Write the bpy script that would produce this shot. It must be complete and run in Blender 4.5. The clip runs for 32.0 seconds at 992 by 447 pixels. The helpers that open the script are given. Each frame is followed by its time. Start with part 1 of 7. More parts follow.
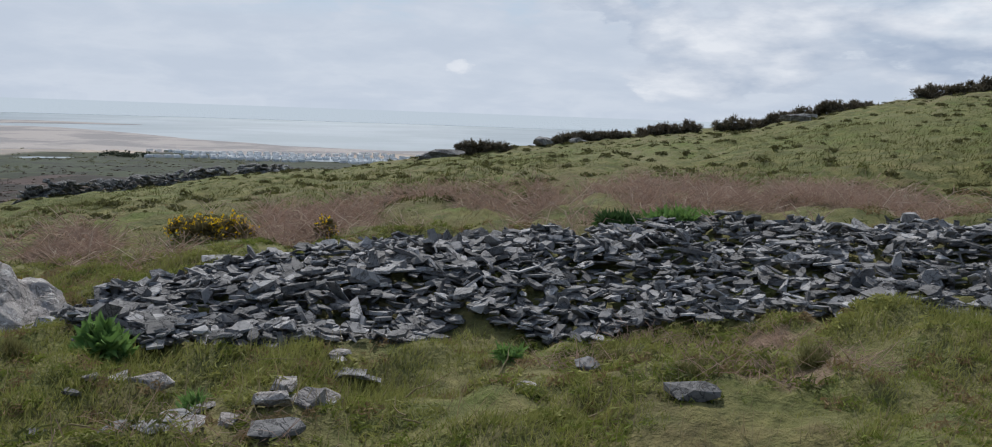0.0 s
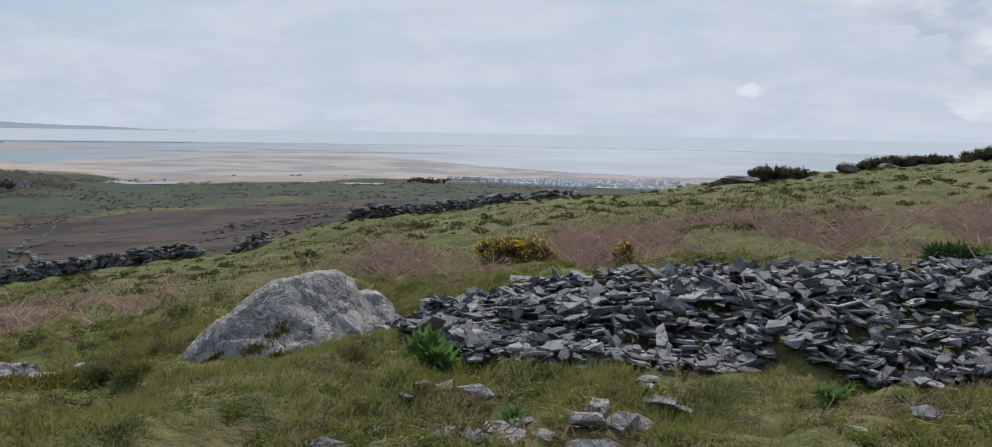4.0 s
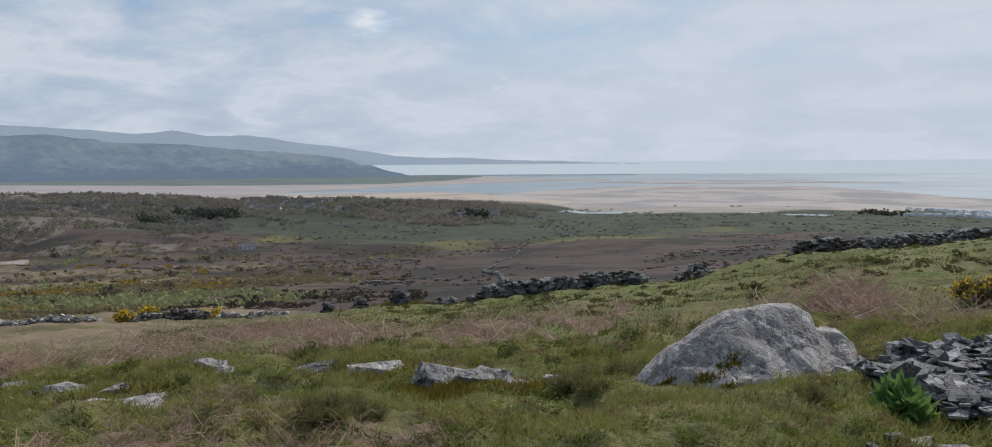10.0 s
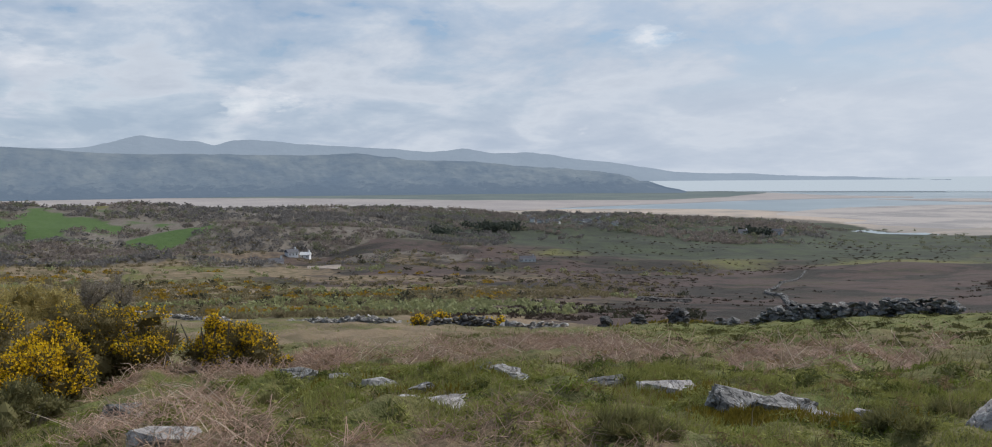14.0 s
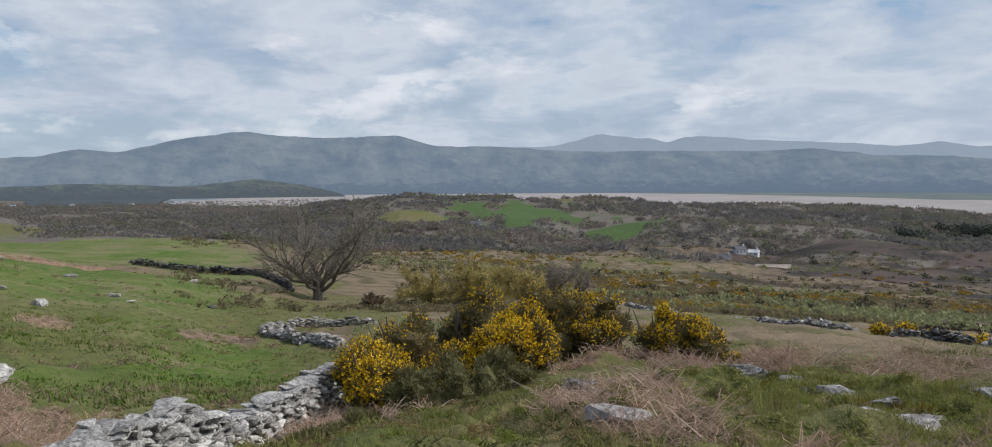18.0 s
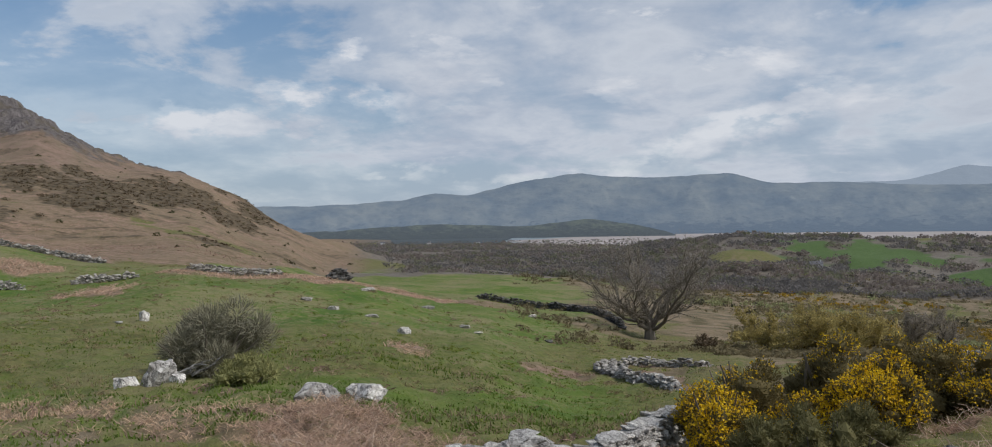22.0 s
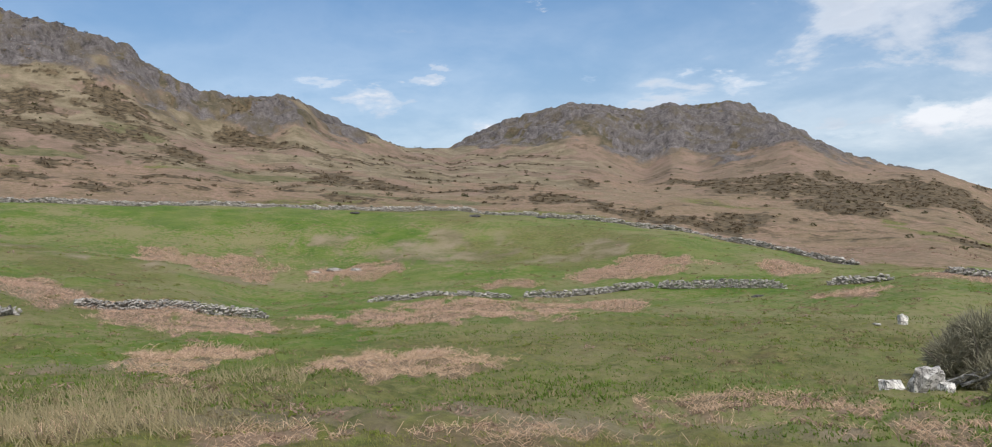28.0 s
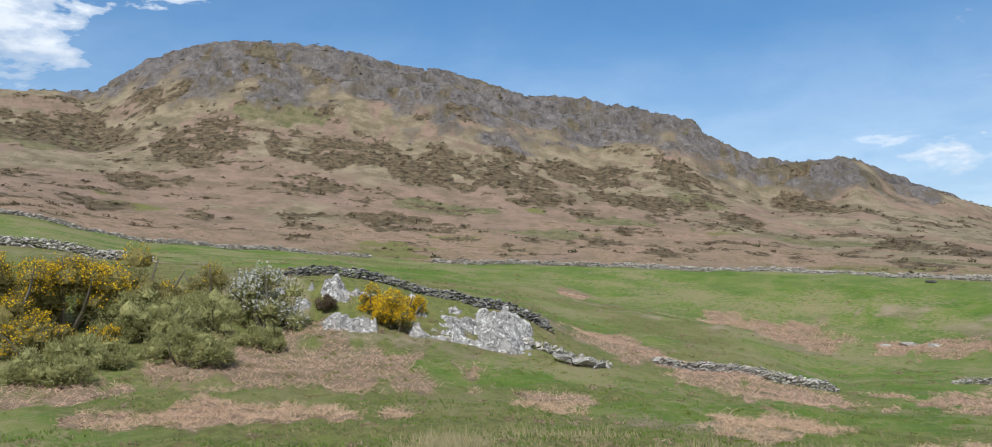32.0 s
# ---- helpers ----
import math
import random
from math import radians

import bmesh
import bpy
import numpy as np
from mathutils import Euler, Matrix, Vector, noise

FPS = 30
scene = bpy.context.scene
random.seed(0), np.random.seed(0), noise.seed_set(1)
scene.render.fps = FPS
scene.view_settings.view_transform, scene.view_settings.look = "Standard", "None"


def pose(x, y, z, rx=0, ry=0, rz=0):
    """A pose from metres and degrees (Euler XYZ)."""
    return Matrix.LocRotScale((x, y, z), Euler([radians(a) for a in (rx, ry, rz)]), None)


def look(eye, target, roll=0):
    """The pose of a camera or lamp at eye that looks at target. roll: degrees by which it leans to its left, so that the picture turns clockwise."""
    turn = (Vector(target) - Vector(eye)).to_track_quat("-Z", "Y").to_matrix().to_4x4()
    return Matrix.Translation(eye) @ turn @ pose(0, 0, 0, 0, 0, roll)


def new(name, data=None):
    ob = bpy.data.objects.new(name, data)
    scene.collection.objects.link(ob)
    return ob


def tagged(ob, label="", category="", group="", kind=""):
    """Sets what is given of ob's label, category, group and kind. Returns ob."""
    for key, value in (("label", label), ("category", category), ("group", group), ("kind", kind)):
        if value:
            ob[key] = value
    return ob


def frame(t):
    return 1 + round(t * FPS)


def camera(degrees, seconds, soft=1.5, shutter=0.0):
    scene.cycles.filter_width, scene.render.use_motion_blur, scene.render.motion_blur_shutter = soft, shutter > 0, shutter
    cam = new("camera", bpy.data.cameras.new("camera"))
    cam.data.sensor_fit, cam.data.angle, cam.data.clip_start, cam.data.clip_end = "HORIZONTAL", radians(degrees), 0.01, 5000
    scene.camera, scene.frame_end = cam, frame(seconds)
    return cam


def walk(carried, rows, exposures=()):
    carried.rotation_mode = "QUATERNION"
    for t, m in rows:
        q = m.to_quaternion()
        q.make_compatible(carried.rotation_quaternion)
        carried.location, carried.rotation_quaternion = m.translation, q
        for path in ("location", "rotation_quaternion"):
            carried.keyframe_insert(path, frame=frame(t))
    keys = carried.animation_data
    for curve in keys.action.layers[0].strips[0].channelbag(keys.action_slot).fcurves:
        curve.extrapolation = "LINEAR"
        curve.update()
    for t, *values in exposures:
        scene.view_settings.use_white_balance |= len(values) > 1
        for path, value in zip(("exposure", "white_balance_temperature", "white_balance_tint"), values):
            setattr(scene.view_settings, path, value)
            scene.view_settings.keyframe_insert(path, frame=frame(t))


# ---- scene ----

# ---- camera ----
cam = camera(60.84, 32.0, 1.0)
walk(cam, [
    (0, pose(0.225, -0.081, 1.635, 82.33, -2.04, -11.55)),
    (0.5, pose(0.201, -0.103, 1.635, 82.42, -1.95, -9.75)),
    (1, pose(0.169, -0.104, 1.633, 82.88, -1.52, -7.00)),
    (1.5, pose(0.150, -0.096, 1.628, 83.07, -1.13, -4.32)),
    (2, pose(0.125, -0.080, 1.623, 83.49, -1.03, -1.97)),
    (2.5, pose(0.103, -0.073, 1.619, 83.58, -0.99, 0.04)),
    (4.5, pose(0.030, -0.034, 1.613, 83.66, -0.98, 10.80)),
    (5, pose(0.022, -0.022, 1.610, 83.67, -0.77, 14.29)),
    (5.5, pose(0.004, -0.009, 1.608, 83.65, -0.41, 17.17)),
    (6, pose(0.000, 0.000, 1.600, 83.63, -0.09, 19.69)),
    (6.5, pose(0.001, -0.013, 1.607, 83.74, 0.25, 21.84)),
    (7, pose(-0.005, -0.009, 1.609, 83.91, 0.28, 23.81)),
    (7.5, pose(-0.011, -0.017, 1.609, 84.28, 0.14, 25.70)),
    (8, pose(-0.018, -0.034, 1.608, 84.77, 0.08, 27.60)),
    (8.5, pose(-0.033, -0.048, 1.607, 85.16, -0.00, 29.57)),
    (9, pose(-0.038, -0.059, 1.607, 85.31, -0.03, 31.97)),
    (9.5, pose(-0.044, -0.067, 1.604, 85.53, 0.07, 34.37)),
    (10, pose(-0.073, -0.066, 1.602, 85.53, 0.38, 36.66)),
    (10.5, pose(-0.105, -0.074, 1.597, 85.57, 0.56, 38.56)),
    (11, pose(-0.135, -0.079, 1.594, 85.86, 0.59, 40.26)),
    (11.5, pose(-0.162, -0.087, 1.594, 86.14, 0.53, 42.06)),
    (12, pose(-0.188, -0.096, 1.593, 86.42, 0.54, 44.17)),
    (12.5, pose(-0.190, -0.117, 1.592, 86.63, 0.57, 46.59)),
    (13, pose(-0.184, -0.120, 1.593, 86.71, 0.51, 49.36)),
    (13.5, pose(-0.197, -0.126, 1.594, 86.69, 0.43, 52.32)),
    (15.5, pose(-0.256, -0.157, 1.580, 87.10, 0.87, 65.03)),
    (16, pose(-0.277, -0.148, 1.577, 87.11, 0.86, 68.97)),
    (16.5, pose(-0.278, -0.134, 1.579, 87.03, 0.86, 73.36)),
    (17, pose(-0.290, -0.130, 1.571, 86.82, 0.68, 77.86)),
    (17.5, pose(-0.318, -0.138, 1.557, 86.80, 0.46, 81.68)),
    (18, pose(-0.314, -0.149, 1.553, 86.70, 0.38, 85.07)),
    (18.5, pose(-0.315, -0.166, 1.567, 86.79, 0.34, 88.04)),
    (19, pose(-0.324, -0.177, 1.573, 86.99, 0.30, 90.72)),
    (19.5, pose(-0.345, -0.201, 1.572, 87.21, 0.39, 93.42)),
    (20, pose(-0.343, -0.234, 1.577, 87.58, 0.37, 96.20)),
    (20.5, pose(-0.337, -0.252, 1.576, 88.01, 0.46, 99.03)),
    (21, pose(-0.342, -0.267, 1.572, 88.51, 0.71, 101.73)),
    (21.5, pose(-0.351, -0.284, 1.576, 89.14, 0.93, 104.50)),
    (22, pose(-0.351, -0.306, 1.576, 89.61, 0.97, 107.18)),
    (22.5, pose(-0.351, -0.327, 1.571, 90.00, 0.95, 109.99)),
    (23, pose(-0.352, -0.338, 1.573, 90.23, 0.94, 113.39)),
    (23.5, pose(-0.353, -0.337, 1.574, 90.46, 0.93, 116.78)),
    (24, pose(-0.347, -0.336, 1.575, 90.58, 1.07, 119.81)),
    (24.5, pose(-0.329, -0.350, 1.577, 90.73, 1.13, 122.45)),
    (26.5, pose(-0.244, -0.458, 1.583, 91.11, 1.44, 140.43)),
    (27, pose(-0.228, -0.456, 1.579, 90.95, 1.59, 145.04)),
    (27.5, pose(-0.193, -0.445, 1.566, 91.03, 1.82, 150.13)),
    (28, pose(-0.132, -0.442, 1.568, 91.16, 2.18, 155.09)),
    (28.5, pose(-0.042, -0.442, 1.583, 91.76, 2.59, 159.96)),
    (29, pose(0.060, -0.433, 1.611, 92.45, 2.78, 164.46)),
    (29.5, pose(0.167, -0.425, 1.652, 93.24, 2.56, 169.15)),
    (30, pose(0.279, -0.419, 1.694, 94.32, 1.99, 174.37)),
    (30.5, pose(0.400, -0.409, 1.727, 95.22, 1.27, 179.91)),
    (31, pose(0.514, -0.384, 1.744, 95.77, 0.70, 184.85)),
    (31.5, pose(0.614, -0.340, 1.743, 96.02, 0.21, 188.74)),
    (32, pose(0.698, -0.283, 1.731, 96.20, -0.29, 191.43)),
], [(0, -0.14, 6200, 11), (9, -0.17, 6250, 11), (13, -0.15, 6280, 11), (19, -0.16, 6250, 12), (21, -0.29, 6280, 12), (24, -0.33, 6350, 12), (28, 0.10, 6400, 12), (32, 0.27, 6200, 9)])

# ---- sky, sun ----
SUN_AZ, SUN_EL = 0.0, 48.0          # heading of the sun from +y, and its height, degrees


def heading(az, r=1.0, z=0.0):
    """Point at heading az (degrees, to the left of +y) and range r."""
    return Vector((-math.sin(radians(az)) * r, math.cos(radians(az)) * r, z))


def link(nt, a, b):
    nt.links.new(a, b)


def math_node(nt, op, a, b=None, clamp=False):
    n = nt.nodes.new("ShaderNodeMath")
    n.operation, n.use_clamp = op, clamp
    for i, v in enumerate((a, b)):
        if v is None:
            continue
        if isinstance(v, (int, float)):
            n.inputs[i].default_value = v
        else:
            nt.links.new(v, n.inputs[i])
    return n.outputs[0]


def ramp_node(nt, fac, stops, interp="LINEAR"):
    n = nt.nodes.new("ShaderNodeValToRGB")
    n.color_ramp.interpolation = interp
    els = n.color_ramp.elements
    while len(els) < len(stops):
        els.new(0.5)
    for e, (p, c) in zip(els, stops):
        e.position = p
        e.color = (c, c, c, 1) if isinstance(c, (int, float)) else (*c, 1)
    nt.links.new(fac, n.inputs[0])
    return n.outputs[0]


def noise_node(nt, vec, scale, detail=4.0, rough=0.55, distort=0.0):
    n = nt.nodes.new("ShaderNodeTexNoise")
    n.inputs["Scale"].default_value = scale
    n.inputs["Detail"].default_value = detail
    n.inputs["Roughness"].default_value = rough
    n.inputs["Distortion"].default_value = distort
    if vec is not None:
        nt.links.new(vec, n.inputs["Vector"])
    return n.outputs[0]


def mix_node(nt, fac, a, b, blend="MIX"):
    n = nt.nodes.new("ShaderNodeMix")
    n.data_type, n.blend_type = "RGBA", blend
    n.clamp_factor = True
    for sock, v in ((n.inputs[0], fac), (n.inputs[6], a), (n.inputs[7], b)):
        if isinstance(v, (int, float)):
            sock.default_value = v
        elif isinstance(v, (tuple, list)):
            sock.default_value = (*v, 1)
        else:
            nt.links.new(v, sock)
    return n.outputs[2]


world = bpy.data.worlds.new("sky")
scene.world = world
world.use_nodes = True
nt = world.node_tree
nt.nodes.clear()
sky = nt.nodes.new("ShaderNodeTexSky")
sky.sky_type, sky.sun_disc = "NISHITA", False
sky.sun_elevation, sky.sun_rotation = radians(SUN_EL), radians(-SUN_AZ)
sky.altitude, sky.air_density, sky.dust_density, sky.ozone_density = 100, 1.0, 0.3, 1.6
tc = nt.nodes.new("ShaderNodeTexCoord")
sep = nt.nodes.new("ShaderNodeSeparateXYZ")
link(nt, tc.outputs["Generated"], sep.inputs[0])
up = math_node(nt, "MAXIMUM", sep.outputs[2], 0.0)
flat = math_node(nt, "ADD", up, 0.24)
comb = nt.nodes.new("ShaderNodeCombineXYZ")
link(nt, math_node(nt, "DIVIDE", sep.outputs[0], flat), comb.inputs[0])
link(nt, math_node(nt, "DIVIDE", sep.outputs[1], flat), comb.inputs[1])
comb.inputs[2].default_value = 3.7
seaward = ramp_node(nt, math_node(nt, "MULTIPLY_ADD", sep.outputs[1], 0.5), [(0.0, 0.0), (1.0, 1.0)])
n_sea = nt.nodes[-1].inputs[0].links[0].from_node
n_sea.inputs[2].default_value = 0.5
# high streaky cloud and heaped cloud, both thicker towards the sea
veil = noise_node(nt, comb.outputs[0], 0.8, 7, 0.62, 0.6)
heap = noise_node(nt, comb.outputs[0], 2.6, 8, 0.58, 0.2)
cover = math_node(nt, "ADD", math_node(nt, "MULTIPLY", veil, 0.45), math_node(nt, "MULTIPLY", heap, 0.55))
bias = ramp_node(nt, seaward, [(0.0, 0.045), (0.12, 0.12), (0.22, 0.19), (0.32, 0.27), (0.5, 0.30), (0.75, 0.27), (1.0, 0.33)])
cover = math_node(nt, "SUBTRACT", math_node(nt, "ADD", cover, bias), 0.13)
clear = math_node(nt, "MULTIPLY", ramp_node(nt, sep.outputs[0], [(0.1, 0.0), (0.5, 0.15)]), ramp_node(nt, seaward, [(0.3, 1.0), (0.5, 0.0)]))
cover = math_node(nt, "SUBTRACT", cover, clear)
cloud = ramp_node(nt, cover, [(0.46, 0.0), (0.53, 0.4), (0.60, 0.85), (0.70, 1.0)], "EASE")
shade = ramp_node(nt, heap, [(0.36, (0.47, 0.555, 0.67)), (0.47, (0.555, 0.63, 0.73)), (0.60, (0.71, 0.765, 0.83)), (0.78, (0.58, 0.64, 0.72))])
shade = mix_node(nt, ramp_node(nt, seaward, [(0.7, 0.0), (0.95, 0.65)]), shade, (0.72, 0.775, 0.845))
haze = ramp_node(nt, sep.outputs[2], [(0.0, 1.0), (0.09, 0.9), (0.2, 0.5), (0.32, 0.15), (0.6, 0.0)])
haze = math_node(nt, "MULTIPLY", haze, math_node(nt, "MULTIPLY_ADD", seaward, 0.3))
nt.nodes[-2].inputs[2].default_value = 0.82
# low heaped clouds with bright tops and grey bases
low_n = []
for lift in (0.0, 0.10):
    q = nt.nodes.new("ShaderNodeCombineXYZ")
    link(nt, sep.outputs[0], q.inputs[0])
    link(nt, sep.outputs[1], q.inputs[1])
    z = math_node(nt, "MULTIPLY_ADD", sep.outputs[2], 2.8)
    z.node.inputs[2].default_value = lift
    link(nt, z, q.inputs[2])
    low_n.append(noise_node(nt, q.outputs[0], 5.2, 9, 0.57, 0.15))
band = ramp_node(nt, sep.outputs[2], [(0.0, 0.0), (0.045, 0.5), (0.10, 0.62), (0.17, 0.52), (0.25, 0.36), (0.4, 0.2)])
lots = ramp_node(nt, seaward, [(0.0, 0.46), (0.06, 0.47), (0.2, 0.54), (0.32, 0.56), (0.6, 0.53), (0.8, 0.42), (0.9, 0.36)])
east = ramp_node(nt, sep.outputs[0], [(0.1, 0.0), (0.45, 0.42)])
dens = math_node(nt, "ADD", math_node(nt, "ADD", math_node(nt, "SUBTRACT", low_n[0], clear), math_node(nt, "MULTIPLY", band, 0.4)), math_node(nt, "ADD", math_node(nt, "MULTIPLY", lots, 0.6), math_node(nt, "MULTIPLY", east, 0.6)))
puff = ramp_node(nt, math_node(nt, "SUBTRACT", dens, 0.54), [(0.54, 0.0), (0.585, 0.65), (0.64, 0.95)], "EASE")
lit = math_node(nt, "MULTIPLY_ADD", math_node(nt, "SUBTRACT", low_n[0], low_n[1]), 3.2, True)
lit.node.inputs[2].default_value = 0.42
puff_shade = mix_node(nt, lit, (0.44, 0.52, 0.64), (0.92, 0.94, 0.96))
shade = mix_node(nt, puff, shade, puff_shade)
fac = math_node(nt, "MAXIMUM", math_node(nt, "MAXIMUM", cloud, haze), puff)
bg_sky = nt.nodes.new("ShaderNodeBackground")
bg_sky.inputs[1].default_value = 0.097
deep = nt.nodes.new("ShaderNodeHueSaturation")
deep.inputs["Saturation"].default_value = 1.3
link(nt, sky.outputs[0], deep.inputs["Color"])
link(nt, mix_node(nt, 1.0, deep.outputs[0], (0.75, 1.01, 1.07), "MULTIPLY"), bg_sky.inputs[0])
bg_cloud = nt.nodes.new("ShaderNodeBackground")
bg_cloud.inputs[1].default_value = 0.95
link(nt, shade, bg_cloud.inputs[0])
mixer = nt.nodes.new("ShaderNodeMixShader")
link(nt, fac, mixer.inputs[0])
link(nt, bg_sky.outputs[0], mixer.inputs[1])
link(nt, bg_cloud.outputs[0], mixer.inputs[2])
out = nt.nodes.new("ShaderNodeOutputWorld")
link(nt, mixer.outputs[0], out.inputs[0])

sun_data = bpy.data.lights.new("sun", "SUN")
sun_data.energy, sun_data.angle, sun_data.color = 3.4, radians(0.53), (1.0, 0.95, 0.88)
sun = new("sun", sun_data)
s_dir = heading(SUN_AZ, math.cos(radians(SUN_EL)), math.sin(radians(SUN_EL)))
sun.matrix_world = look(s_dir * 100, (0, 0, 0))

# ---- materials ----


def material(name):
    m = bpy.data.materials.new(name)
    m.use_nodes = True
    t = m.node_tree
    t.nodes.clear()
    o = t.nodes.new("ShaderNodeOutputMaterial")
    b = t.nodes.new("ShaderNodeBsdfPrincipled")
    b.inputs["Roughness"].default_value = 0.9
    b.inputs["Specular IOR Level"].default_value = 0.2
    t.links.new(b.outputs[0], o.inputs[0])
    return m, t, b


def bump(t, b, height, strength, dist):
    n = t.nodes.new("ShaderNodeBump")
    n.inputs["Strength"].default_value = strength
    n.inputs["Distance"].default_value = dist
    t.links.new(height, n.inputs["Height"])
    t.links.new(n.outputs[0], b.inputs["Normal"])


def position(t):
    return t.nodes.new("ShaderNodeNewGeometry").outputs["Position"]


def stony(name, dark, light, scale, rough=0.85, lichen=None, lichen_amount=0.62, bump_d=0.02, per_piece=0.35, tones=None, veins=0.75):
    """Stone: two tones, grain, optional pale or mossy patches, tone differing from piece to piece."""
    m, t, b = material(name)
    tc = t.nodes.new("ShaderNodeTexCoord").outputs["Object"]
    big = noise_node(t, tc, scale, 5, 0.6)
    fine = noise_node(t, tc, scale * 9, 6, 0.65)
    col = mix_node(t, ramp_node(t, big, [(0.35, 0.0), (0.65, 1.0)]), dark, light)
    col = mix_node(t, ramp_node(t, fine, [(0.3, 0.0), (0.7, 0.55)]), col, tuple(min(1, v * 1.5) for v in light))
    vein = math_node(t, "ABSOLUTE", math_node(t, "SUBTRACT", noise_node(t, tc, scale * 0.8, 5, 0.6, 1.2), 0.5))
    col = mix_node(t, ramp_node(t, vein, [(0.006, veins), (0.022, 0.0)]), col, tuple(v * 0.45 for v in dark))
    if lichen:
        l = noise_node(t, tc, scale * 2.3, 6, 0.7, 0.5)
        col = mix_node(t, ramp_node(t, l, [(lichen_amount, 0.0), (lichen_amount + 0.05, 0.85)]), col, lichen)
    rnd = t.nodes.new("ShaderNodeObjectInfo").outputs["Random"]
    isl = t.nodes.new("ShaderNodeNewGeometry").outputs["Random Per Island"]
    v = math_node(t, "FRACT", math_node(t, "ADD", rnd, isl))
    v = math_node(t, "MULTIPLY_ADD", v, per_piece)
    v.node.inputs[2].default_value = 1 - per_piece / 2
    if tones:
        v = ramp_node(t, math_node(t, "FRACT", math_node(t, "ADD", rnd, isl)), tones)
    hsv = t.nodes.new("ShaderNodeHueSaturation")
    t.links.new(v, hsv.inputs["Value"])
    t.links.new(col, hsv.inputs["Color"])
    t.links.new(hsv.outputs[0], b.inputs["Base Color"])
    b.inputs["Roughness"].default_value = rough
    h = math_node(t, "ADD", math_node(t, "MULTIPLY", fine, 0.6), math_node(t, "MULTIPLY", big, 1.2))
    h = math_node(t, "ADD", h, ramp_node(t, vein, [(0.0, 0.0), (0.03, 0.5)]))
    bump(t, b, h, 0.75, bump_d)
    return m


def leafy(name, dark, light, scale=3.0, rough=0.8, trans=0.35):
    """Foliage, stalks and flowers: tone differing from leaf to leaf and clump to clump; thin blades let light through."""
    m, t, b = material(name)
    isl = t.nodes.new("ShaderNodeNewGeometry").outputs["Random Per Island"]
    n = noise_node(t, position(t), scale, 3)
    f = math_node(t, "MULTIPLY", math_node(t, "ADD", isl, n), 0.6)
    c = mix_node(t, f, dark, light)
    t.links.new(c, b.inputs["Base Color"])
    b.inputs["Roughness"].default_value = rough
    if trans:
        tr = t.nodes.new("ShaderNodeBsdfTranslucent")
        t.links.new(c, tr.inputs[0])
        mx = t.nodes.new("ShaderNodeMixShader")
        mx.inputs[0].default_value = trans
        t.links.new(b.outputs[0], mx.inputs[1])
        t.links.new(tr.outputs[0], mx.inputs[2])
        t.links.new(mx.outputs[0], [k for k in t.nodes if k.type == "OUTPUT_MATERIAL"][0].inputs[0])
    return m


SLATE = stony("slate", (0.13, 0.127, 0.125), (0.26, 0.252, 0.245), 7, 0.66, (0.36, 0.36, 0.35), 0.62, 0.012, 1.1, [(0.0, 0.4), (0.45, 0.62), (0.7, 0.9), (0.85, 1.1), (0.93, 1.3), (1.0, 1.55)])
BOULDER = stony("boulder_rock", (0.22, 0.20, 0.187), (0.36, 0.333, 0.31), 5.0, 0.92, (0.56, 0.54, 0.505), 0.56, 0.05, 0.25, veins=0.45)
PALE_STONE = stony("pale_stone", (0.11, 0.105, 0.098), (0.27, 0.26, 0.245), 3.4, 0.9, (0.50, 0.49, 0.47), 0.55, 0.04, 0.7)
DARK_STONE = stony("dark_stone", (0.05, 0.048, 0.046), (0.13, 0.125, 0.12), 2.5, 0.9, (0.40, 0.40, 0.38), 0.62, 0.03, 0.8)
GRASS = leafy("grass_blades", (0.13, 0.145, 0.034), (0.35, 0.345, 0.11), 1.5)
DRY_GRASS = leafy("dry_grass", (0.17, 0.14, 0.07), (0.34, 0.28, 0.16), 1.2)
BRACKEN = leafy("dead_bracken", (0.18, 0.11, 0.078), (0.43, 0.31, 0.24), 2.0)
GORSE_GREEN = leafy("gorse_green", (0.075, 0.064, 0.028), (0.205, 0.165, 0.07), 2.5)
GORSE_YELLOW = leafy("gorse_flower", (0.50, 0.28, 0.008), (0.85, 0.60, 0.02), 2.0)
LEAF = leafy("bright_leaf", (0.085, 0.17, 0.04), (0.22, 0.35, 0.10), 4.0)
TWIG = leafy("bare_twig", (0.19, 0.16, 0.125), (0.34, 0.30, 0.24), 0.8)
BARK = leafy("bark", (0.09, 0.077, 0.06), (0.19, 0.165, 0.13), 1.5, trans=0)
HEATHER = leafy("heather", (0.055, 0.041, 0.025), (0.155, 0.115, 0.072), 0.5, trans=0.15)
MOSS = leafy("moss", (0.08, 0.075, 0.014), (0.25, 0.19, 0.03), 6.0)
# wood colours paled and greyed to include the valley's haze
WOOD_FAR = leafy("woodland", (0.185, 0.155, 0.135), (0.27, 0.23, 0.20), 0.012, trans=0.45)
WILLOW = leafy("willow_catkin", (0.29, 0.23, 0.08), (0.48, 0.40, 0.15), 0.5)
BLOSSOM = leafy("blackthorn_blossom", (0.30, 0.31, 0.27), (0.62, 0.62, 0.58), 2.0)
WHITE_PAINT = leafy("white_render", (0.55, 0.55, 0.54), (0.78, 0.78, 0.77), 0.3, trans=0)
ROOF = leafy("slate_roof", (0.08, 0.08, 0.09), (0.16, 0.16, 0.17), 0.3, trans=0)
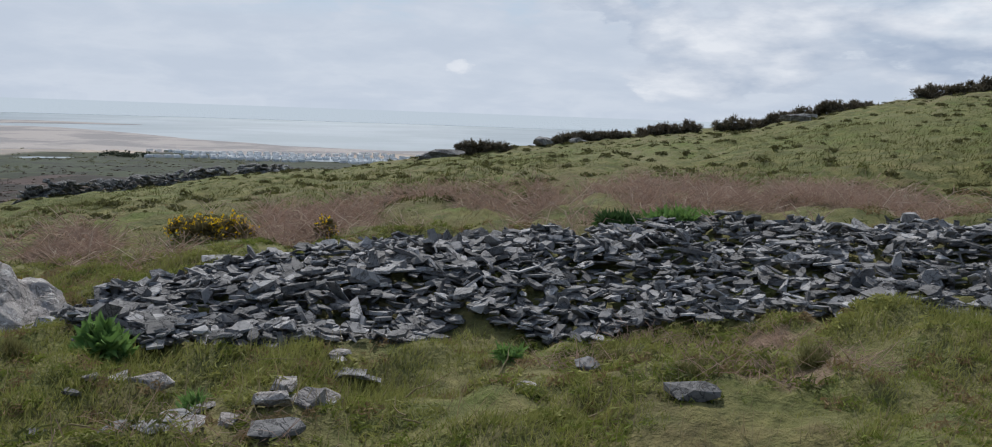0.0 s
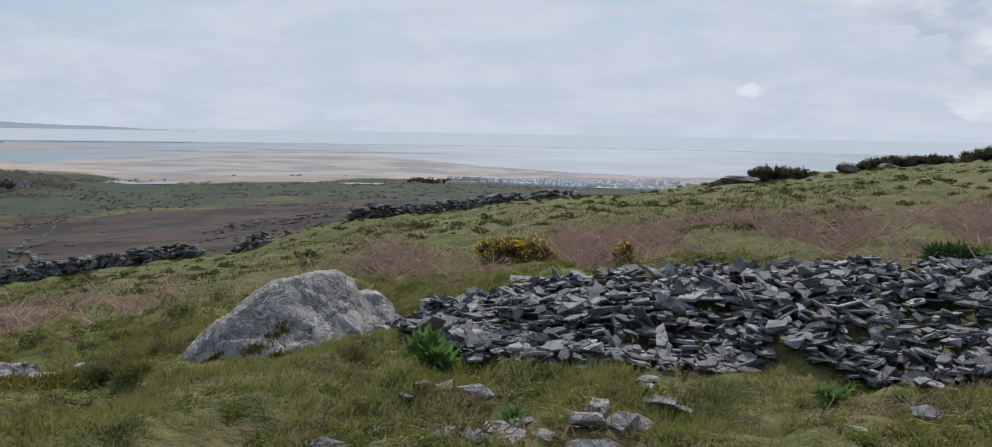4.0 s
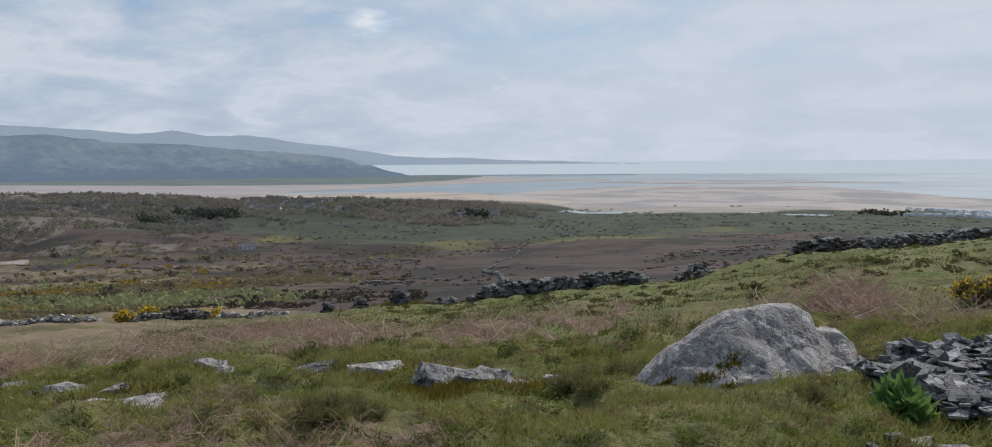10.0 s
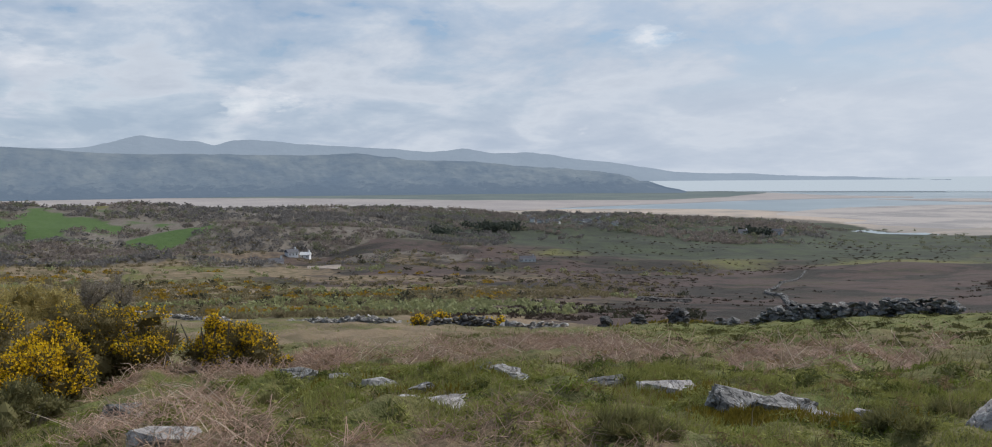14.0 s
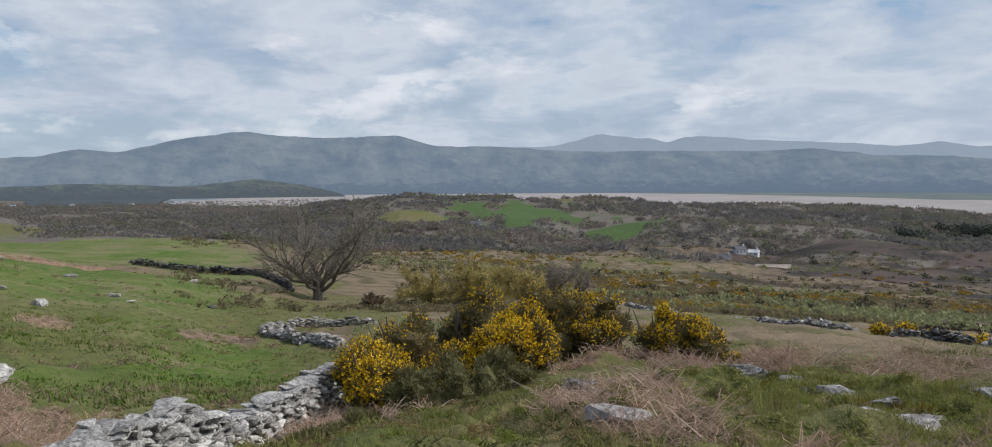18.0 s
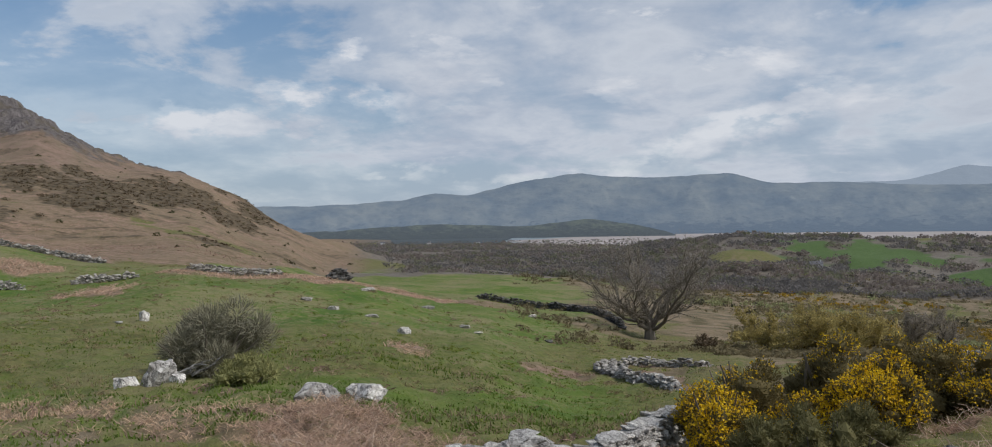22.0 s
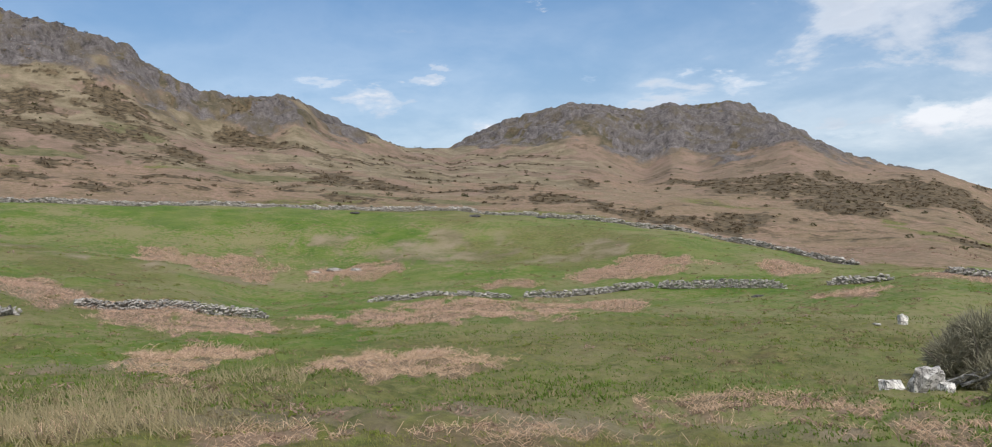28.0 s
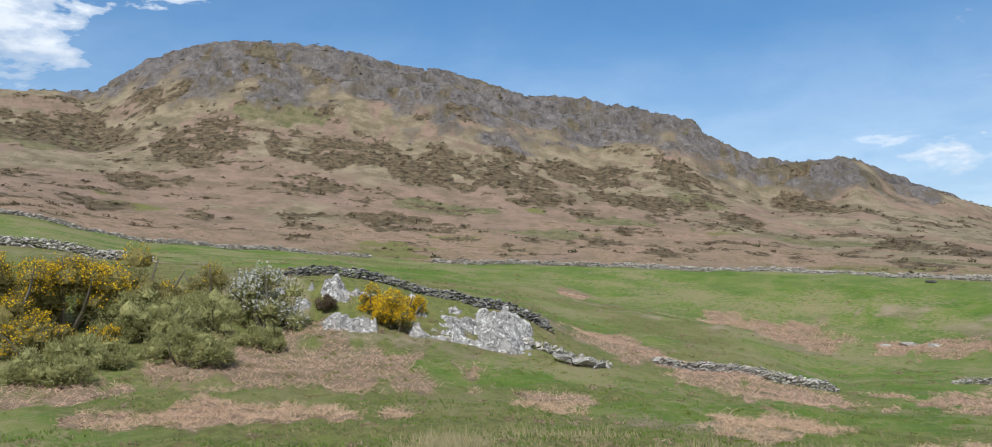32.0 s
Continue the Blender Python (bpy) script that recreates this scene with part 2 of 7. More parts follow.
WALL_MIX = stony("weathered_wall_stone", (0.06, 0.058, 0.055), (0.17, 0.165, 0.155), 2.5, 0.9, (0.46, 0.45, 0.43), 0.56, 0.03, 0.9)
CLIFF = stony("cliff_stone", (0.09, 0.085, 0.08), (0.27, 0.26, 0.25), 1.3, 0.9, (0.56, 0.55, 0.53), 0.54, 0.08, 0.1)
PALE_LICHEN = stony("white_lichened_rock", (0.16, 0.15, 0.135), (0.46, 0.44, 0.41), 3.0, 0.9, (0.66, 0.64, 0.6), 0.5, 0.05, 0.6)
LICHEN_ROCK = stony("lichened_rock", (0.13, 0.12, 0.105), (0.33, 0.31, 0.28), 3.0, 0.9, (0.58, 0.555, 0.51), 0.54, 0.05, 0.6)
# these two stands are paled for haze as well
WOOD_OLIVE = leafy("olive_woodland", (0.14, 0.145, 0.095), (0.23, 0.232, 0.15), 0.012, trans=0.45)
WOOD_GREY = leafy("grey_woodland", (0.135, 0.125, 0.118), (0.22, 0.205, 0.19), 0.012, trans=0.45)

# ---- shape of the land ----
PROFILES = []


def profile(az, *steps):
    """Height of the land along one heading: (range, height) pairs in metres."""
    PROFILES.append((az, np.log([s[0] for s in steps]), np.array([s[1] for s in steps])))


profile(-75, (2, 0.00), (4, 0.10), (6.5, 0.30), (10, 0.60), (16, 0.60), (45, 2.60), (90, 1.0), (250, -18.0), (1500, -93.0), (2500, -99.0))
profile(-42, (2, 0.05), (4, 0.14), (6.5, 0.30), (9.5, 0.45), (16, 0.40), (45, 2.97), (80, 1.5), (200, -12.0), (1500, -92.0), (1900, -98.0), (2500, -99.0))
profile(-25, (2, 0.05), (4, 0.06), (6.2, 0.01), (9, 0.36), (15, 0.29), (42, 0.90), (70, -0.5), (150, -11.0), (400, -42.0), (1500, -92.0), (1800, -98.0), (2500, -99.0))
profile(-12, (2, 0.05), (4, 0.04), (5.8, -0.05), (8.5, 0.19), (15, 0.16), (40, -0.36), (60, -2.5), (150, -14.0), (400, -48.0), (1300, -90.0), (1780, -98.0), (2500, -99.0))
profile(0, (2, 0.05), (4, 0.02), (5.8, -0.07), (8.6, 0.08), (15, -0.16), (36, -1.04), (60, -3.6), (160, -20.0), (400, -47.0), (1100, -84.0), (1740, -98.0), (2500, -99.0))
profile(14, (2, 0.05), (4, 0.00), (7, -0.04), (12, -0.30), (20, -0.96), (33, -1.87), (60, -5.2), (150, -17.6), (300, -30.7), (700, -60.3), (1100, -81.1), (1735, -98.0), (2500, -99.0))
profile(28, (2, 0.05), (4, -0.02), (6.5, -0.19), (12, -0.78), (20, -1.82), (33, -3.45), (60, -8.2), (120, -16.8), (300, -35.8), (700, -65.8), (1100, -85.0), (1700, -99.4), (1850, -98.0), (2500, -99.0))
profile(43, (2, 0.05), (4, -0.02), (6.5, -0.18), (9, -0.51), (20, -2.25), (40, -5.38), (80, -11.8), (150, -21.4), (350, -43.9), (600, -61.5), (1000, -75.3), (1300, -68.8), (1900, -96.0), (2300, -98.0), (3000, -99.0))
profile(53, (2, 0.00), (4, -0.02), (6.5, -0.18), (8, -0.38), (20, -2.40), (42, -6.11), (80, -12.1), (150, -21.1), (350, -42.6), (600, -61.5), (1000, -68.3), (1350, -63.2), (1900, -95.0), (2300, -98.0), (3000, -99.0))
profile(65, (2, 0.00), (4, -0.02), (6.5, -0.24), (8, -0.41), (15, -1.62), (35, -4.70), (70, -10.1), (150, -20.6), (350, -41.4), (700, -59.6), (1000, -59.6), (1350, -52.6), (1900, -94.0), (2300, -98.0), (3000, -99.0))
profile(78, (2, 0.00), (5, -0.12), (8, -0.57), (11, -1.02), (20, -2.36), (40, -5.02), (80, -10.8), (130, -17.4), (350, -37.0), (700, -51.0), (1000, -47.3), (1250, -38.8), (1700, -82.0), (2100, -98.0), (3000, -99.0))
profile(91, (2, 0.00), (5, -0.12), (10, -1.12), (16, -2.24), (44, -6.24), (100, -13.0), (200, -21.2), (400, -32.0), (700, -38.8), (1000, -35.1), (1200, -27.7), (1700, -88.0), (2000, -98.0), (3000, -99.0))
profile(96, (2, 0.00), (5, -0.12), (10, -1.31), (14, -2.10), (44, -6.40), (100, -12.8), (180, -18.6), (350, -29.0), (700, -44.9), (1000, -43.8), (1200, -37.2), (1700, -88.0), (2500, -98.0), (3200, -99.0))
profile(102, (2, 0.00), (5, -0.17), (8, -1.09), (11, -1.76), (14, -2.23), (44, -6.40), (95, -10.7), (130, -12.5), (200, -18.0), (300, -20.4), (350, -25.9), (600, -45.6), (1000, -54.3), (1500, -66.5), (2500, -87.9), (3100, -98.0), (3600, -99.0))
profile(110, (2, 0.00), (5, -0.22), (7.5, -0.92), (9, -1.25), (14, -2.15), (25, -3.40), (49, -5.37), (80, -7.5), (120, -9.6), (200, -17.0), (300, -18.9), (350, -23.5), (700, -43.7), (1200, -55.0), (2000, -70.0), (3000, -90.1), (3300, -98.0))
profile(118, (2, 0.00), (5, -0.12), (9, -1.01), (14, -1.81), (19, -2.30), (30, -3.15), (49, -4.42), (80, -5.3), (95, -5.0), (130, -8.6), (250, -15.9), (400, -20.8), (600, -25.6), (1200, -50.8), (2000, -71.7), (3000, -92.7), (3600, -98.0))
profile(122, (2, 0.00), (5, -0.12), (9, -1.01), (14, -1.84), (22, -2.52), (30, -3.04), (49, -4.24), (80, -4.6), (95, -4.0), (130, -7.3), (250, -9.8), (400, -6.8), (550, 0.6), (700, -22.8), (1200, -48.7), (2000, -75.2), (3000, -97.9))
profile(128, (2, 0.00), (5, -0.12), (9, -1.03), (14, -1.86), (24, -2.63), (35, -3.13), (49, -3.72), (80, -3.9), (95, -3.3), (130, -5.9), (250, -2.3), (400, 11.4), (580, 35.0), (700, 20.0), (1200, -20.0), (3000, -80.0))
profile(133, (2, 0.00), (5, -0.12), (9, -1.03), (14, -1.84), (24, -2.63), (49, -3.55), (85, -4.3), (100, -4.2), (145, -4.5), (200, -4.7), (300, 5.8), (450, 26.8), (600, 53.0), (750, 40.0), (1500, -20.0), (3000, -80.0))
profile(139, (2, 0.00), (5, -0.12), (9, -1.03), (14, -1.79), (24, -2.55), (49, -3.46), (85, -4.6), (110, -3.6), (165, -0.8), (200, -1.9), (280, 6.5), (450, 33.1), (560, 55.5), (620, 82.1), (680, 98.4), (850, 70.0), (1500, 0.0), (3000, -60.0))
profile(144, (2, 0.00), (5, -0.12), (9, -1.03), (14, -1.76), (24, -2.50), (49, -3.38), (90, -4.7), (115, -2.8), (170, 2.9), (200, 1.9), (280, 10.4), (440, 29.3), (540, 45.0), (600, 73.1), (660, 95.5), (800, 80.0), (1500, 20.0), (3000, -60.0))
profile(150, (2, 0.00), (5, -0.12), (9, -1.03), (14, -1.63), (24, -2.46), (49, -3.29), (95, -4.9), (130, -1.6), (175, 5.3), (200, 5.1), (280, 13.8), (400, 29.6), (530, 53.6), (590, 79.3), (640, 98.4), (780, 85.0), (1500, 30.0))
profile(154, (2, 0.00), (5, -0.12), (9, -1.03), (14, -1.56), (24, -2.29), (49, -3.29), (95, -4.9), (130, -1.6), (178, 6.6), (203, 6.9), (290, 16.8), (420, 35.4), (540, 57.4), (600, 79.5), (640, 93.8), (780, 80.0), (1500, 30.0))
profile(158, (2, 0.00), (5, -0.12), (9, -1.03), (14, -1.45), (24, -2.12), (49, -3.29), (95, -4.9), (130, -1.8), (180, 7.9), (205, 8.4), (300, 18.9), (500, 48.0), (700, 80.1), (850, 70.0), (1500, 40.0))
profile(164, (2, 0.00), (5, -0.12), (9, -1.01), (14, -1.35), (24, -1.94), (49, -3.20), (95, -5.0), (130, -1.8), (180, 9.1), (203, 9.8), (300, 22.6), (440, 49.4), (500, 66.5), (600, 70.0), (1500, 50.0))
profile(170, (2, 0.00), (5, -0.12), (9, -0.98), (14, -1.25), (24, -1.82), (50, -3.21), (95, -5.0), (130, -2.0), (180, 9.9), (200, 10.7), (300, 25.7), (410, 52.7), (465, 81.9), (560, 88.0), (1500, 60.0))
profile(177, (2, 0.00), (5, -0.12), (9, -0.74), (14, -1.05), (24, -1.64), (50, -2.69), (70, -2.2), (100, -1.7), (140, 2.6), (184, 11.2), (203, 12.2), (300, 31.0), (405, 64.3), (440, 87.1), (460, 98.5), (560, 98.0), (1500, 80.0))
profile(184, (2, 0.00), (5, -0.12), (9, -0.64), (14, -0.99), (24, -1.56), (50, -2.34), (64, -1.5), (100, 0.6), (145, 4.6), (186, 12.2), (206, 13.5), (300, 34.7), (390, 69.7), (430, 97.7), (465, 119.3), (560, 122.0), (1500, 90.0))
profile(192, (2, 0.00), (5, -0.12), (9, -0.64), (14, -0.97), (24, -1.52), (45, -2.02), (57, -0.59), (61, 0.2), (66, 2.2), (100, 4.0), (150, 7.9), (190, 13.2), (210, 14.8), (300, 38.4), (380, 76.8), (420, 104.0), (470, 131.9), (560, 140.0), (1500, 90.0))
profile(205, (2, 0.00), (5, -0.12), (9, -0.64), (14, -0.99), (24, -1.60), (40, -1.69), (54, -0.10), (59, 0.67), (65, 4.2), (90, 5.8), (140, 9.7), (190, 14.9), (210, 17.0), (300, 43.2), (380, 84.5), (420, 116.5), (462, 147.3), (540, 155.0), (1500, 90.0))
profile(214, (2, 0.00), (5, -0.12), (9, -0.64), (14, -1.02), (24, -1.69), (40, -1.62), (52, 0.33), (60, 2.2), (70, 4.5), (100, 6.8), (150, 11.3), (190, 16.2), (210, 18.9), (300, 42.2), (390, 83.1), (440, 116.2), (470, 135.5), (560, 140.0), (1500, 80.0))
profile(222, (2, 0.00), (5, -0.12), (9, -0.64), (14, -1.02), (24, -1.77), (40, -1.62), (52, 0.33), (60, 2.2), (70, 4.5), (100, 7.5), (150, 13.7), (190, 20.6), (210, 22.9), (300, 44.3), (400, 79.4), (460, 104.4), (560, 110.0), (1500, 60.0))
profile(250, (2, 0.05), (4, 0.00), (24, -1.00), (50, -1.50), (120, 3.0), (190, 14.0), (300, 30.0), (460, 60.0), (1500, 30.0))
PROFILES.append((PROFILES[0][0] + 360, PROFILES[0][1], PROFILES[0][2]))
LOG_R = np.linspace(math.log(0.3), math.log(5000), 700)


def smooth_interp(u, x, y):
    """Monotone cubic through the steps of a profile."""
    h = np.diff(x)
    d = np.diff(y) / h
    m = np.zeros_like(y)
    for k in range(1, len(x) - 1):
        if d[k - 1] * d[k] > 0:
            w1, w2 = 2 * h[k] + h[k - 1], h[k] + 2 * h[k - 1]
            m[k] = (w1 + w2) / (w1 / d[k - 1] + w2 / d[k])
    m[-1] = 0
    u = np.clip(u, x[0], x[-1])
    k = np.clip(np.searchsorted(x, u) - 1, 0, len(h) - 1)
    s = (u - x[k]) / h[k]
    return (y[k] * (1 + 2 * s) * (1 - s) ** 2 + h[k] * m[k] * s * (1 - s) ** 2
            + y[k + 1] * s * s * (3 - 2 * s) + h[k] * m[k + 1] * s * s * (s - 1))


PROF_AZ = np.array([p[0] for p in PROFILES])
PROF_Z = np.array([smooth_interp(LOG_R, p[1], p[2]) for p in PROFILES])


def lattice(ix, iy, seed):
    h = (ix.astype(np.int64) * 374761393 + iy.astype(np.int64) * 668265263 + seed * 1442695041) & 0xFFFFFFFF
    h = ((h ^ (h >> 13)) * 1274126177) & 0xFFFFFFFF
    return ((h ^ (h >> 16)) & 0xFFFF) / 65535.0


def vnoise(x, y, seed=0):
    ix, iy = np.floor(x), np.floor(y)
    fx, fy = x - ix, y - iy
    fx, fy = fx * fx * (3 - 2 * fx), fy * fy * (3 - 2 * fy)
    a, b = lattice(ix, iy, seed), lattice(ix + 1, iy, seed)
    c, d = lattice(ix, iy + 1, seed), lattice(ix + 1, iy + 1, seed)
    return (a * (1 - fx) + b * fx) * (1 - fy) + (c * (1 - fx) + d * fx) * fy - 0.5


def fbm(x, y, size, octaves=4, seed=0, gain=0.5):
    x, y = np.asarray(x, float) / size, np.asarray(y, float) / size
    total, amp = 0.0, 1.0
    for k in range(octaves):
        total = total + amp * vnoise(x, y, seed + 17 * k)
        x, y, amp = x * 2.03 + 5.1, y * 2.03 - 3.7, amp * gain
    return total


def soft(v, a, b):
    """Smooth step from 0 at a to 1 at b."""
    s = np.clip((v - a) / (b - a), 0, 1)
    return s * s * (3 - 2 * s)


def polar(x, y):
    r = np.hypot(x, y)
    az = np.degrees(np.arctan2(-np.asarray(x), y))
    return np.where(az < PROF_AZ[0], az + 360, az), r


def base_height(az, r):
    az = np.asarray(az, float)
    u = np.log(np.clip(r, 0.31, 4990))
    j = np.clip((u - LOG_R[0]) / (LOG_R[1] - LOG_R[0]), 0, len(LOG_R) - 1.001)
    ji = j.astype(int)
    jf = j - ji
    k = np.clip(np.searchsorted(PROF_AZ, az) - 1, 0, len(PROF_AZ) - 2)
    s = np.clip((az - PROF_AZ[k]) / (PROF_AZ[k + 1] - PROF_AZ[k]), 0, 1)
    n = len(PROF_AZ)
    rows = [PROF_Z[i, ji] * (1 - jf) + PROF_Z[i, ji + 1] * jf
            for i in ((k - 1) % n, k, k + 1, np.minimum(k + 2, n - 1))]
    p0, p1, p2, p3 = rows
    catmull = 0.5 * (2 * p1 + (p2 - p0) * s + (2 * p0 - 5 * p1 + 4 * p2 - p3) * s * s + (3 * p1 - p0 - 3 * p2 + p3) * s ** 3)
    lin = p1 + (p2 - p1) * s * s * (3 - 2 * s)
    return 0.35 * catmull + 0.65 * lin


def crag_mask(az, r):
    """Where bare crag shows on the two hills."""
    low = np.interp(az, [125, 131, 139, 144, 150, 156, 160, 164, 170, 177, 184, 192, 205, 214, 222, 230],
                    [560, 520, 515, 520, 525, 560, 720, 440, 418, 408, 392, 388, 388, 412, 455, 475])
    x, y = -np.sin(np.radians(az)) * r, np.cos(np.radians(az)) * r
    return soft(r + 46 * fbm(x, y, 24, 4, 135, 0.6), low - 4, low + 40) * soft(az, 124, 130)


SKYLINE = [(112, -3), (117, -1.5), (120, -.9), (121.7, -.1), (123.8, 1.55), (126, 2.5), (127.6, 3.2), (130.1, 3.8), (132.6, 4.75), (134.2, 5.75), (135.7, 6.8), (138.1, 8.1), (139.3, 8.5), (141.6, 8.35), (143.2, 8.7),
           (145, 8.3), (148.2, 8.9), (149.8, 9.0), (151.5, 8.7), (154.1, 8.1), (156.3, 7.3), (158, 6.4), (161, 6.45), (162.3, 7.0), (166.6, 9.0), (168.2, 9.95), (172, 9.95), (174.2, 10.3),
           (176.9, 11.65), (178.1, 12.75), (180, 13.4), (186.4, 14.7), (189.5, 14.8), (192.6, 15.75), (195.2, 16.45), (197.8, 16.6), (200.9, 17.25), (203, 17.65), (208, 17.6), (210, 17.4), (212, 16.9),
           (214.6, 15.7), (217.4, 13.55), (222.5, 13.0), (232, 12.0)]


def rough_height(az, r):
    """Height of the land before its crests are brought to their rise."""
    az, r = np.asarray(az, float), np.asarray(r, float)
    x, y = -np.sin(np.radians(az)) * r, np.cos(np.radians(az)) * r
    z = base_height(az, r)
    near = soft(r, 1.0, 4.0)
    z = z + near * (1 - soft(r, 40, 90)) * (0.20 * fbm(x, y, 1.5, 3, 3) + 0.20 * fbm(x, y, 0.5, 3, 9))
    z = z + soft(r, 20, 60) * (1 - soft(r, 300, 600)) * 0.9 * fbm(x, y, 11, 4, 21)
    z = z + soft(r, 250, 600) * (1 - soft(r, 1500, 1900)) * (9 + 13 * soft(az, 58, 70) * (1 - soft(az, 117, 122)) * (1 - soft(r, 850, 1150))) * fbm(x, y, 130, 4, 33)
    c = crag_mask(az, r)
    lev = z / 13 + 1.1 * fbm(x, y, 55, 4, 47)
    frac = lev - np.floor(lev)
    z = z + c * 13 * 0.38 * (soft(frac, 0.3, 0.55) - frac)
    lev = z / 3.4 + 1.5 * fbm(x, y, 19, 4, 49)
    frac = lev - np.floor(lev)
    z = z + c * 3.4 * 0.6 * (soft(frac, 0.3, 0.5) - frac)
    crag = 3 * fbm(x, y, 40, 3, 41, 0.6) + 2.2 * np.abs(fbm(x, y, 9, 4, 55, 0.62)) - 1.8 * soft(0.07 - np.abs(fbm(x, y, 13, 3, 57)), 0, 0.07)
    z = z + c * (crag - 0.3)
    # little banks and hollows of the open hill
    return z + soft(az, 114, 120) * soft(r, 200, 250) * (1 - c) * (1.0 * fbm(x, y, 26, 4, 63) + 1.3 * fbm(x, y, 70, 2, 65))


CREST_AZ = np.arange(110, 234, 0.25)
crest_r = np.exp(np.linspace(math.log(250), math.log(740), 170))
crest_a, crest_g = np.meshgrid(CREST_AZ, crest_r, indexing="ij")
crest_now = ((rough_height(crest_a, crest_g) - 1.6) / crest_g).max(1)
crest_now = np.convolve(np.pad(crest_now, 3, mode="edge"), np.ones(7) / 7, mode="valid")
CREST_MEND = np.tan(np.radians(np.interp(CREST_AZ, [q[0] for q in SKYLINE], [q[1] for q in SKYLINE]))) - crest_now


def height(az, r):
    """Height of the land at heading az and range r."""
    az, r = np.asarray(az, float), np.asarray(r, float)
    start = np.interp(az, [128, 160], [400, 300])
    return rough_height(az, r) + np.interp(az, CREST_AZ, CREST_MEND, 0, 0) * np.minimum(r, 700) * soft(r, start, start + 140) * soft(az, 112, 119)


def drop(az, r):
    return float(height(np.array([az]), np.array([r]))[0])


def on_ground(az, r, dz=0.0):
    return heading(az, r, drop(az, r) + dz)


def patches(az, r, spots):
    """Union of soft-edged oval patches (heading, range, half width in degrees, half depth as a share of the range)."""
    m = np.zeros_like(r)
    wob = 0.95 * fbm(az * 9, np.log(r) * 190, 16, 5, 71, 0.6)
    for a, d, wa, wr in spots:
        q = np.sqrt(((az - a) / wa) ** 2 + ((np.log(r) - math.log(d)) / wr) ** 2) + wob
        m = np.maximum(m, 1 - soft(q, 0.7, 1.15))
    return m


BRACKEN_SPOTS = [(48, 4.8, 8, .06), (61, 5.3, 8, .11), (73, 6.3, 6, .13), (-29, 6.1, 6, .05), (-34, 4.9, 4, .08), (-30, 13, 14, .26), (-8, 12, 16, .22), (10, 11.5, 7, .2), (46, 10.5, 7, .2), (36, 12, 6, .16), (60, 13, 6, .12), (54, 17, 7, .12), (67, 14, 5, .13), (78.5, 8.4, 4, .14), (76, 12.5, 6, .2), (81, 7.7, 5, .11), (97, 41, 2.5, .08),
                 (99, 9.3, 6, .17), (94, 47, 5, .1), (96.3, 43, 2.1, .2), (101, 11.1, 4.3, .08), (104, 40, 3, .06), (110, 108, 4, .05), (115, 96, 5, .04), (121, 92, 5, .05), (125, 91, 4, .04)]
BRACKEN_SPOTS += [(158, 65, 8.2, .26), (178, 66, 4.7, .16), (173.9, 54, 5, .16), (162, 27, 5.6, .2), (138.8, 20, 6, .11), (152.7, 13.7, 9, .09), (172, 13.4, 5, .05), (173.9, 33, 3, .2), (182, 14.8, 4.7, .08), (174, 132, 5.6, .06),
                  (164.7, 126, 3.5, .06), (146, 112, 4.3, .05), (136, 119, 1.7, .05), (154.6, 108, 2.6, .03), (185, 78, 2.4, .14), (132.5, 77, 2.6, .09)]
BRACKEN_SPOTS += [(138.9, 19, 5, .1), (120.6, 15.7, 7, .1), (149.4, 14.3, 5, .07), (170, 13.2, 5, .06), (180.3, 15.3, 4, .07), (174.7, 29.7, 3, .12), (145.3, 121, 3.2, .05), (183.5, 75, 3, .08)]
STRAW_SPOTS = [(176, 128, 8, .09), (165, 145, 7, .06), (158, 140, 7, .09), (149, 135, 6, .06), (184, 72, 5, .2), (178, 30, 7, .25), (146, 16, 14, .14), (172, 15, 10, .16), (124, 18, 9, .2), (205, 60, 12, .3), (216, 110, 6, .2)]
BRACKEN_SPOTS += [(204.7, 46, 9.9, .21), (219, 39.6, 4.7, .12), (188.4, 37, 2.6, .12), (186.3, 147, 1.2, .05), (176, 29, 3, .22), (124, 17.3, 8.6, .1), (113.6, 36.5, 1.5, .1), (148.2, 76, 2.6, .07), (117.6, 13.2, 6, .22), (208, 31, 8, .1)]
HEATHER_SPOTS = [(220.5, 405, 4, .05), (217, 387, 3, .05), (210.6, 361, 3.5, .06), (203, 359, 4, .05), (214.3, 318, 2.5, .05), (217.5, 272, 3, .04), (196, 354, 4, .06), (191, 347, 4, .06), (185.3, 378, 4.5, .05),
                 (180, 387, 4, .04), (188.3, 330, 3, .05), (182.3, 341, 4, .05), (199.5, 275, 3, .05), (184, 260, 2.2, .05), (204.5, 313, 2, .03), (175.4, 338, 2, .04), (210.9, 260, 1.6, .06), (165.7, 315, 1.5, .05), (171.7, 404, 3, .04)]
HEATHER_SPOTS += [(180.6, 314, 1, .03), (162, 303, 2.4, .06), (150.9, 284, 3, .06), (139, 410, 4, .07), (135.8, 390, 4, .12), (130.2, 425, 4, .1), (132.5, 330, 3, .12), (126.5, 430, 3.5, .12), (146, 259, 3.5, .07), (154.7, 320, 1, .04),
                  (148.7, 365, 1, .05), (142, 246, 4, .07), (125.7, 249, 1.5, .06), (142, 421, 2.5, .05), (131.8, 397, 4, .1), (138.6, 268, 2.5, .07), (123.4, 498, 2, .1)]
FLUSH_SPOTS = [(188, 270, 3, .03), (184, 303, 4, .025), (178, 360, 2, .02), (195, 301, 4, .03), (221, 378, 5, .04), (206, 398, 4, .03), (170, 300, 4, .03), (160, 260, 5, .03)]


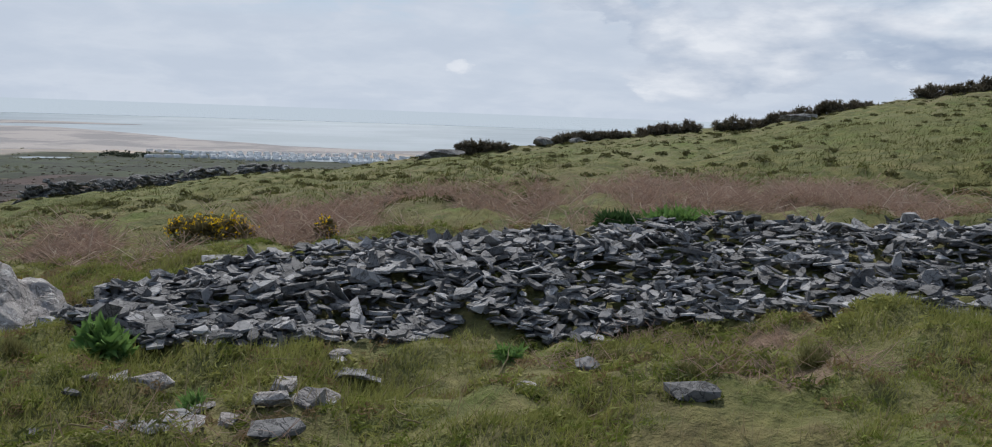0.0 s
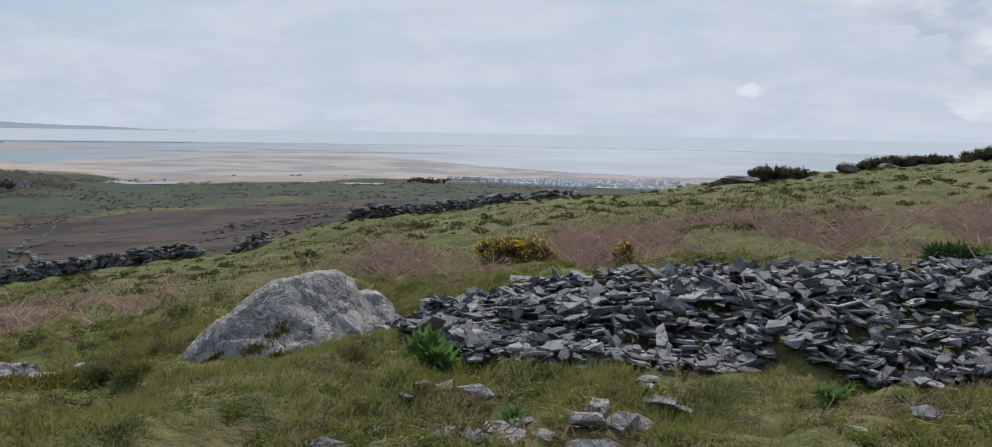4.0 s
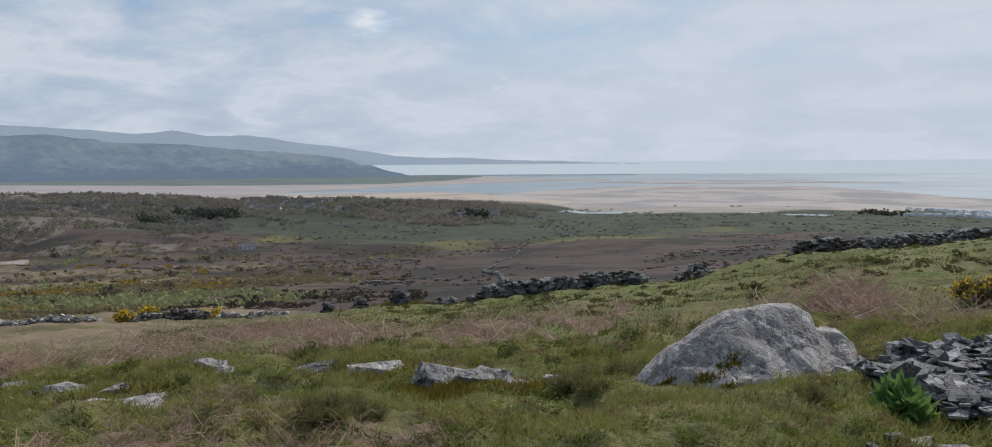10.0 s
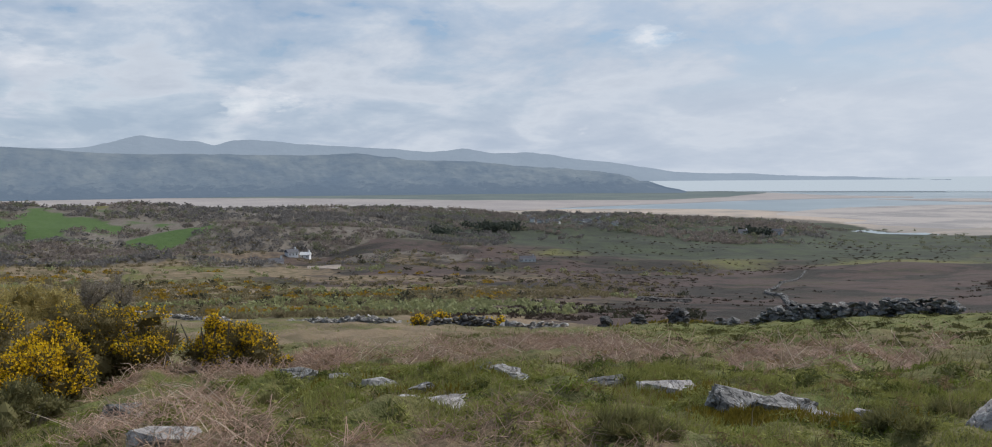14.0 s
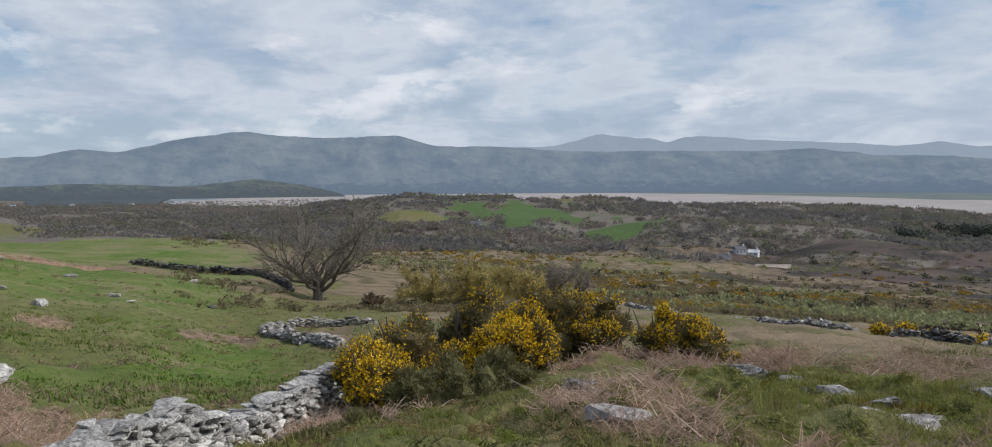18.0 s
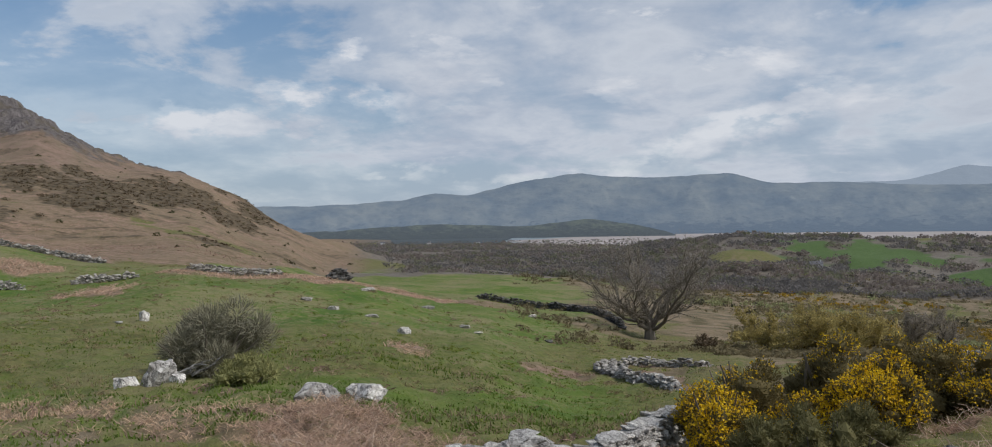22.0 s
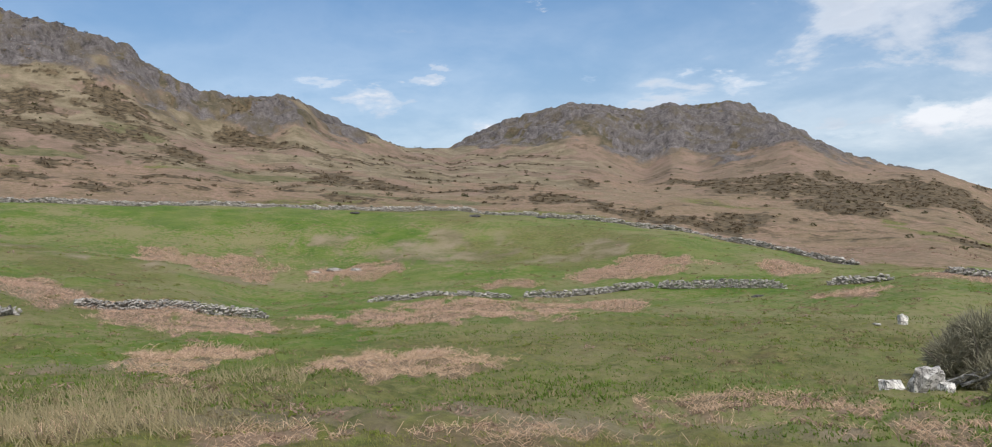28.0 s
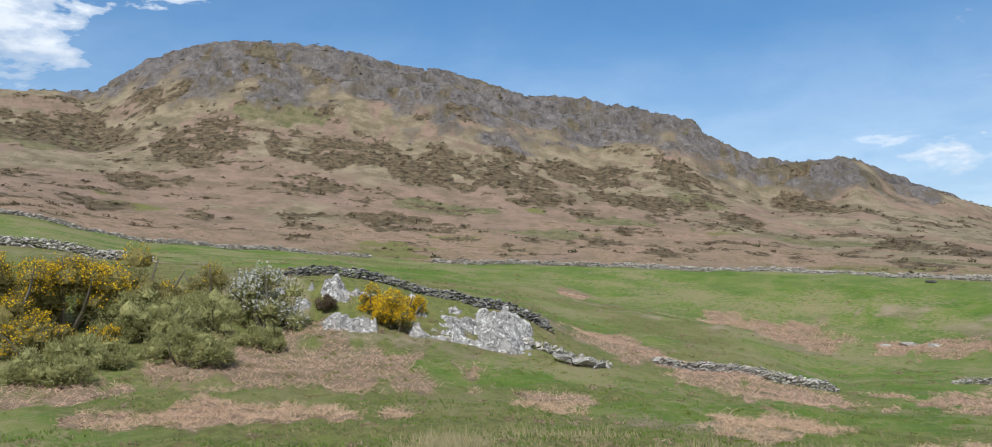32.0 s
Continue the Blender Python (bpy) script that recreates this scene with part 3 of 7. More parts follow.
def zones(az, r):
    """Shares of the ground covers at each place, as named arrays."""
    x, y = -np.sin(np.radians(az)) * r, np.cos(np.radians(az)) * r
    z = {}
    n1, n2 = fbm(x, y, 25, 5, 81), fbm(x, y, 160, 5, 91)
    br = patches(az, r, BRACKEN_SPOTS)
    # open hillside above the top wall
    edge = np.interp(az, [116, 122, 128, 133, 139, 144, 158, 180, 205, 222, 250], [330, 200, 150, 148, 166, 174, 184, 188, 192, 195, 195])
    hill = soft(r, edge, edge * 1.06) * soft(az, 114, 119)
    br = br * np.where(r < 28, soft(fbm(x, y, 1.6, 4, 73, 0.6) + 0.2 * soft(az, 105, 115), -0.3, 0.12), 0.55 + 0.45 * soft(fbm(x, y, 4.5, 5, 77, 0.65), -0.3, 0.0))
    z["bracken"] = np.maximum(br, hill * np.maximum(soft(n1 + 0.34, -0.18, 0.02), soft(r, 300, 350)))
    fine = fbm(x, y, 7, 4, 103, 0.65)
    z["heather"] = hill * soft(r, 215, 240) * np.maximum(patches(az, r, HEATHER_SPOTS) * soft(fine + 0.22 * (1 - soft(az, 150, 164)), -0.42, -0.12), (.5 + .4 * soft(az, 150, 164)) * soft(fbm(az * 3.2, np.log(r) * 300, 9, 7, 101, 0.75), 0.24, 0.36))
    z["tan"] = (0.9 - 0.8 * crag_mask(az, r)) * (0.3 + 0.7 * soft(az, 142, 155)) * hill * soft(r + 90 * fbm(x, y, 60, 4, 107), 270, 330) * soft(fbm(x, y, 22, 5, 109, 0.62), -0.3, 0.05)
    z["flush"] = hill * patches(az, r, FLUSH_SPOTS)
    z["ledge"] = 0.9 * crag_mask(az, r)
    lush = soft(az, 92, 106) * (1 - soft(r, edge, edge * 1.05)) * soft(r, 11, 22) * (0.35 + 0.65 * soft(fbm(x, y, 30, 4, 111), -0.25, 0.02))
    lush = np.maximum(lush, 0.34 * soft(r, 14, 26) * (1 - soft(r, 34, 44)) * (1 - soft(az, 40, 55)))
    straw = patches(az, r, STRAW_SPOTS) * soft(fbm(x, y, 6, 5, 113, 0.65), -0.25, 0.15)
    z["tan"] = np.maximum(z["tan"], 0.55 * straw)
    # moor, fields and woods down to the shore
    z["moor"] = soft(r, 36, 60) * (1 - 0.8 * soft(r + 500 * n2, 800, 1000)) * (1 - soft(az + 30 * n2, 54, 80)) * (1 - soft(r, 1700, 1800))
    wood_from = np.interp(az, [30, 38, 45, 52, 60, 68, 76, 85, 97, 110], [1250, 1060, 960, 860, 700, 560, 480, 420, 330, 300]) * (1 + 0.55 * n2 + 0.25 * n1)
    z["wood"] = soft(r, wood_from, wood_from * 1.06) * soft(az + 8 * n2, 30, 36) * (1 - soft(az, 119, 124)) * soft(n2 + 0.42, 0.0, 0.15)
    z["meadow"] = patches(az, r, [(83.5, 960, 5.5, .16), (76.5, 820, 2.4, .09), (91, 700, 2.2, .08)])
    lush = np.maximum(lush, 0.9 * patches(az, r, [(109, 250, 10, .25)]))
    z["lush"] = lush
    far_green = np.maximum(0.9 * soft(r + 260 * fbm(x, y, 170, 4, 121), 700, 850) * (1 - soft(az, 56, 66)) * (1 - soft(r, 1700, 1760)),
                           patches(az, r, [(36, 850, 9, .13)]))
    z["green"] = far_green
    z["scrub"] = np.maximum(0.7 * soft(r, 13, 26) * (1 - soft(r, 60, 110)) * soft(az, 44, 54) * (1 - soft(az, 88, 94)) * soft(fbm(x, y, 7, 5, 145, 0.62), -0.3, 0.1), 0)
    z["scrub"] = z["scrub"] + soft(r, 60, 110) * (1 - soft(r, 600, 900)) * soft(az + 24 * n2, 44, 76) * (1 - soft(az, 100, 106)) * soft(n1, -0.35, 0.0)
    z["rock"] = crag_mask(az, r) * soft(fbm(x, y, 34, 5, 131, 0.62), -0.46, -0.26) * soft(fbm(x, y, 8, 3, 133), -0.46, -0.26)
    z["sand"] = soft(base_height(az, r), -96.5, -97.6) * soft(r, 1200, 1600) * (1 - soft(az, 103, 106))
    return z


def polar_sheet(name, azs, rs, hfun, mat, attrs=None, close=False):
    """A sheet over a grid of headings and ranges."""
    A, Rr = np.meshgrid(azs, rs, indexing="ij")
    Z = hfun(A, Rr)
    co = np.stack([-np.sin(np.radians(A)) * Rr, np.cos(np.radians(A)) * Rr, Z], -1).reshape(-1, 3)
    na, nr = A.shape
    i, j = np.meshgrid(np.arange(na if close else na - 1), np.arange(nr - 1), indexing="ij")
    i2 = (i + 1) % na
    f = np.stack([i * nr + j, i2 * nr + j, i2 * nr + j + 1, i * nr + j + 1], -1).reshape(-1, 4)
    if azs[1] > azs[0]:
        f = f[:, ::-1]
    me = bpy.data.meshes.new(name)
    me.vertices.add(len(co))
    me.vertices.foreach_set("co", co.ravel())
    me.loops.add(f.size)
    me.loops.foreach_set("vertex_index", f.ravel().astype(np.int32))
    me.polygons.add(len(f))
    me.polygons.foreach_set("loop_start", np.arange(0, f.size, 4, dtype=np.int32))
    me.polygons.foreach_set("use_smooth", np.ones(len(f), bool))
    me.update(calc_edges=True)
    if attrs:
        for key, val in attrs(A, Rr).items():
            at = me.attributes.new(key, "FLOAT", "POINT")
            at.data.foreach_set("value", val.ravel().astype(np.float32))
    me.materials.append(mat)
    ob = new(name, me)
    return ob


def ground_material():
    m, t, b = material("open_ground")
    pos = position(t)
    dist = t.nodes.new("ShaderNodeVectorMath")
    dist.operation = "LENGTH"
    t.links.new(pos, dist.inputs[0])

    def mask(key):
        a = t.nodes.new("ShaderNodeAttribute")
        a.attribute_name = key
        return a.outputs["Fac"]

    tiny, small = noise_node(t, pos, 14, 5, 0.7), noise_node(t, pos, 2.2, 5, 0.65)
    mid, big = noise_node(t, pos, 0.22, 6, 0.62), noise_node(t, pos, 0.03, 6, 0.62)
    rough_grass = mix_node(t, ramp_node(t, small, [(0.36, 0.0), (0.62, 1.0)]), (0.078, 0.09, 0.024), (0.19, 0.175, 0.062))
    rough_grass = mix_node(t, ramp_node(t, mid, [(0.48, 0.0), (0.66, 0.6)]), rough_grass, (0.18, 0.145, 0.08))
    patch = noise_node(t, pos, 0.85, 5, 0.7, 0.3)
    rough_grass = mix_node(t, ramp_node(t, patch, [(0.54, 0.0), (0.66, 0.6)]), rough_grass, (0.13, 0.092, 0.045))
    rough_grass = mix_node(t, ramp_node(t, patch, [(0.34, 0.75), (0.45, 0.0)]), rough_grass, (0.11, 0.145, 0.028))
    lush = mix_node(t, ramp_node(t, mid, [(0.35, 0.0), (0.6, 1.0)]), (0.05, 0.112, 0.010), (0.106, 0.165, 0.020))
    lush = mix_node(t, ramp_node(t, small, [(0.46, 0.0), (0.66, 0.5)]), lush, (0.145, 0.175, 0.04))
    lush = mix_node(t, ramp_node(t, big, [(0.46, 0.0), (0.54, 0.25)]), lush, (0.19, 0.18, 0.08))
    lush = mix_node(t, ramp_node(t, mid, [(0.52, 0.0), (0.62, 0.4)]), lush, (0.20, 0.18, 0.08))
    straw = math_node(t, "ADD", math_node(t, "MULTIPLY", noise_node(t, pos, 1.6, 7, 0.72, 0.5), 0.6), math_node(t, "MULTIPLY", noise_node(t, pos, 0.07, 4, 0.6), 0.55))
    lush = mix_node(t, ramp_node(t, straw, [(0.555, 0.0), (0.63, 0.75)]), lush, (0.235, 0.20, 0.105))
    brk = mix_node(t, ramp_node(t, small, [(0.35, 0.0), (0.65, 1.0)]), (0.22, 0.135, 0.10), (0.39, 0.27, 0.205))
    brk = mix_node(t, ramp_node(t, big, [(0.4, 0.0), (0.6, 0.6)]), brk, (0.21, 0.16, 0.095))
    brk = mix_node(t, ramp_node(t, mid, [(0.48, 0.0), (0.62, 0.6)]), brk, (0.125, 0.10, 0.052))
    brk = mix_node(t, ramp_node(t, noise_node(t, pos, 0.6, 6, 0.7), [(0.36, 0.7), (0.5, 0.0)]), brk, (0.11, 0.085, 0.05))
    brk = mix_node(t, ramp_node(t, noise_node(t, pos, 1.1, 6, 0.7, 0.4), [(0.46, 0.0), (0.58, 0.5)]), brk, (0.135, 0.115, 0.05))
    upland = mix_node(t, ramp_node(t, noise_node(t, pos, 0.09, 7, 0.68), [(0.44, 0.0), (0.56, 1.0)]), (0.25, 0.17, 0.138), (0.15, 0.112, 0.082))
    high = t.nodes.new("ShaderNodeSeparateXYZ")
    t.links.new(pos, high.inputs[0])
    lift = math_node(t, "ADD", math_node(t, "MULTIPLY", high.outputs[2], 0.012), math_node(t, "MULTIPLY", big, 1.2))
    brk = mix_node(t, ramp_node(t, lift, [(0.85, 0.0), (1.15, 0.65)]), brk, upland)
    heath_n = noise_node(t, pos, 0.018, 8, 0.68, 0.6)
    moor = mix_node(t, ramp_node(t, heath_n, [(0.45, 0.0), (0.52, 1.0)]), (0.028, 0.024, 0.021), (0.082, 0.055, 0.049))
    moor = mix_node(t, ramp_node(t, mid, [(0.50, 0.0), (0.64, 0.6)]), moor, (0.045, 0.037, 0.028))
    moor = mix_node(t, ramp_node(t, big, [(0.56, 0.0), (0.66, 0.6)]), moor, (0.06, 0.062, 0.028))
    scrub = mix_node(t, ramp_node(t, mid, [(0.38, 0.0), (0.58, 1.0)]), (0.10, 0.085, 0.042), (0.24, 0.18, 0.115))
    # wood floor paled to the same hazed tone as the crowns
    wood = mix_node(t, ramp_node(t, mid, [(0.4, 0.0), (0.6, 1.0)]), (0.12, 0.104, 0.086), (0.18, 0.156, 0.13))
    heath = mix_node(t, ramp_node(t, noise_node(t, pos, 0.4, 6, 0.7), [(0.4, 0.0), (0.6, 1.0)]), (0.045, 0.034, 0.02), (0.15, 0.112, 0.066))
    scl = t.nodes.new("ShaderNodeVectorMath")
    scl.operation = "MULTIPLY"
    t.links.new(pos, scl.inputs[0])
    scl.inputs[1].default_value = (1.0, 1.0, 0.5)
    crack = noise_node(t, scl.outputs[0], 0.2, 10, 0.78, 0.4)
    split = t.nodes.new("ShaderNodeTexVoronoi")
    split.feature = "DISTANCE_TO_EDGE"
    split.inputs["Scale"].default_value = 0.34
    warp = t.nodes.new("ShaderNodeVectorMath")
    warp.operation = "MULTIPLY_ADD"
    wn = t.nodes.new("ShaderNodeTexNoise")
    wn.inputs["Scale"].default_value, wn.inputs["Detail"].default_value = 0.2, 4
    t.links.new(pos, wn.inputs["Vector"])
    t.links.new(wn.outputs["Color"], warp.inputs[0])
    warp.inputs[1].default_value = (6.5, 6.5, 6.5)
    t.links.new(scl.outputs[0], warp.inputs[2])
    t.links.new(warp.outputs[0], split.inputs["Vector"])
    joint = split.outputs["Distance"]
    rock = mix_node(t, ramp_node(t, crack, [(0.36, 0.0), (0.47, 0.45), (0.64, 1.0)]), (0.047, 0.041, 0.041), (0.215, 0.193, 0.19))
    rock = mix_node(t, ramp_node(t, joint, [(0.01, 0.22), (0.07, 0.0)]), rock, (0.05, 0.045, 0.043))
    rock = mix_node(t, ramp_node(t, noise_node(t, pos, 0.35, 5, 0.7), [(0.60, 0.0), (0.68, 0.45)]), rock, (0.30, 0.285, 0.27))
    rock = mix_node(t, ramp_node(t, noise_node(t, pos, 0.07, 8, 0.7), [(0.50, 0.0), (0.60, 0.7)]), rock, (0.115, 0.095, 0.065))
    tan_grass = mix_node(t, ramp_node(t, noise_node(t, pos, 0.11, 7, 0.7), [(0.42, 0.0), (0.6, 1.0)]), (0.15, 0.122, 0.075), (0.26, 0.212, 0.142))
    flush = mix_node(t, ramp_node(t, mid, [(0.4, 0.0), (0.6, 1.0)]), (0.10, 0.10, 0.045), (0.17, 0.145, 0.08))
    wet = noise_node(t, pos, 0.004, 6, 0.6, 0.8)
    sand = mix_node(t, ramp_node(t, wet, [(0.42, 0.0), (0.56, 1.0)]), (0.30, 0.27, 0.24), (0.46, 0.38, 0.31))
    col = rough_grass
    edge = math_node(t, "MULTIPLY_ADD", mid, 1.0)
    edge.node.inputs[2].default_value = -0.68
    edge = math_node(t, "ADD", edge, math_node(t, "MULTIPLY", small, 0.36))
    for key, c in (("lush", lush), ("moor", moor), ("scrub", scrub), ("wood", wood), ("green", mix_node(t, ramp_node(t, big, [(0.4, 0.0), (0.6, 1.0)]), (0.038, 0.043, 0.033), (0.06, 0.074, 0.042))),
                   ("meadow", mix_node(t, ramp_node(t, mid, [(0.35, 0.0), (0.65, 1.0)]), (0.055, 0.10, 0.026), (0.08, 0.13, 0.036))), ("bracken", brk), ("tan", tan_grass), ("flush", flush), ("ledge", mix_node(t, ramp_node(t, mid, [(0.42, 0.0), (0.6, 1.0)]), (0.075, 0.066, 0.042), (0.15, 0.12, 0.08))), ("heather", heath), ("rock", rock), ("sand", sand)):
        k = mask(key)
        k = math_node(t, "ADD", k, math_node(t, "MULTIPLY", edge, math_node(t, "MULTIPLY", math_node(t, "SUBTRACT", 1.0, k), math_node(t, "MULTIPLY", k, 4))))
        col = mix_node(t, ramp_node(t, k, [(0.2, 0.0), (0.7, 1.0)]), col, c)
    col = mix_node(t, ramp_node(t, tiny, [(0.3, 0.32), (0.6, 0.0)]), col, (0.03, 0.028, 0.012))
    t.links.new(col, b.inputs["Base Color"])
    h = math_node(t, "ADD", math_node(t, "MULTIPLY", tiny, 0.09), math_node(t, "MULTIPLY", small, 0.3))
    h = math_node(t, "ADD", h, math_node(t, "MULTIPLY", mid, 1.0))
    h = math_node(t, "ADD", h, math_node(t, "MULTIPLY", mask("rock"), math_node(t, "ADD", math_node(t, "MULTIPLY", crack, 2.2), ramp_node(t, joint, [(0.0, 0.0), (0.2, 0.7)]))))
    bump(t, b, h, 0.8, 0.6)
    return m


AZ_SEEN = np.concatenate([np.arange(-58, 236, 0.42), np.arange(236, 302, 2.0)])
RINGS = np.concatenate([[0.004, 0.1, 0.22], np.exp(np.linspace(math.log(0.35), math.log(2.8), 24, endpoint=False)), np.exp(np.linspace(math.log(2.8), math.log(4960), 330))])



def under_hill(az, r):
    """The land, let down a little where the hill's own finer surface lies on it."""
    return height(az, r) - 9 * soft(az, 120.3, 122.5) * soft(233.5 - az, 0, 1.5) * soft(r, 222, 236) * soft(735 - r, 0, 20)


LAND = ground_material()
ground = polar_sheet("ground", AZ_SEEN, RINGS, under_hill, LAND, zones, close=True)
hill = polar_sheet("hillside", np.arange(119.5, 234.6, 0.14), np.exp(np.linspace(math.log(216), math.log(745), 270)), lambda a, r: height(a, r) + 0.05, LAND, zones)
tagged(hill, "open hillside of dead bracken and heather under grey crags", "hill", kind="structure")
tagged(ground, "rough hillside pasture falling to moor, woods and shore", "ground", kind="structure")

# ---- sea, sands and far shores ----
SEA_Z = -98.4


def sea_material():
    m, t, b = material("sea_water")
    pos = position(t)
    n = noise_node(t, pos, 0.0022, 6, 0.6, 0.5)
    # base colour raised to a pale blue that includes haze over the water
    t.links.new(mix_node(t, ramp_node(t, n, [(0.4, 0.0), (0.62, 1.0)]), (0.15, 0.20, 0.225), (0.24, 0.29, 0.315)), b.inputs["Base Color"])
    b.inputs["Roughness"].default_value = 0.35
    b.inputs["Specular IOR Level"].default_value = 0.5
    bump(t, b, noise_node(t, pos, 0.15, 4), 0.25, 1.0)
    return m


sea = polar_sheet("sea", np.arange(-60, 300, 3.0), np.array([1500, 2500, 3500, 4955.0]), lambda a, r: np.full_like(r, SEA_Z), sea_material(), close=True)
tagged(sea, "pale grey-blue sea and estuary water under haze", "sea", kind="structure")


def hazed_material(name, low, high, haze_glow, share, scale=0.004, split=(0.42, 0.58), woods=None):
    """Far land seen through kilometres of air: land colours, with haze put in as emission; woods on its lower slopes.
    """
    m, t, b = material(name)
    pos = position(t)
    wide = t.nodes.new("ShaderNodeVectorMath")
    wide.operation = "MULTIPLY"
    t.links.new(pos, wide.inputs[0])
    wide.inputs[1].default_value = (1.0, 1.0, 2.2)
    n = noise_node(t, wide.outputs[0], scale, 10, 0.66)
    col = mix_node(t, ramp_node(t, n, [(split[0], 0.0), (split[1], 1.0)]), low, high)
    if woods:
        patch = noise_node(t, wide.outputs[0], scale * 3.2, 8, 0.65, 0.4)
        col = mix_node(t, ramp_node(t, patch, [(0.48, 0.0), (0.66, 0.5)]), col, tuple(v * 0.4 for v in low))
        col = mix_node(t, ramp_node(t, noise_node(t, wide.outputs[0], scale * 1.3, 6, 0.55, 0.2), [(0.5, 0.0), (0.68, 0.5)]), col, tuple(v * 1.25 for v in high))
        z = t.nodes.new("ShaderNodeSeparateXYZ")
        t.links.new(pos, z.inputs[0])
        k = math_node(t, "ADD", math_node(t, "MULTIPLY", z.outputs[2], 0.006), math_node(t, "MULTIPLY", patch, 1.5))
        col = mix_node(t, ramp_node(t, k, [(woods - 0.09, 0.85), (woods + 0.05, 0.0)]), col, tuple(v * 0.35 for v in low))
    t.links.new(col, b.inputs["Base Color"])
    # emission stands in for the light that the air scatters
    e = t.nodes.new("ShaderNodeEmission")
    e.inputs[0].default_value = (*haze_glow, 1)
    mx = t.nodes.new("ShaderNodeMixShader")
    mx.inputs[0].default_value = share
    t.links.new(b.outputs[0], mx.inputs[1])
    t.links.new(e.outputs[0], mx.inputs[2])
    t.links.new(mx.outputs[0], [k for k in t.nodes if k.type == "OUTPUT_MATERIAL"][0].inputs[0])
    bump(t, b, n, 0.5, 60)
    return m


def ridge(name, crest, r_foot, r_crest, mat, label, rough=6.0, seed=0, category="mountain", foot=None):
    """A range of hills: crest gives (heading, rise in degrees) points along its skyline."""
    a = np.arange(crest[0][0], crest[-1][0], 0.1)
    el = np.interp(a, [c[0] for c in crest], [c[1] for c in crest])
    el = np.convolve(np.pad(el, 5, mode="edge"), np.ones(11) / 11, mode="valid")
    el = el + 0.07 * fbm(a, a * 0, 0.9, 4, seed + 5)
    top = 1.6 + r_crest * np.tan(np.radians(el))
    rs = np.linspace(r_foot, r_crest, 44)
    foot = SEA_Z if foot is None else foot

    def h(A, Rr):
        s = (Rr - r_foot) / (r_crest - r_foot)
        x, y = -np.sin(np.radians(A)) * Rr, np.cos(np.radians(A)) * Rr
        crest_z = np.interp(A, a, top)
        z = foot + (crest_z - foot) * s ** 0.85
        n = np.sin(np.pi * s)
        return z + n * rough * 9 * (fbm(x, y, 330, 5, seed) + 0.7 * np.abs(fbm(x, y, 150, 4, seed + 9))) * soft(crest_z - foot, 5, 90)

    ob = polar_sheet(name, a, rs, h, mat)
    return tagged(ob, label, category, kind="structure")


# haze painted into the ranges: bluish base colours mixed with a glow
FAR_HAZY = hazed_material("far_range", (0.12, 0.15, 0.19), (0.17, 0.20, 0.23), (0.40, 0.48, 0.57), 0.72)
MID_HAZY = hazed_material("mid_range", (0.06, 0.08, 0.09), (0.24, 0.235, 0.18), (0.25, 0.335, 0.445), 0.56, 0.0045, (0.36, 0.66), 0.5)
NEAR_HAZY = hazed_material("near_shore", (0.035, 0.045, 0.04), (0.12, 0.14, 0.085), (0.185, 0.225, 0.265), 0.45, 0.012, (0.42, 0.58), 0.45)
# sands and marsh glow in part too, paled as if through haze
FAR_SAND = hazed_material("far_sand", (0.28, 0.255, 0.245), (0.37, 0.33, 0.305), (0.45, 0.43, 0.435), 0.4)
BEACH = hazed_material("beach_sand", (0.24, 0.225, 0.22), (0.43, 0.38, 0.345), (0.44, 0.43, 0.43), 0.38, 0.005, (0.45, 0.53))
MARSH = hazed_material("salt_marsh", (0.06, 0.085, 0.07), (0.12, 0.14, 0.10), (0.25, 0.30, 0.33), 0.45)
HORIZON = hazed_material("horizon_haze", (0.2, 0.25, 0.28), (0.25, 0.3, 0.33), (0.66, 0.74, 0.80), 0.85)
# added strip, nearly all emission, in place of hazy sea past the water sheet
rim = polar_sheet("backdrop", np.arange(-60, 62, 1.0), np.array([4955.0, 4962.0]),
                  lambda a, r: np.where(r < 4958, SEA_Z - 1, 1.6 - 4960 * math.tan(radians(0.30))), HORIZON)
tagged(rim, "glowing backdrop strip standing in for hazy distant sea below the horizon", "backdrop", kind="structure")
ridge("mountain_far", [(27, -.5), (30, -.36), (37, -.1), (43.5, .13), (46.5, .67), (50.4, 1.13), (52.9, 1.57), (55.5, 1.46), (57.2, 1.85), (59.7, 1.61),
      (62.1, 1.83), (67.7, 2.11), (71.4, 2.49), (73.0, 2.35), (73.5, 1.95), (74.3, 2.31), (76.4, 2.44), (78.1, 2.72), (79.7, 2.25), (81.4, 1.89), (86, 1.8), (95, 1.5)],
      4700, 4900, FAR_HAZY, "hazy blue mountain range beyond the estuary", 1.5, 3, foot=-36.0)
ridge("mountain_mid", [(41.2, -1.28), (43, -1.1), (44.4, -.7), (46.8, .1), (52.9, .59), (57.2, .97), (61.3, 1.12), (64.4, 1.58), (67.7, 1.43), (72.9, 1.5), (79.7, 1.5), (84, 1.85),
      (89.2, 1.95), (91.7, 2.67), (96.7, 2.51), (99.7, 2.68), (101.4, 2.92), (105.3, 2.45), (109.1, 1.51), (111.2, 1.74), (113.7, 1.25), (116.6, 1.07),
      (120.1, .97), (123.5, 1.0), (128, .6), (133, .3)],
      4480, 4800, MID_HAZY, "hazy blue-green mountain ridge beyond the estuary", 5.5, 13)
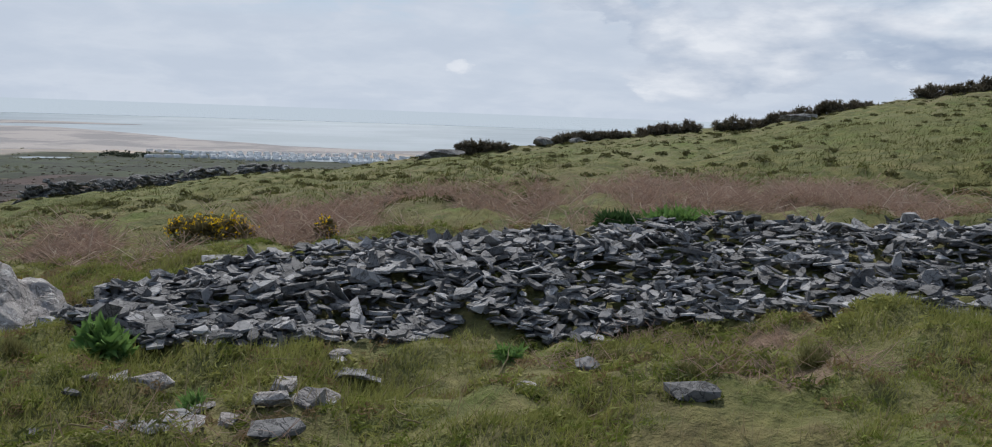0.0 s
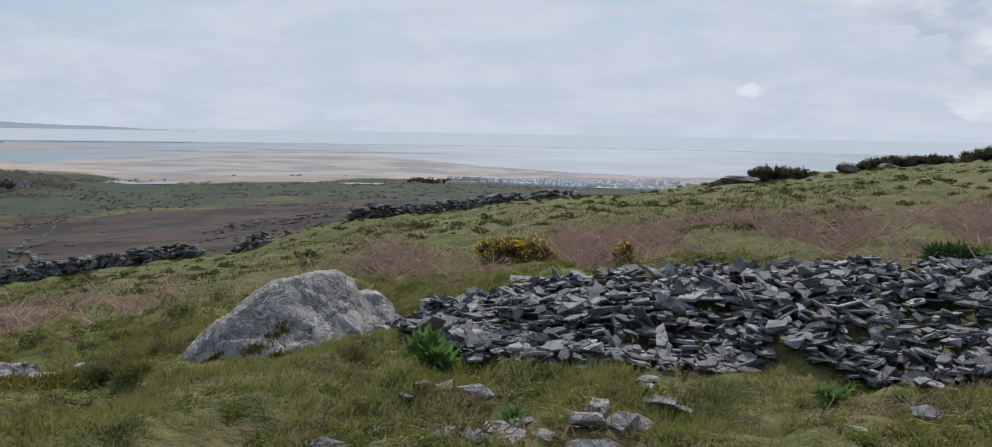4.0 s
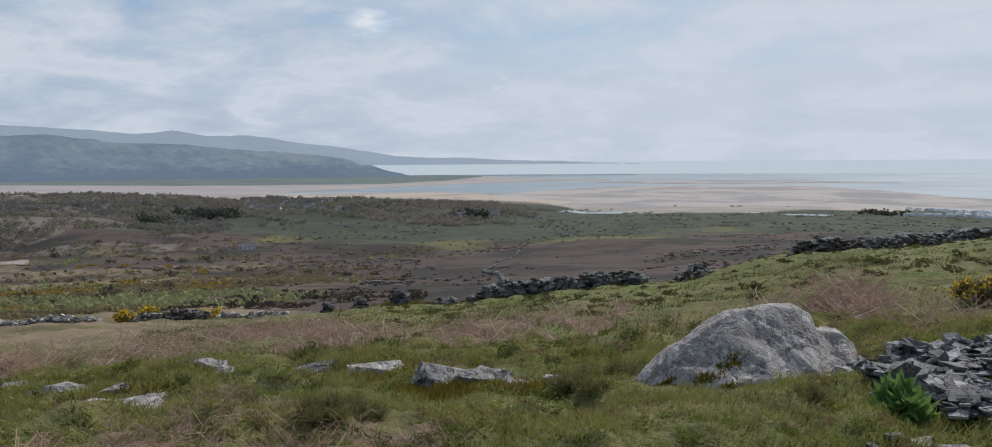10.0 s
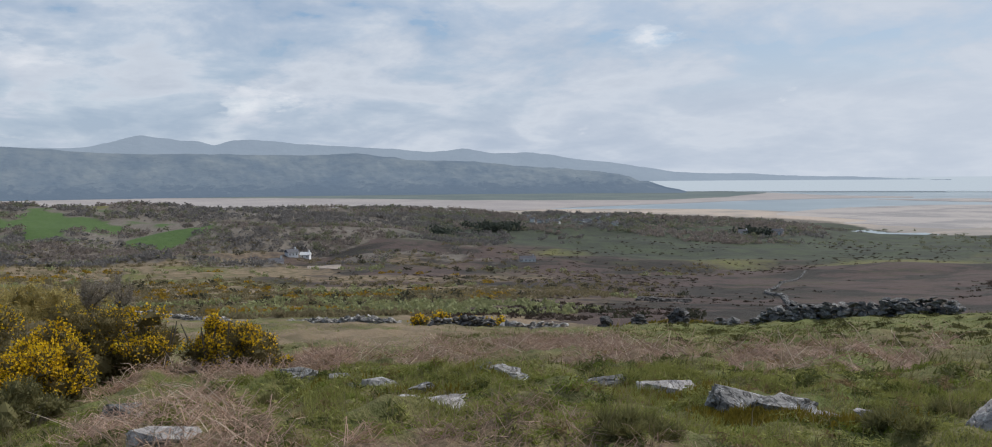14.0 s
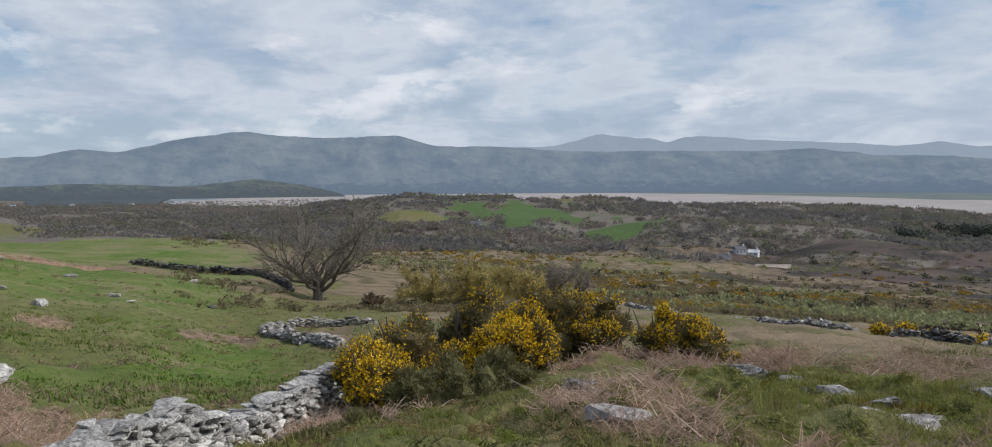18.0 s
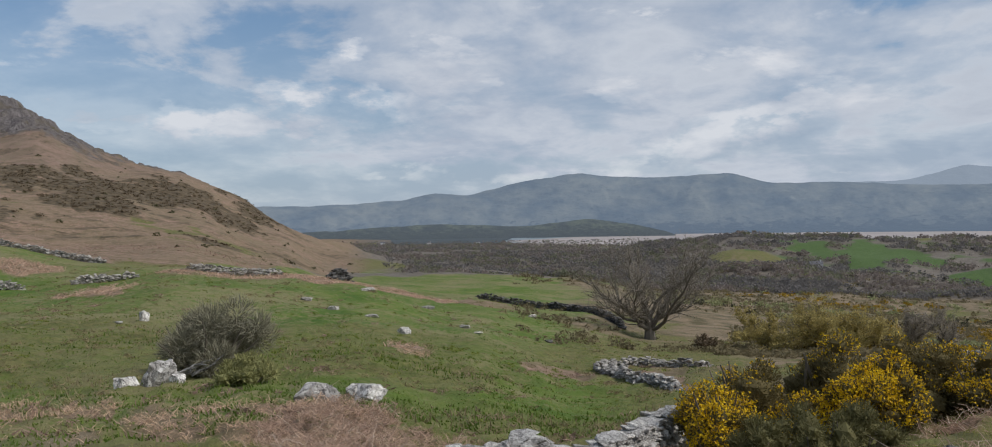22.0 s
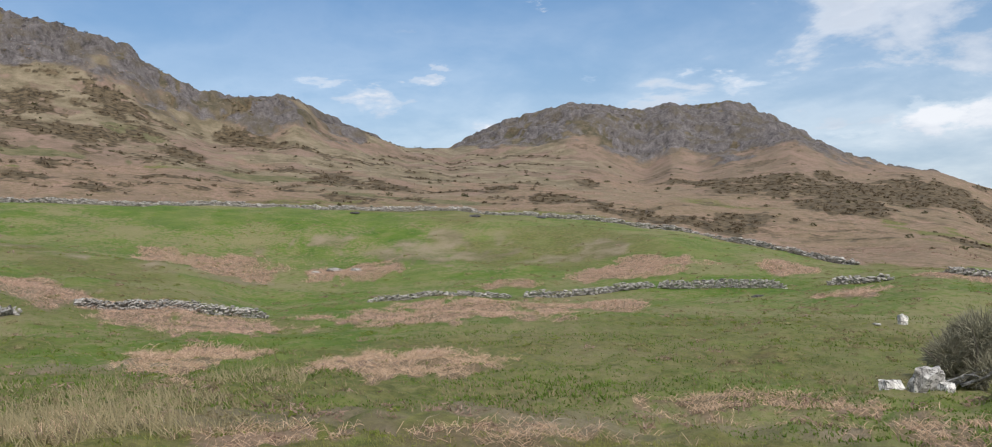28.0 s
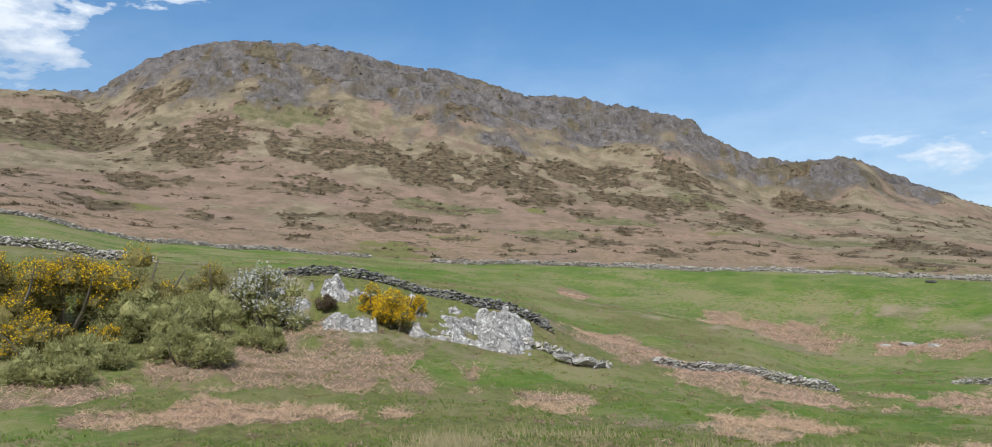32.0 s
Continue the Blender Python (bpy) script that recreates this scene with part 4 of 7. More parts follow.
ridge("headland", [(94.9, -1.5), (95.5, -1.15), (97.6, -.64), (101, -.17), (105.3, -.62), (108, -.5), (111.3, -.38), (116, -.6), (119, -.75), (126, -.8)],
      4100, 4300, NEAR_HAZY, "dark wooded headland across the estuary", 1.5, 23, "headland")


def flat_far(name, a0, a1, r0fun, r1fun, z, mat, label, category):
    a = np.arange(a0, a1 + 0.01, 0.2)
    s = np.linspace(0, 1, 9)
    A, S = np.meshgrid(a, s, indexing="ij")
    r0, r1 = r0fun(A), r1fun(A)
    Rr = r0 + (r1 - r0) * S
    bm = bmesh.new()
    vs = [[bm.verts.new(heading(A[i, j], Rr[i, j], z)) for j in range(len(s))] for i in range(len(a))]
    for i in range(len(a) - 1):
        for j in range(len(s) - 1):
            bm.faces.new((vs[i][j], vs[i][j + 1], vs[i + 1][j + 1], vs[i + 1][j]))
    me = bpy.data.meshes.new(name)
    bm.normal_update()
    bm.to_mesh(me)
    bm.free()
    me.materials.append(mat)
    return tagged(new(name, me), label, category, kind="structure")


def at_rise(el, z):
    return (z - 1.6) / math.tan(radians(el))


def shore(*pts):
    """Range of a shoreline by heading, from (heading, angle below level) points."""
    return lambda A: np.interp(A, [p[0] for p in pts], [at_rise(-p[1], SEA_Z + 0.6) for p in pts]) * (1 + 0.012 * fbm(A, A * 0, 2.5, 4, 5))


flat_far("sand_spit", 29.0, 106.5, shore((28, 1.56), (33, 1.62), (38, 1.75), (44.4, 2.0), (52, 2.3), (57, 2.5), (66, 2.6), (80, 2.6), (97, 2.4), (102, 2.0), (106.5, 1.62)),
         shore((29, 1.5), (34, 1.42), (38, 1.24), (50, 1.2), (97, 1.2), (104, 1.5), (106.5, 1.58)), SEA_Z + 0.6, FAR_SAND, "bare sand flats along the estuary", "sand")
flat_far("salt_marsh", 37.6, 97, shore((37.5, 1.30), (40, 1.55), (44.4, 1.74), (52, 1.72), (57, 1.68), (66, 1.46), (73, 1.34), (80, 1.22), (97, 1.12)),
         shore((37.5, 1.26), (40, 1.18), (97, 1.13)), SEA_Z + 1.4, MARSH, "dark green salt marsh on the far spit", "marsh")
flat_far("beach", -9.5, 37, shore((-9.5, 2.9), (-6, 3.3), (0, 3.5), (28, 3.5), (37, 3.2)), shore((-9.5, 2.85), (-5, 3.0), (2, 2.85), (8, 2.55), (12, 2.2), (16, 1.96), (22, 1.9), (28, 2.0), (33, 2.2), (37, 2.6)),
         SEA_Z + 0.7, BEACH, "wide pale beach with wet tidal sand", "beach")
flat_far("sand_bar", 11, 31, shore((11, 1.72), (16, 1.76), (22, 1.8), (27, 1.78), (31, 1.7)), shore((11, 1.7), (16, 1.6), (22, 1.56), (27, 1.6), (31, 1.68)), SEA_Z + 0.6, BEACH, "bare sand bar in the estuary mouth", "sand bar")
flat_far("wooded_plain", 106.2, 130, lambda A: np.interp(A, [106.2, 108, 112, 130], [3900, 2600, 1500, 1400]), lambda A: A * 0 + 4290, SEA_Z + 2.0, NEAR_HAZY, "low wooded plain at the head of the estuary", "plain")

# ---- builders ----


def as_mesh(name, bm, mat, smooth=False):
    me = bpy.data.meshes.new(name)
    bm.normal_update()
    bm.to_mesh(me)
    bm.free()
    me.polygons.foreach_set("use_smooth", np.full(len(me.polygons), bool(smooth)))
    me.materials.append(mat)
    return me


def part(name, bm, mat, parent, label="", smooth=False):
    me = bm if isinstance(bm, bpy.types.Mesh) else as_mesh(name, bm, mat, smooth)
    ob = new(name, me)
    if parent is not None:
        ob.parent = parent
    return tagged(ob, label) if label else ob


def base(name, place, label, category, group="", kind="", turn=0.0):
    ob = new(name)
    ob.empty_display_size = 0.2
    ob.location = place
    ob.rotation_euler = (0, 0, turn)
    return tagged(ob, label, category, group, kind)


def mesh_np(name, co, faces, mat, smooth=False):
    """Mesh from arrays: co (n, 3), faces (m, k)."""
    me = bpy.data.meshes.new(name)
    co, faces = np.asarray(co, np.float32), np.asarray(faces, np.int32)
    me.vertices.add(len(co))
    me.vertices.foreach_set("co", co.ravel())
    me.loops.add(faces.size)
    me.loops.foreach_set("vertex_index", faces.ravel())
    me.polygons.add(len(faces))
    k = faces.shape[1]
    me.polygons.foreach_set("loop_start", np.arange(0, faces.size, k, dtype=np.int32))
    me.polygons.foreach_set("use_smooth", np.full(len(faces), bool(smooth)))
    me.update(calc_edges=True)
    me.materials.append(mat)
    return me


def rock_bm(rng, sx, sy, sz, cuts=7, sub=2, rough=0.12):
    """An angular stone: flat broken faces meeting at edges; larger ones get a worn, pitted surface."""
    bm = bmesh.new()
    for _ in range(9 + cuts):
        p = Vector((rng.uniform(-1, 1), rng.uniform(-1, 1), rng.uniform(-0.7, 1)))
        k = max(abs(p.x), abs(p.y), abs(p.z)) * 0.55 + p.length * 0.45
        p *= rng.uniform(0.85, 1.0) / max(k, 1e-3)
        bm.verts.new((p.x, p.y, max(p.z, -0.6)))
    hull = bmesh.ops.convex_hull(bm, input=bm.verts)
    bmesh.ops.delete(bm, geom=[v for v in bm.verts if not v.link_faces], context="VERTS")
    if sub >= 3:
        bmesh.ops.subdivide_edges(bm, edges=bm.edges[:], cuts=4, use_grid_fill=True)
        bmesh.ops.triangulate(bm, faces=bm.faces[:])
        off = Vector((rng.uniform(0, 50), rng.uniform(0, 50), rng.uniform(0, 50)))
        for v in bm.verts:
            p = v.co
            v.co = p * (1 + rough * noise.noise(p * 2.3 + off) + rough * 0.8 * noise.noise(Vector((p.x * 3, p.y * 3, p.z * 9)) + off) + rough * 0.5 * noise.noise(p * 8 + off))
    bmesh.ops.scale(bm, vec=(sx, sy, sz), verts=bm.verts)
    return bm


def slab_bm(rng, lx, ly, th):
    """A split slate: thin uneven shard with pointed corners and ragged, sloping edges."""
    bm = bmesh.new()
    n = rng.randint(4, 7)
    ph = rng.uniform(0, 6.28)
    low, high = [], []
    tip = rng.uniform(-0.4, 0.4)
    for k in range(n):
        a = ph + 6.283 * (k + rng.uniform(-0.38, 0.38)) / n
        q = rng.uniform(0.62, 1.15)
        x, y = math.cos(a) * lx * 0.5 * q, math.sin(a) * ly * 0.5 * q
        wedge = 1 + tip * x / lx
        low.append(bm.verts.new((x, y, -th * 0.5 * wedge)))
        i = rng.uniform(0.90, 1.02)
        high.append(bm.verts.new((x * i, y * i, th * (0.5 + rng.uniform(-0.3, 0.3)) * wedge)))
    bm.faces.new(high)
    bm.faces.new(low[::-1])
    for k in range(n):
        bm.faces.new((low[k], low[(k + 1) % n], high[(k + 1) % n], high[k]))
    bmesh.ops.triangulate(bm, faces=[f for f in bm.faces if len(f.verts) > 4])
    return bm


def joined(name, pieces, mat, smooth=False):
    """One mesh out of many placed copies: pieces are (mesh, matrix)."""
    cos, fcs, n = [], [], 0
    cache = {}
    for me, m in pieces:
        if me.name not in cache:
            me.calc_loop_triangles()
            c = np.empty(len(me.vertices) * 3, np.float32)
            me.vertices.foreach_get("co", c)
            f = np.empty(len(me.loop_triangles) * 3, np.int32)
            me.loop_triangles.foreach_get("vertices", f)
            cache[me.name] = (c.reshape(-1, 3), f.reshape(-1, 3))
        c, f = cache[me.name]
        M = np.array(m)
        cos.append(c @ M[:3, :3].T + M[:3, 3])
        fcs.append(f + n)
        n += len(c)
    return mesh_np(name, np.concatenate(cos), np.concatenate(fcs), mat, smooth)


def blades(name, roots, tips, width, mat, rng, bend=None):
    """Thin blades or stalks from root to tip; with bend (n, 3) each has a knee."""
    roots, tips = np.asarray(roots, float), np.asarray(tips, float)
    n = len(roots)
    d = tips - roots
    side = np.cross(d, rng.normal(size=(n, 3)))
    side /= np.linalg.norm(side, axis=1)[:, None] + 1e-9
    w = (np.asarray(width) * np.ones(n))[:, None] * 0.5
    if bend is None:
        co = np.stack([roots - side * w, roots + side * w, tips], 1).reshape(-1, 3)
        f = np.arange(n * 3).reshape(-1, 3)
    else:
        mid = roots + d * 0.55 + bend
        co = np.stack([roots - side * w, roots + side * w, mid - side * w * 0.8, mid + side * w * 0.8, tips], 1).reshape(-1, 3)
        i = np.arange(n)[:, None] * 5
        f = np.concatenate([i + [0, 1, 3], i + [0, 3, 2], i + [2, 3, 4]])
    return mesh_np(name, co, f, mat)


def scatter(rng, n, az0, az1, r0, r1, even=True):
    """Random headings and ranges, even over the ground."""
    a = rng.uniform(az0, az1, n)
    r = np.sqrt(rng.uniform(r0 * r0, r1 * r1, n)) if even else np.exp(rng.uniform(math.log(r0), math.log(r1), n))
    return a, r


def place_xyz(a, r, dz=0.0):
    return np.stack([-np.sin(np.radians(a)) * r, np.cos(np.radians(a)) * r, height(a, r) + dz], 1)


def lumps(name, pos, size, flat, mat, rng, sub=1, rough=0.35):
    """Many uneven clumps in one mesh: pos (n, 3), size (n,) or (n, 3)."""
    shapes = []
    for k in range(8):
        bm = bmesh.new()
        bmesh.ops.create_icosphere(bm, subdivisions=sub, radius=1.0)
        c = np.array([v.co[:] for v in bm.verts])
        bm.faces.ensure_lookup_table()
        f = np.array([[v.index for v in q.verts] for q in bm.faces])
        bm.free()
        c = c * (1 + rough * rng.normal(size=(len(c), 1)))
        c[:, 2] = np.maximum(c[:, 2], -0.3)
        shapes.append((c, f))
    pos = np.asarray(pos)
    size = np.asarray(size, float)
    if size.ndim == 1:
        size = np.stack([size, size, size * flat], 1)
    cos, fcs, n = [], [], 0
    pick = rng.integers(0, 8, len(pos))
    turn = rng.uniform(0, 6.28, len(pos))
    for k in range(8):
        i = np.nonzero(pick == k)[0]
        if not len(i):
            continue
        c, f = shapes[k]
        ct, st = np.cos(turn[i])[:, None], np.sin(turn[i])[:, None]
        x = (c[None, :, 0] * ct - c[None, :, 1] * st) * size[i, 0:1]
        y = (c[None, :, 0] * st + c[None, :, 1] * ct) * size[i, 1:2]
        z = c[None, :, 2] * size[i, 2:3]
        cos.append((np.stack([x, y, z], -1) + pos[i][:, None, :]).reshape(-1, 3))
        fcs.append((f[None] + (np.arange(len(i)) * len(c))[:, None, None]).reshape(-1, 3) + n)
        n += len(i) * len(c)
    return mesh_np(name, np.concatenate(cos), np.concatenate(fcs), mat)


def tufts(name, pos, size, flat, mat, rng, per=14, leaf=0.5, wide=0.75):
    """Many twiggy or leafy crowns in one mesh, each a loose cluster of blades."""
    pos = np.repeat(np.asarray(pos), per, 0)
    s = np.repeat(np.asarray(size), per)[:, None]
    u = rng.normal(size=pos.shape)
    u /= np.linalg.norm(u, axis=1)[:, None]
    u *= rng.uniform(0.35, 1.0, len(u))[:, None]
    u[:, 2] = np.abs(u[:, 2]) * flat
    d = rng.normal(size=pos.shape)
    d[:, 2] = np.abs(d[:, 2])
    d /= np.linalg.norm(d, axis=1)[:, None]
    a = pos + (u - d * leaf * 0.5) * s
    return blades(name, a, a + d * s * leaf, s[:, 0] * leaf * wide, mat, rng)


def stuff(name, me, label, category):
    return tagged(new(name, me), label, category, kind="stuff")


def tube(bm, pts, radii, sides=6):
    """A tapered limb through points."""
    rings = []
    for k, p in enumerate(pts):
        d = (pts[min(k + 1, len(pts) - 1)] - pts[max(k - 1, 0)]).normalized()
        a = d.orthogonal().normalized()
        b = d.cross(a)
        rings.append([bm.verts.new(p + (a * math.cos(6.283 * j / sides) + b * math.sin(6.283 * j / sides)) * radii[k]) for j in range(sides)])
    for u, v in zip(rings, rings[1:]):
        for j in range(sides):
            bm.faces.new((u[j], u[(j + 1) % sides], v[(j + 1) % sides], v[j]))
    bm.faces.new(rings[-1])
    return bm


def limb_points(rng, start, direction, length, steps, wander, lift):
    pts, d, p = [start.copy()], direction.normalized(), start.copy()
    for _ in range(steps):
        d = (d + Vector((rng.gauss(0, wander), rng.gauss(0, wander), rng.gauss(0, wander) + lift))).normalized()
        p = p + d * (length / steps)
        pts.append(p.copy())
    return pts


def bush(name, place, w, dp, h, label, category, green, flower=None, flower_share=0.3, leaves=2600, leaf=0.05, seed=1, lean=0.0, group="", stems=5, turn=0.0, slim=0.5, dense=True):
    """A shrub: stems, a crown of small leaves in lumps with gaps, flowers on its outer side."""
    rng = np.random.default_rng(seed)
    pr = random.Random(seed)
    root = base(name, place, label, category, group, turn=turn)
    for _ in range(stems):
        a = pr.uniform(0, 6.28)
        bm = bmesh.new()
        pts = limb_points(pr, Vector((math.cos(a) * w * 0.08, math.sin(a) * dp * 0.08, -0.1)), Vector((math.cos(a) * w, math.sin(a) * dp, h * 1.6)), h * 0.8, 3, 0.15, 0.1)
        tube(bm, pts, [h * 0.03, h * 0.024, h * 0.016, h * 0.006], 5)
        part("stem", bm, BARK, root)
    k = max(12, int(15 * w / max(h, 0.2)))
    a, q = rng.uniform(0, 6.283, k), np.sqrt(rng.uniform(0, 1, k))
    cx, cy = np.cos(a) * q * w * 0.38, np.sin(a) * q * dp * 0.38
    cz = h * (0.10 + 0.68 * rng.uniform(0.05, 1, k) * (1 - 0.5 * q ** 2))
    rad = min(h, 0.5 * (w + dp)) * rng.uniform(0.14, 0.27, k)
    i = rng.integers(0, k, leaves)
    u = rng.normal(size=(leaves, 3))
    u /= np.linalg.norm(u, axis=1)[:, None]
    shell = rng.uniform(0.45, 1.0, leaves) + 0.22 * vnoise(u[:, 0] * 3 + i, u[:, 1] * 3 + u[:, 2] * 2)
    p = np.stack([cx[i], cy[i], cz[i]], 1) + u * (rad[i] * shell)[:, None]
    p[:, 2] = np.maximum(p[:, 2], 0.02)
    p[:, 0] += lean * p[:, 2]
    d = u * 0.8 + rng.normal(size=(leaves, 3)) * 0.4
    d[:, 2] += 0.45
    d /= np.linalg.norm(d, axis=1)[:, None]
    leafage = part("foliage", blades("foliage", p, p + d * (leaf * rng.uniform(0.8, 2.0, leaves))[:, None], leaf * slim, green, rng), None, root)
    leafage["kind"] = "stuff"
    if dense:
        core = np.stack([cx + lean * cz, cy, cz], 1)
        part("inner_growth", lumps("inner_growth", core, rad * 0.62, 1.0, green, rng, 1, 0.2), None, root)["kind"] = "stuff"
    if flower is not None:
        laden = np.clip(rng.uniform(-0.35, 0.8, k) + 1.3 * flower_share + 0.5 * (cz / h - 0.5), 0, 1)
        m = (u[:, 2] > -0.25) & (shell > 0.62) & (rng.uniform(0, 1, leaves) < (0.06 + 0.7 * laden[i]) * flower_share ** 0.35) & (laden[i] + 0.5 * u[:, 2] > 0.62)
        q = np.repeat(p[m] + u[m] * leaf * 0.7, 4 if flower_share > 0.9 else 3, 0)
        q = q + rng.normal(size=q.shape) * leaf * 0.7
        e = rng.normal(size=q.shape)
        e /= np.linalg.norm(e, axis=1)[:, None]
        part("blossom", blades("blossom", q, q + e * leaf * 0.8, leaf * 0.8, flower, rng), None, root, "yellow flowers" if flower is GORSE_YELLOW else "white blossom")["kind"] = "stuff"
    return root


def stone_wall(name, path, h, width, size, mat, label, seed, split=False, tumble=0.15, kind="", coping=False):
    """A dry stone wall along (heading, range) points: rough courses of stones and a coping."""
    rng = random.Random(seed)
    pts = [Vector(heading(a, r)) for a, r in path]
    seg = [(p, q, (q - p).length) for p, q in zip(pts, pts[1:])]
    total = sum(s[2] for s in seg)
    root = base(name, on_ground(*path[len(path) // 2]), label, "wall", kind=kind)
    origin = root.location.copy()
    kinds = []
    for k in range(9):
        kinds.append(as_mesh("stone", rock_bm(rng, rng.uniform(0.48, 0.68), rng.uniform(0.4, 0.6), rng.uniform(0.17, 0.30), 5, 1, 0.1), mat))
    pieces = []

    def spot(s):
        for p, q, L in seg:
            if s <= L:
                return p.lerp(q, s / L), (q - p).normalized()
            s -= L
        return pts[-1], (pts[-1] - pts[-2]).normalized()

    courses = max(2, int(round(h / (size * 0.36))))
    for c in range(courses):
        s = rng.uniform(0, size)
        while s < total:
            p, d = spot(s)
            n = Vector((-d.y, d.x, 0))
            top = h * (0.86 + 0.3 * noise.noise(Vector((s * 0.35, seed, 0)))) * min(1.0, 0.35 + min(s, total - s) / (h * 1.5 + 0.01))
            zz = c * size * 0.36
            if zz < top:
                last = zz + size * 0.36 >= top
                for side in ((0,) if last and width < size * 1.6 else (-1, 1)):
                    k = rng.uniform(0.75, 1.3) * size
                    o = p + n * (side * (width * 0.5 * (1 - 0.25 * zz / h) - size * 0.25)) + Vector((rng.gauss(0, tumble * size * 0.4), rng.gauss(0, tumble * size * 0.4), 0))
                    o.z = zz + size * 0.14
                    m = Euler((rng.gauss(0, tumble), rng.gauss(0, tumble), math.atan2(d.y, d.x) + rng.gauss(0, 0.25))).to_matrix().to_4x4() @ Matrix.Diagonal((k, k * rng.uniform(0.8, 1.2), k, 1))
                    pieces.append((rng.choice(kinds), m, o))
            s += size * rng.uniform(0.75, 1.15)
    if coping:
        caps = [as_mesh("stone", rock_bm(rng, rng.uniform(0.7, 1.0), rng.uniform(0.55, 0.75), 0.16, 4, 1, 0.05), mat) for _ in range(5)]
        s = size * 0.5
        while s < total - size * 0.5:
            p, d = spot(s)
            k = rng.uniform(0.8, 1.35) * size
            top = h * (0.86 + 0.3 * noise.noise(Vector((s * 0.35, seed, 0)))) * min(1.0, 0.35 + min(s, total - s) / (h * 1.5 + 0.01))
            o = p + Vector((rng.gauss(0, size * 0.15), rng.gauss(0, size * 0.15), top + size * 0.1))
            m = Euler((rng.gauss(0, 0.1), rng.gauss(0, 0.1), math.atan2(d.y, d.x) + rng.gauss(0, 0.3))).to_matrix().to_4x4() @ Matrix.Diagonal((k, k * rng.uniform(1.2, 1.7), k, 1))
            pieces.append((rng.choice(caps), m, o))
            s += size * rng.uniform(0.7, 1.3)
        pieces.reverse()
    az, rr = polar(np.array([q[2].x for q in pieces]), np.array([q[2].y for q in pieces]))
    pieces = [(me, Matrix.Translation(o + Vector((0, 0, float(h0))) - origin) @ m) for (me, m, o), h0 in zip(pieces, height(az, rr))]
    keep = pieces[:300] if split else []
    for me, m in keep:
        ob = new("stone", me)
        ob.parent = root
        ob.matrix_basis = m
    rest = pieces[len(keep):]
    if rest:
        tagged(part("stones", joined("stones", rest, mat), None, root), kind="stuff")
    return root


def rock(name, az, r, sx, sy, sz, mat, label, seed, turn=0.0, sink=0.25, cuts=7, sub=3, category="rock", group="", tilt=0.0):
    bm = rock_bm(random.Random(seed), sx, sy, sz, cuts, sub)
    ob = new(name, as_mesh(name, bm, mat))
    ob.location = on_ground(az, r, sz * (0.55 - sink))
    ob.rotation_euler = (tilt, 0, radians(az) + turn)
    return tagged(ob, label, category, group)

# ---- heap of split slate ----
rng = np.random.default_rng(11)
pr = random.Random(11)


def heap_front(az):
    return np.interp(az, [-60, -42, -32, -27, -23.5, -20.5, -17, -11.5, -8, 0, 5, 12, 14], [6.9, 6.6, 6.7, 6.75, 6.5, 6.0, 6.2, 6.2, 5.65, 5.55, 5.6, 5.75, 6.2])


def heap_back(az):
    return np.interp(az, [-60, -42, -28, -12, -2, 5, 12, 14], [10.6, 10.2, 10.0, 8.9, 8.7, 8.1, 7.0, 6.3])


def heap_rise(az, r):
    s = (r - heap_front(az)) / (heap_back(az) - heap_front(az))
    return 0.06 * np.clip(np.sin(np.pi * np.clip(s * 0.8 + 0.08, 0, 1)), 0, 1) * soft(14.5 - az, 0, 4) * (0.75 + 0.5 * fbm(az * 0.12, r, 1.5, 3, 5))


heap = base("slate_heap", on_ground(-14, 7.5), "heap of dark grey split slates lying on rough grass", "stone heap")
slates = [as_mesh("slate", slab_bm(pr, pr.uniform(0.17, 0.42), pr.uniform(0.10, 0.23), pr.uniform(0.008, 0.03)), SLATE) for _ in range(26)]
blocks = [as_mesh("slate", rock_bm(pr, pr.uniform(0.09, 0.16), pr.uniform(0.06, 0.11), pr.uniform(0.03, 0.065), 4, 1, 0.08), SLATE) for _ in range(6)]
laid = []
for layer, count in ((0.0, 1500), (0.5, 1500), (1.0, 3600)):
    a = rng.uniform(-58, 14, count)
    s = rng.uniform(0, 1, count)
    f, b = heap_front(a), heap_back(a)
    r = np.sqrt(f * f + (b * b - f * f) * s)
    up = heap_rise(a, r) * layer
    x = place_xyz(a, r)
    for k in range(count):
        tilt = 0.2 if pr.random() < 0.8 else 0.6
        k2 = pr.uniform(0.35, 1.0) * (1.5 if pr.random() < 0.06 else 1)
        m = (Matrix.Translation(Vector(x[k]) + Vector((0, 0, up[k] + 0.045 * layer + 0.03 * pr.random())))
             @ Euler((pr.gauss(0.12, tilt * 0.8), pr.gauss(0, tilt), pr.uniform(0, 6.28))).to_matrix().to_4x4() @ Matrix.Diagonal((k2, k2, k2, 1)))
        laid.append((a[k], r[k], layer, pr.choice(blocks) if pr.random() < 0.07 else pr.choice(slates), m))
inv = Matrix.Translation(heap.location).inverted()
single = [q for q in laid if q[2] == 1.0 and -22 < q[0] and q[1] < heap_front(q[0]) + 1.9][:300]
taken = {id(q) for q in single}
for q in single:
    ob = new("slate", q[3])
    ob.parent = heap
    ob.matrix_basis = inv @ q[4]
tagged(part("slates", joined("slates", [(q[3], inv @ q[4]) for q in laid if id(q) not in taken], SLATE), None, heap), kind="stuff")

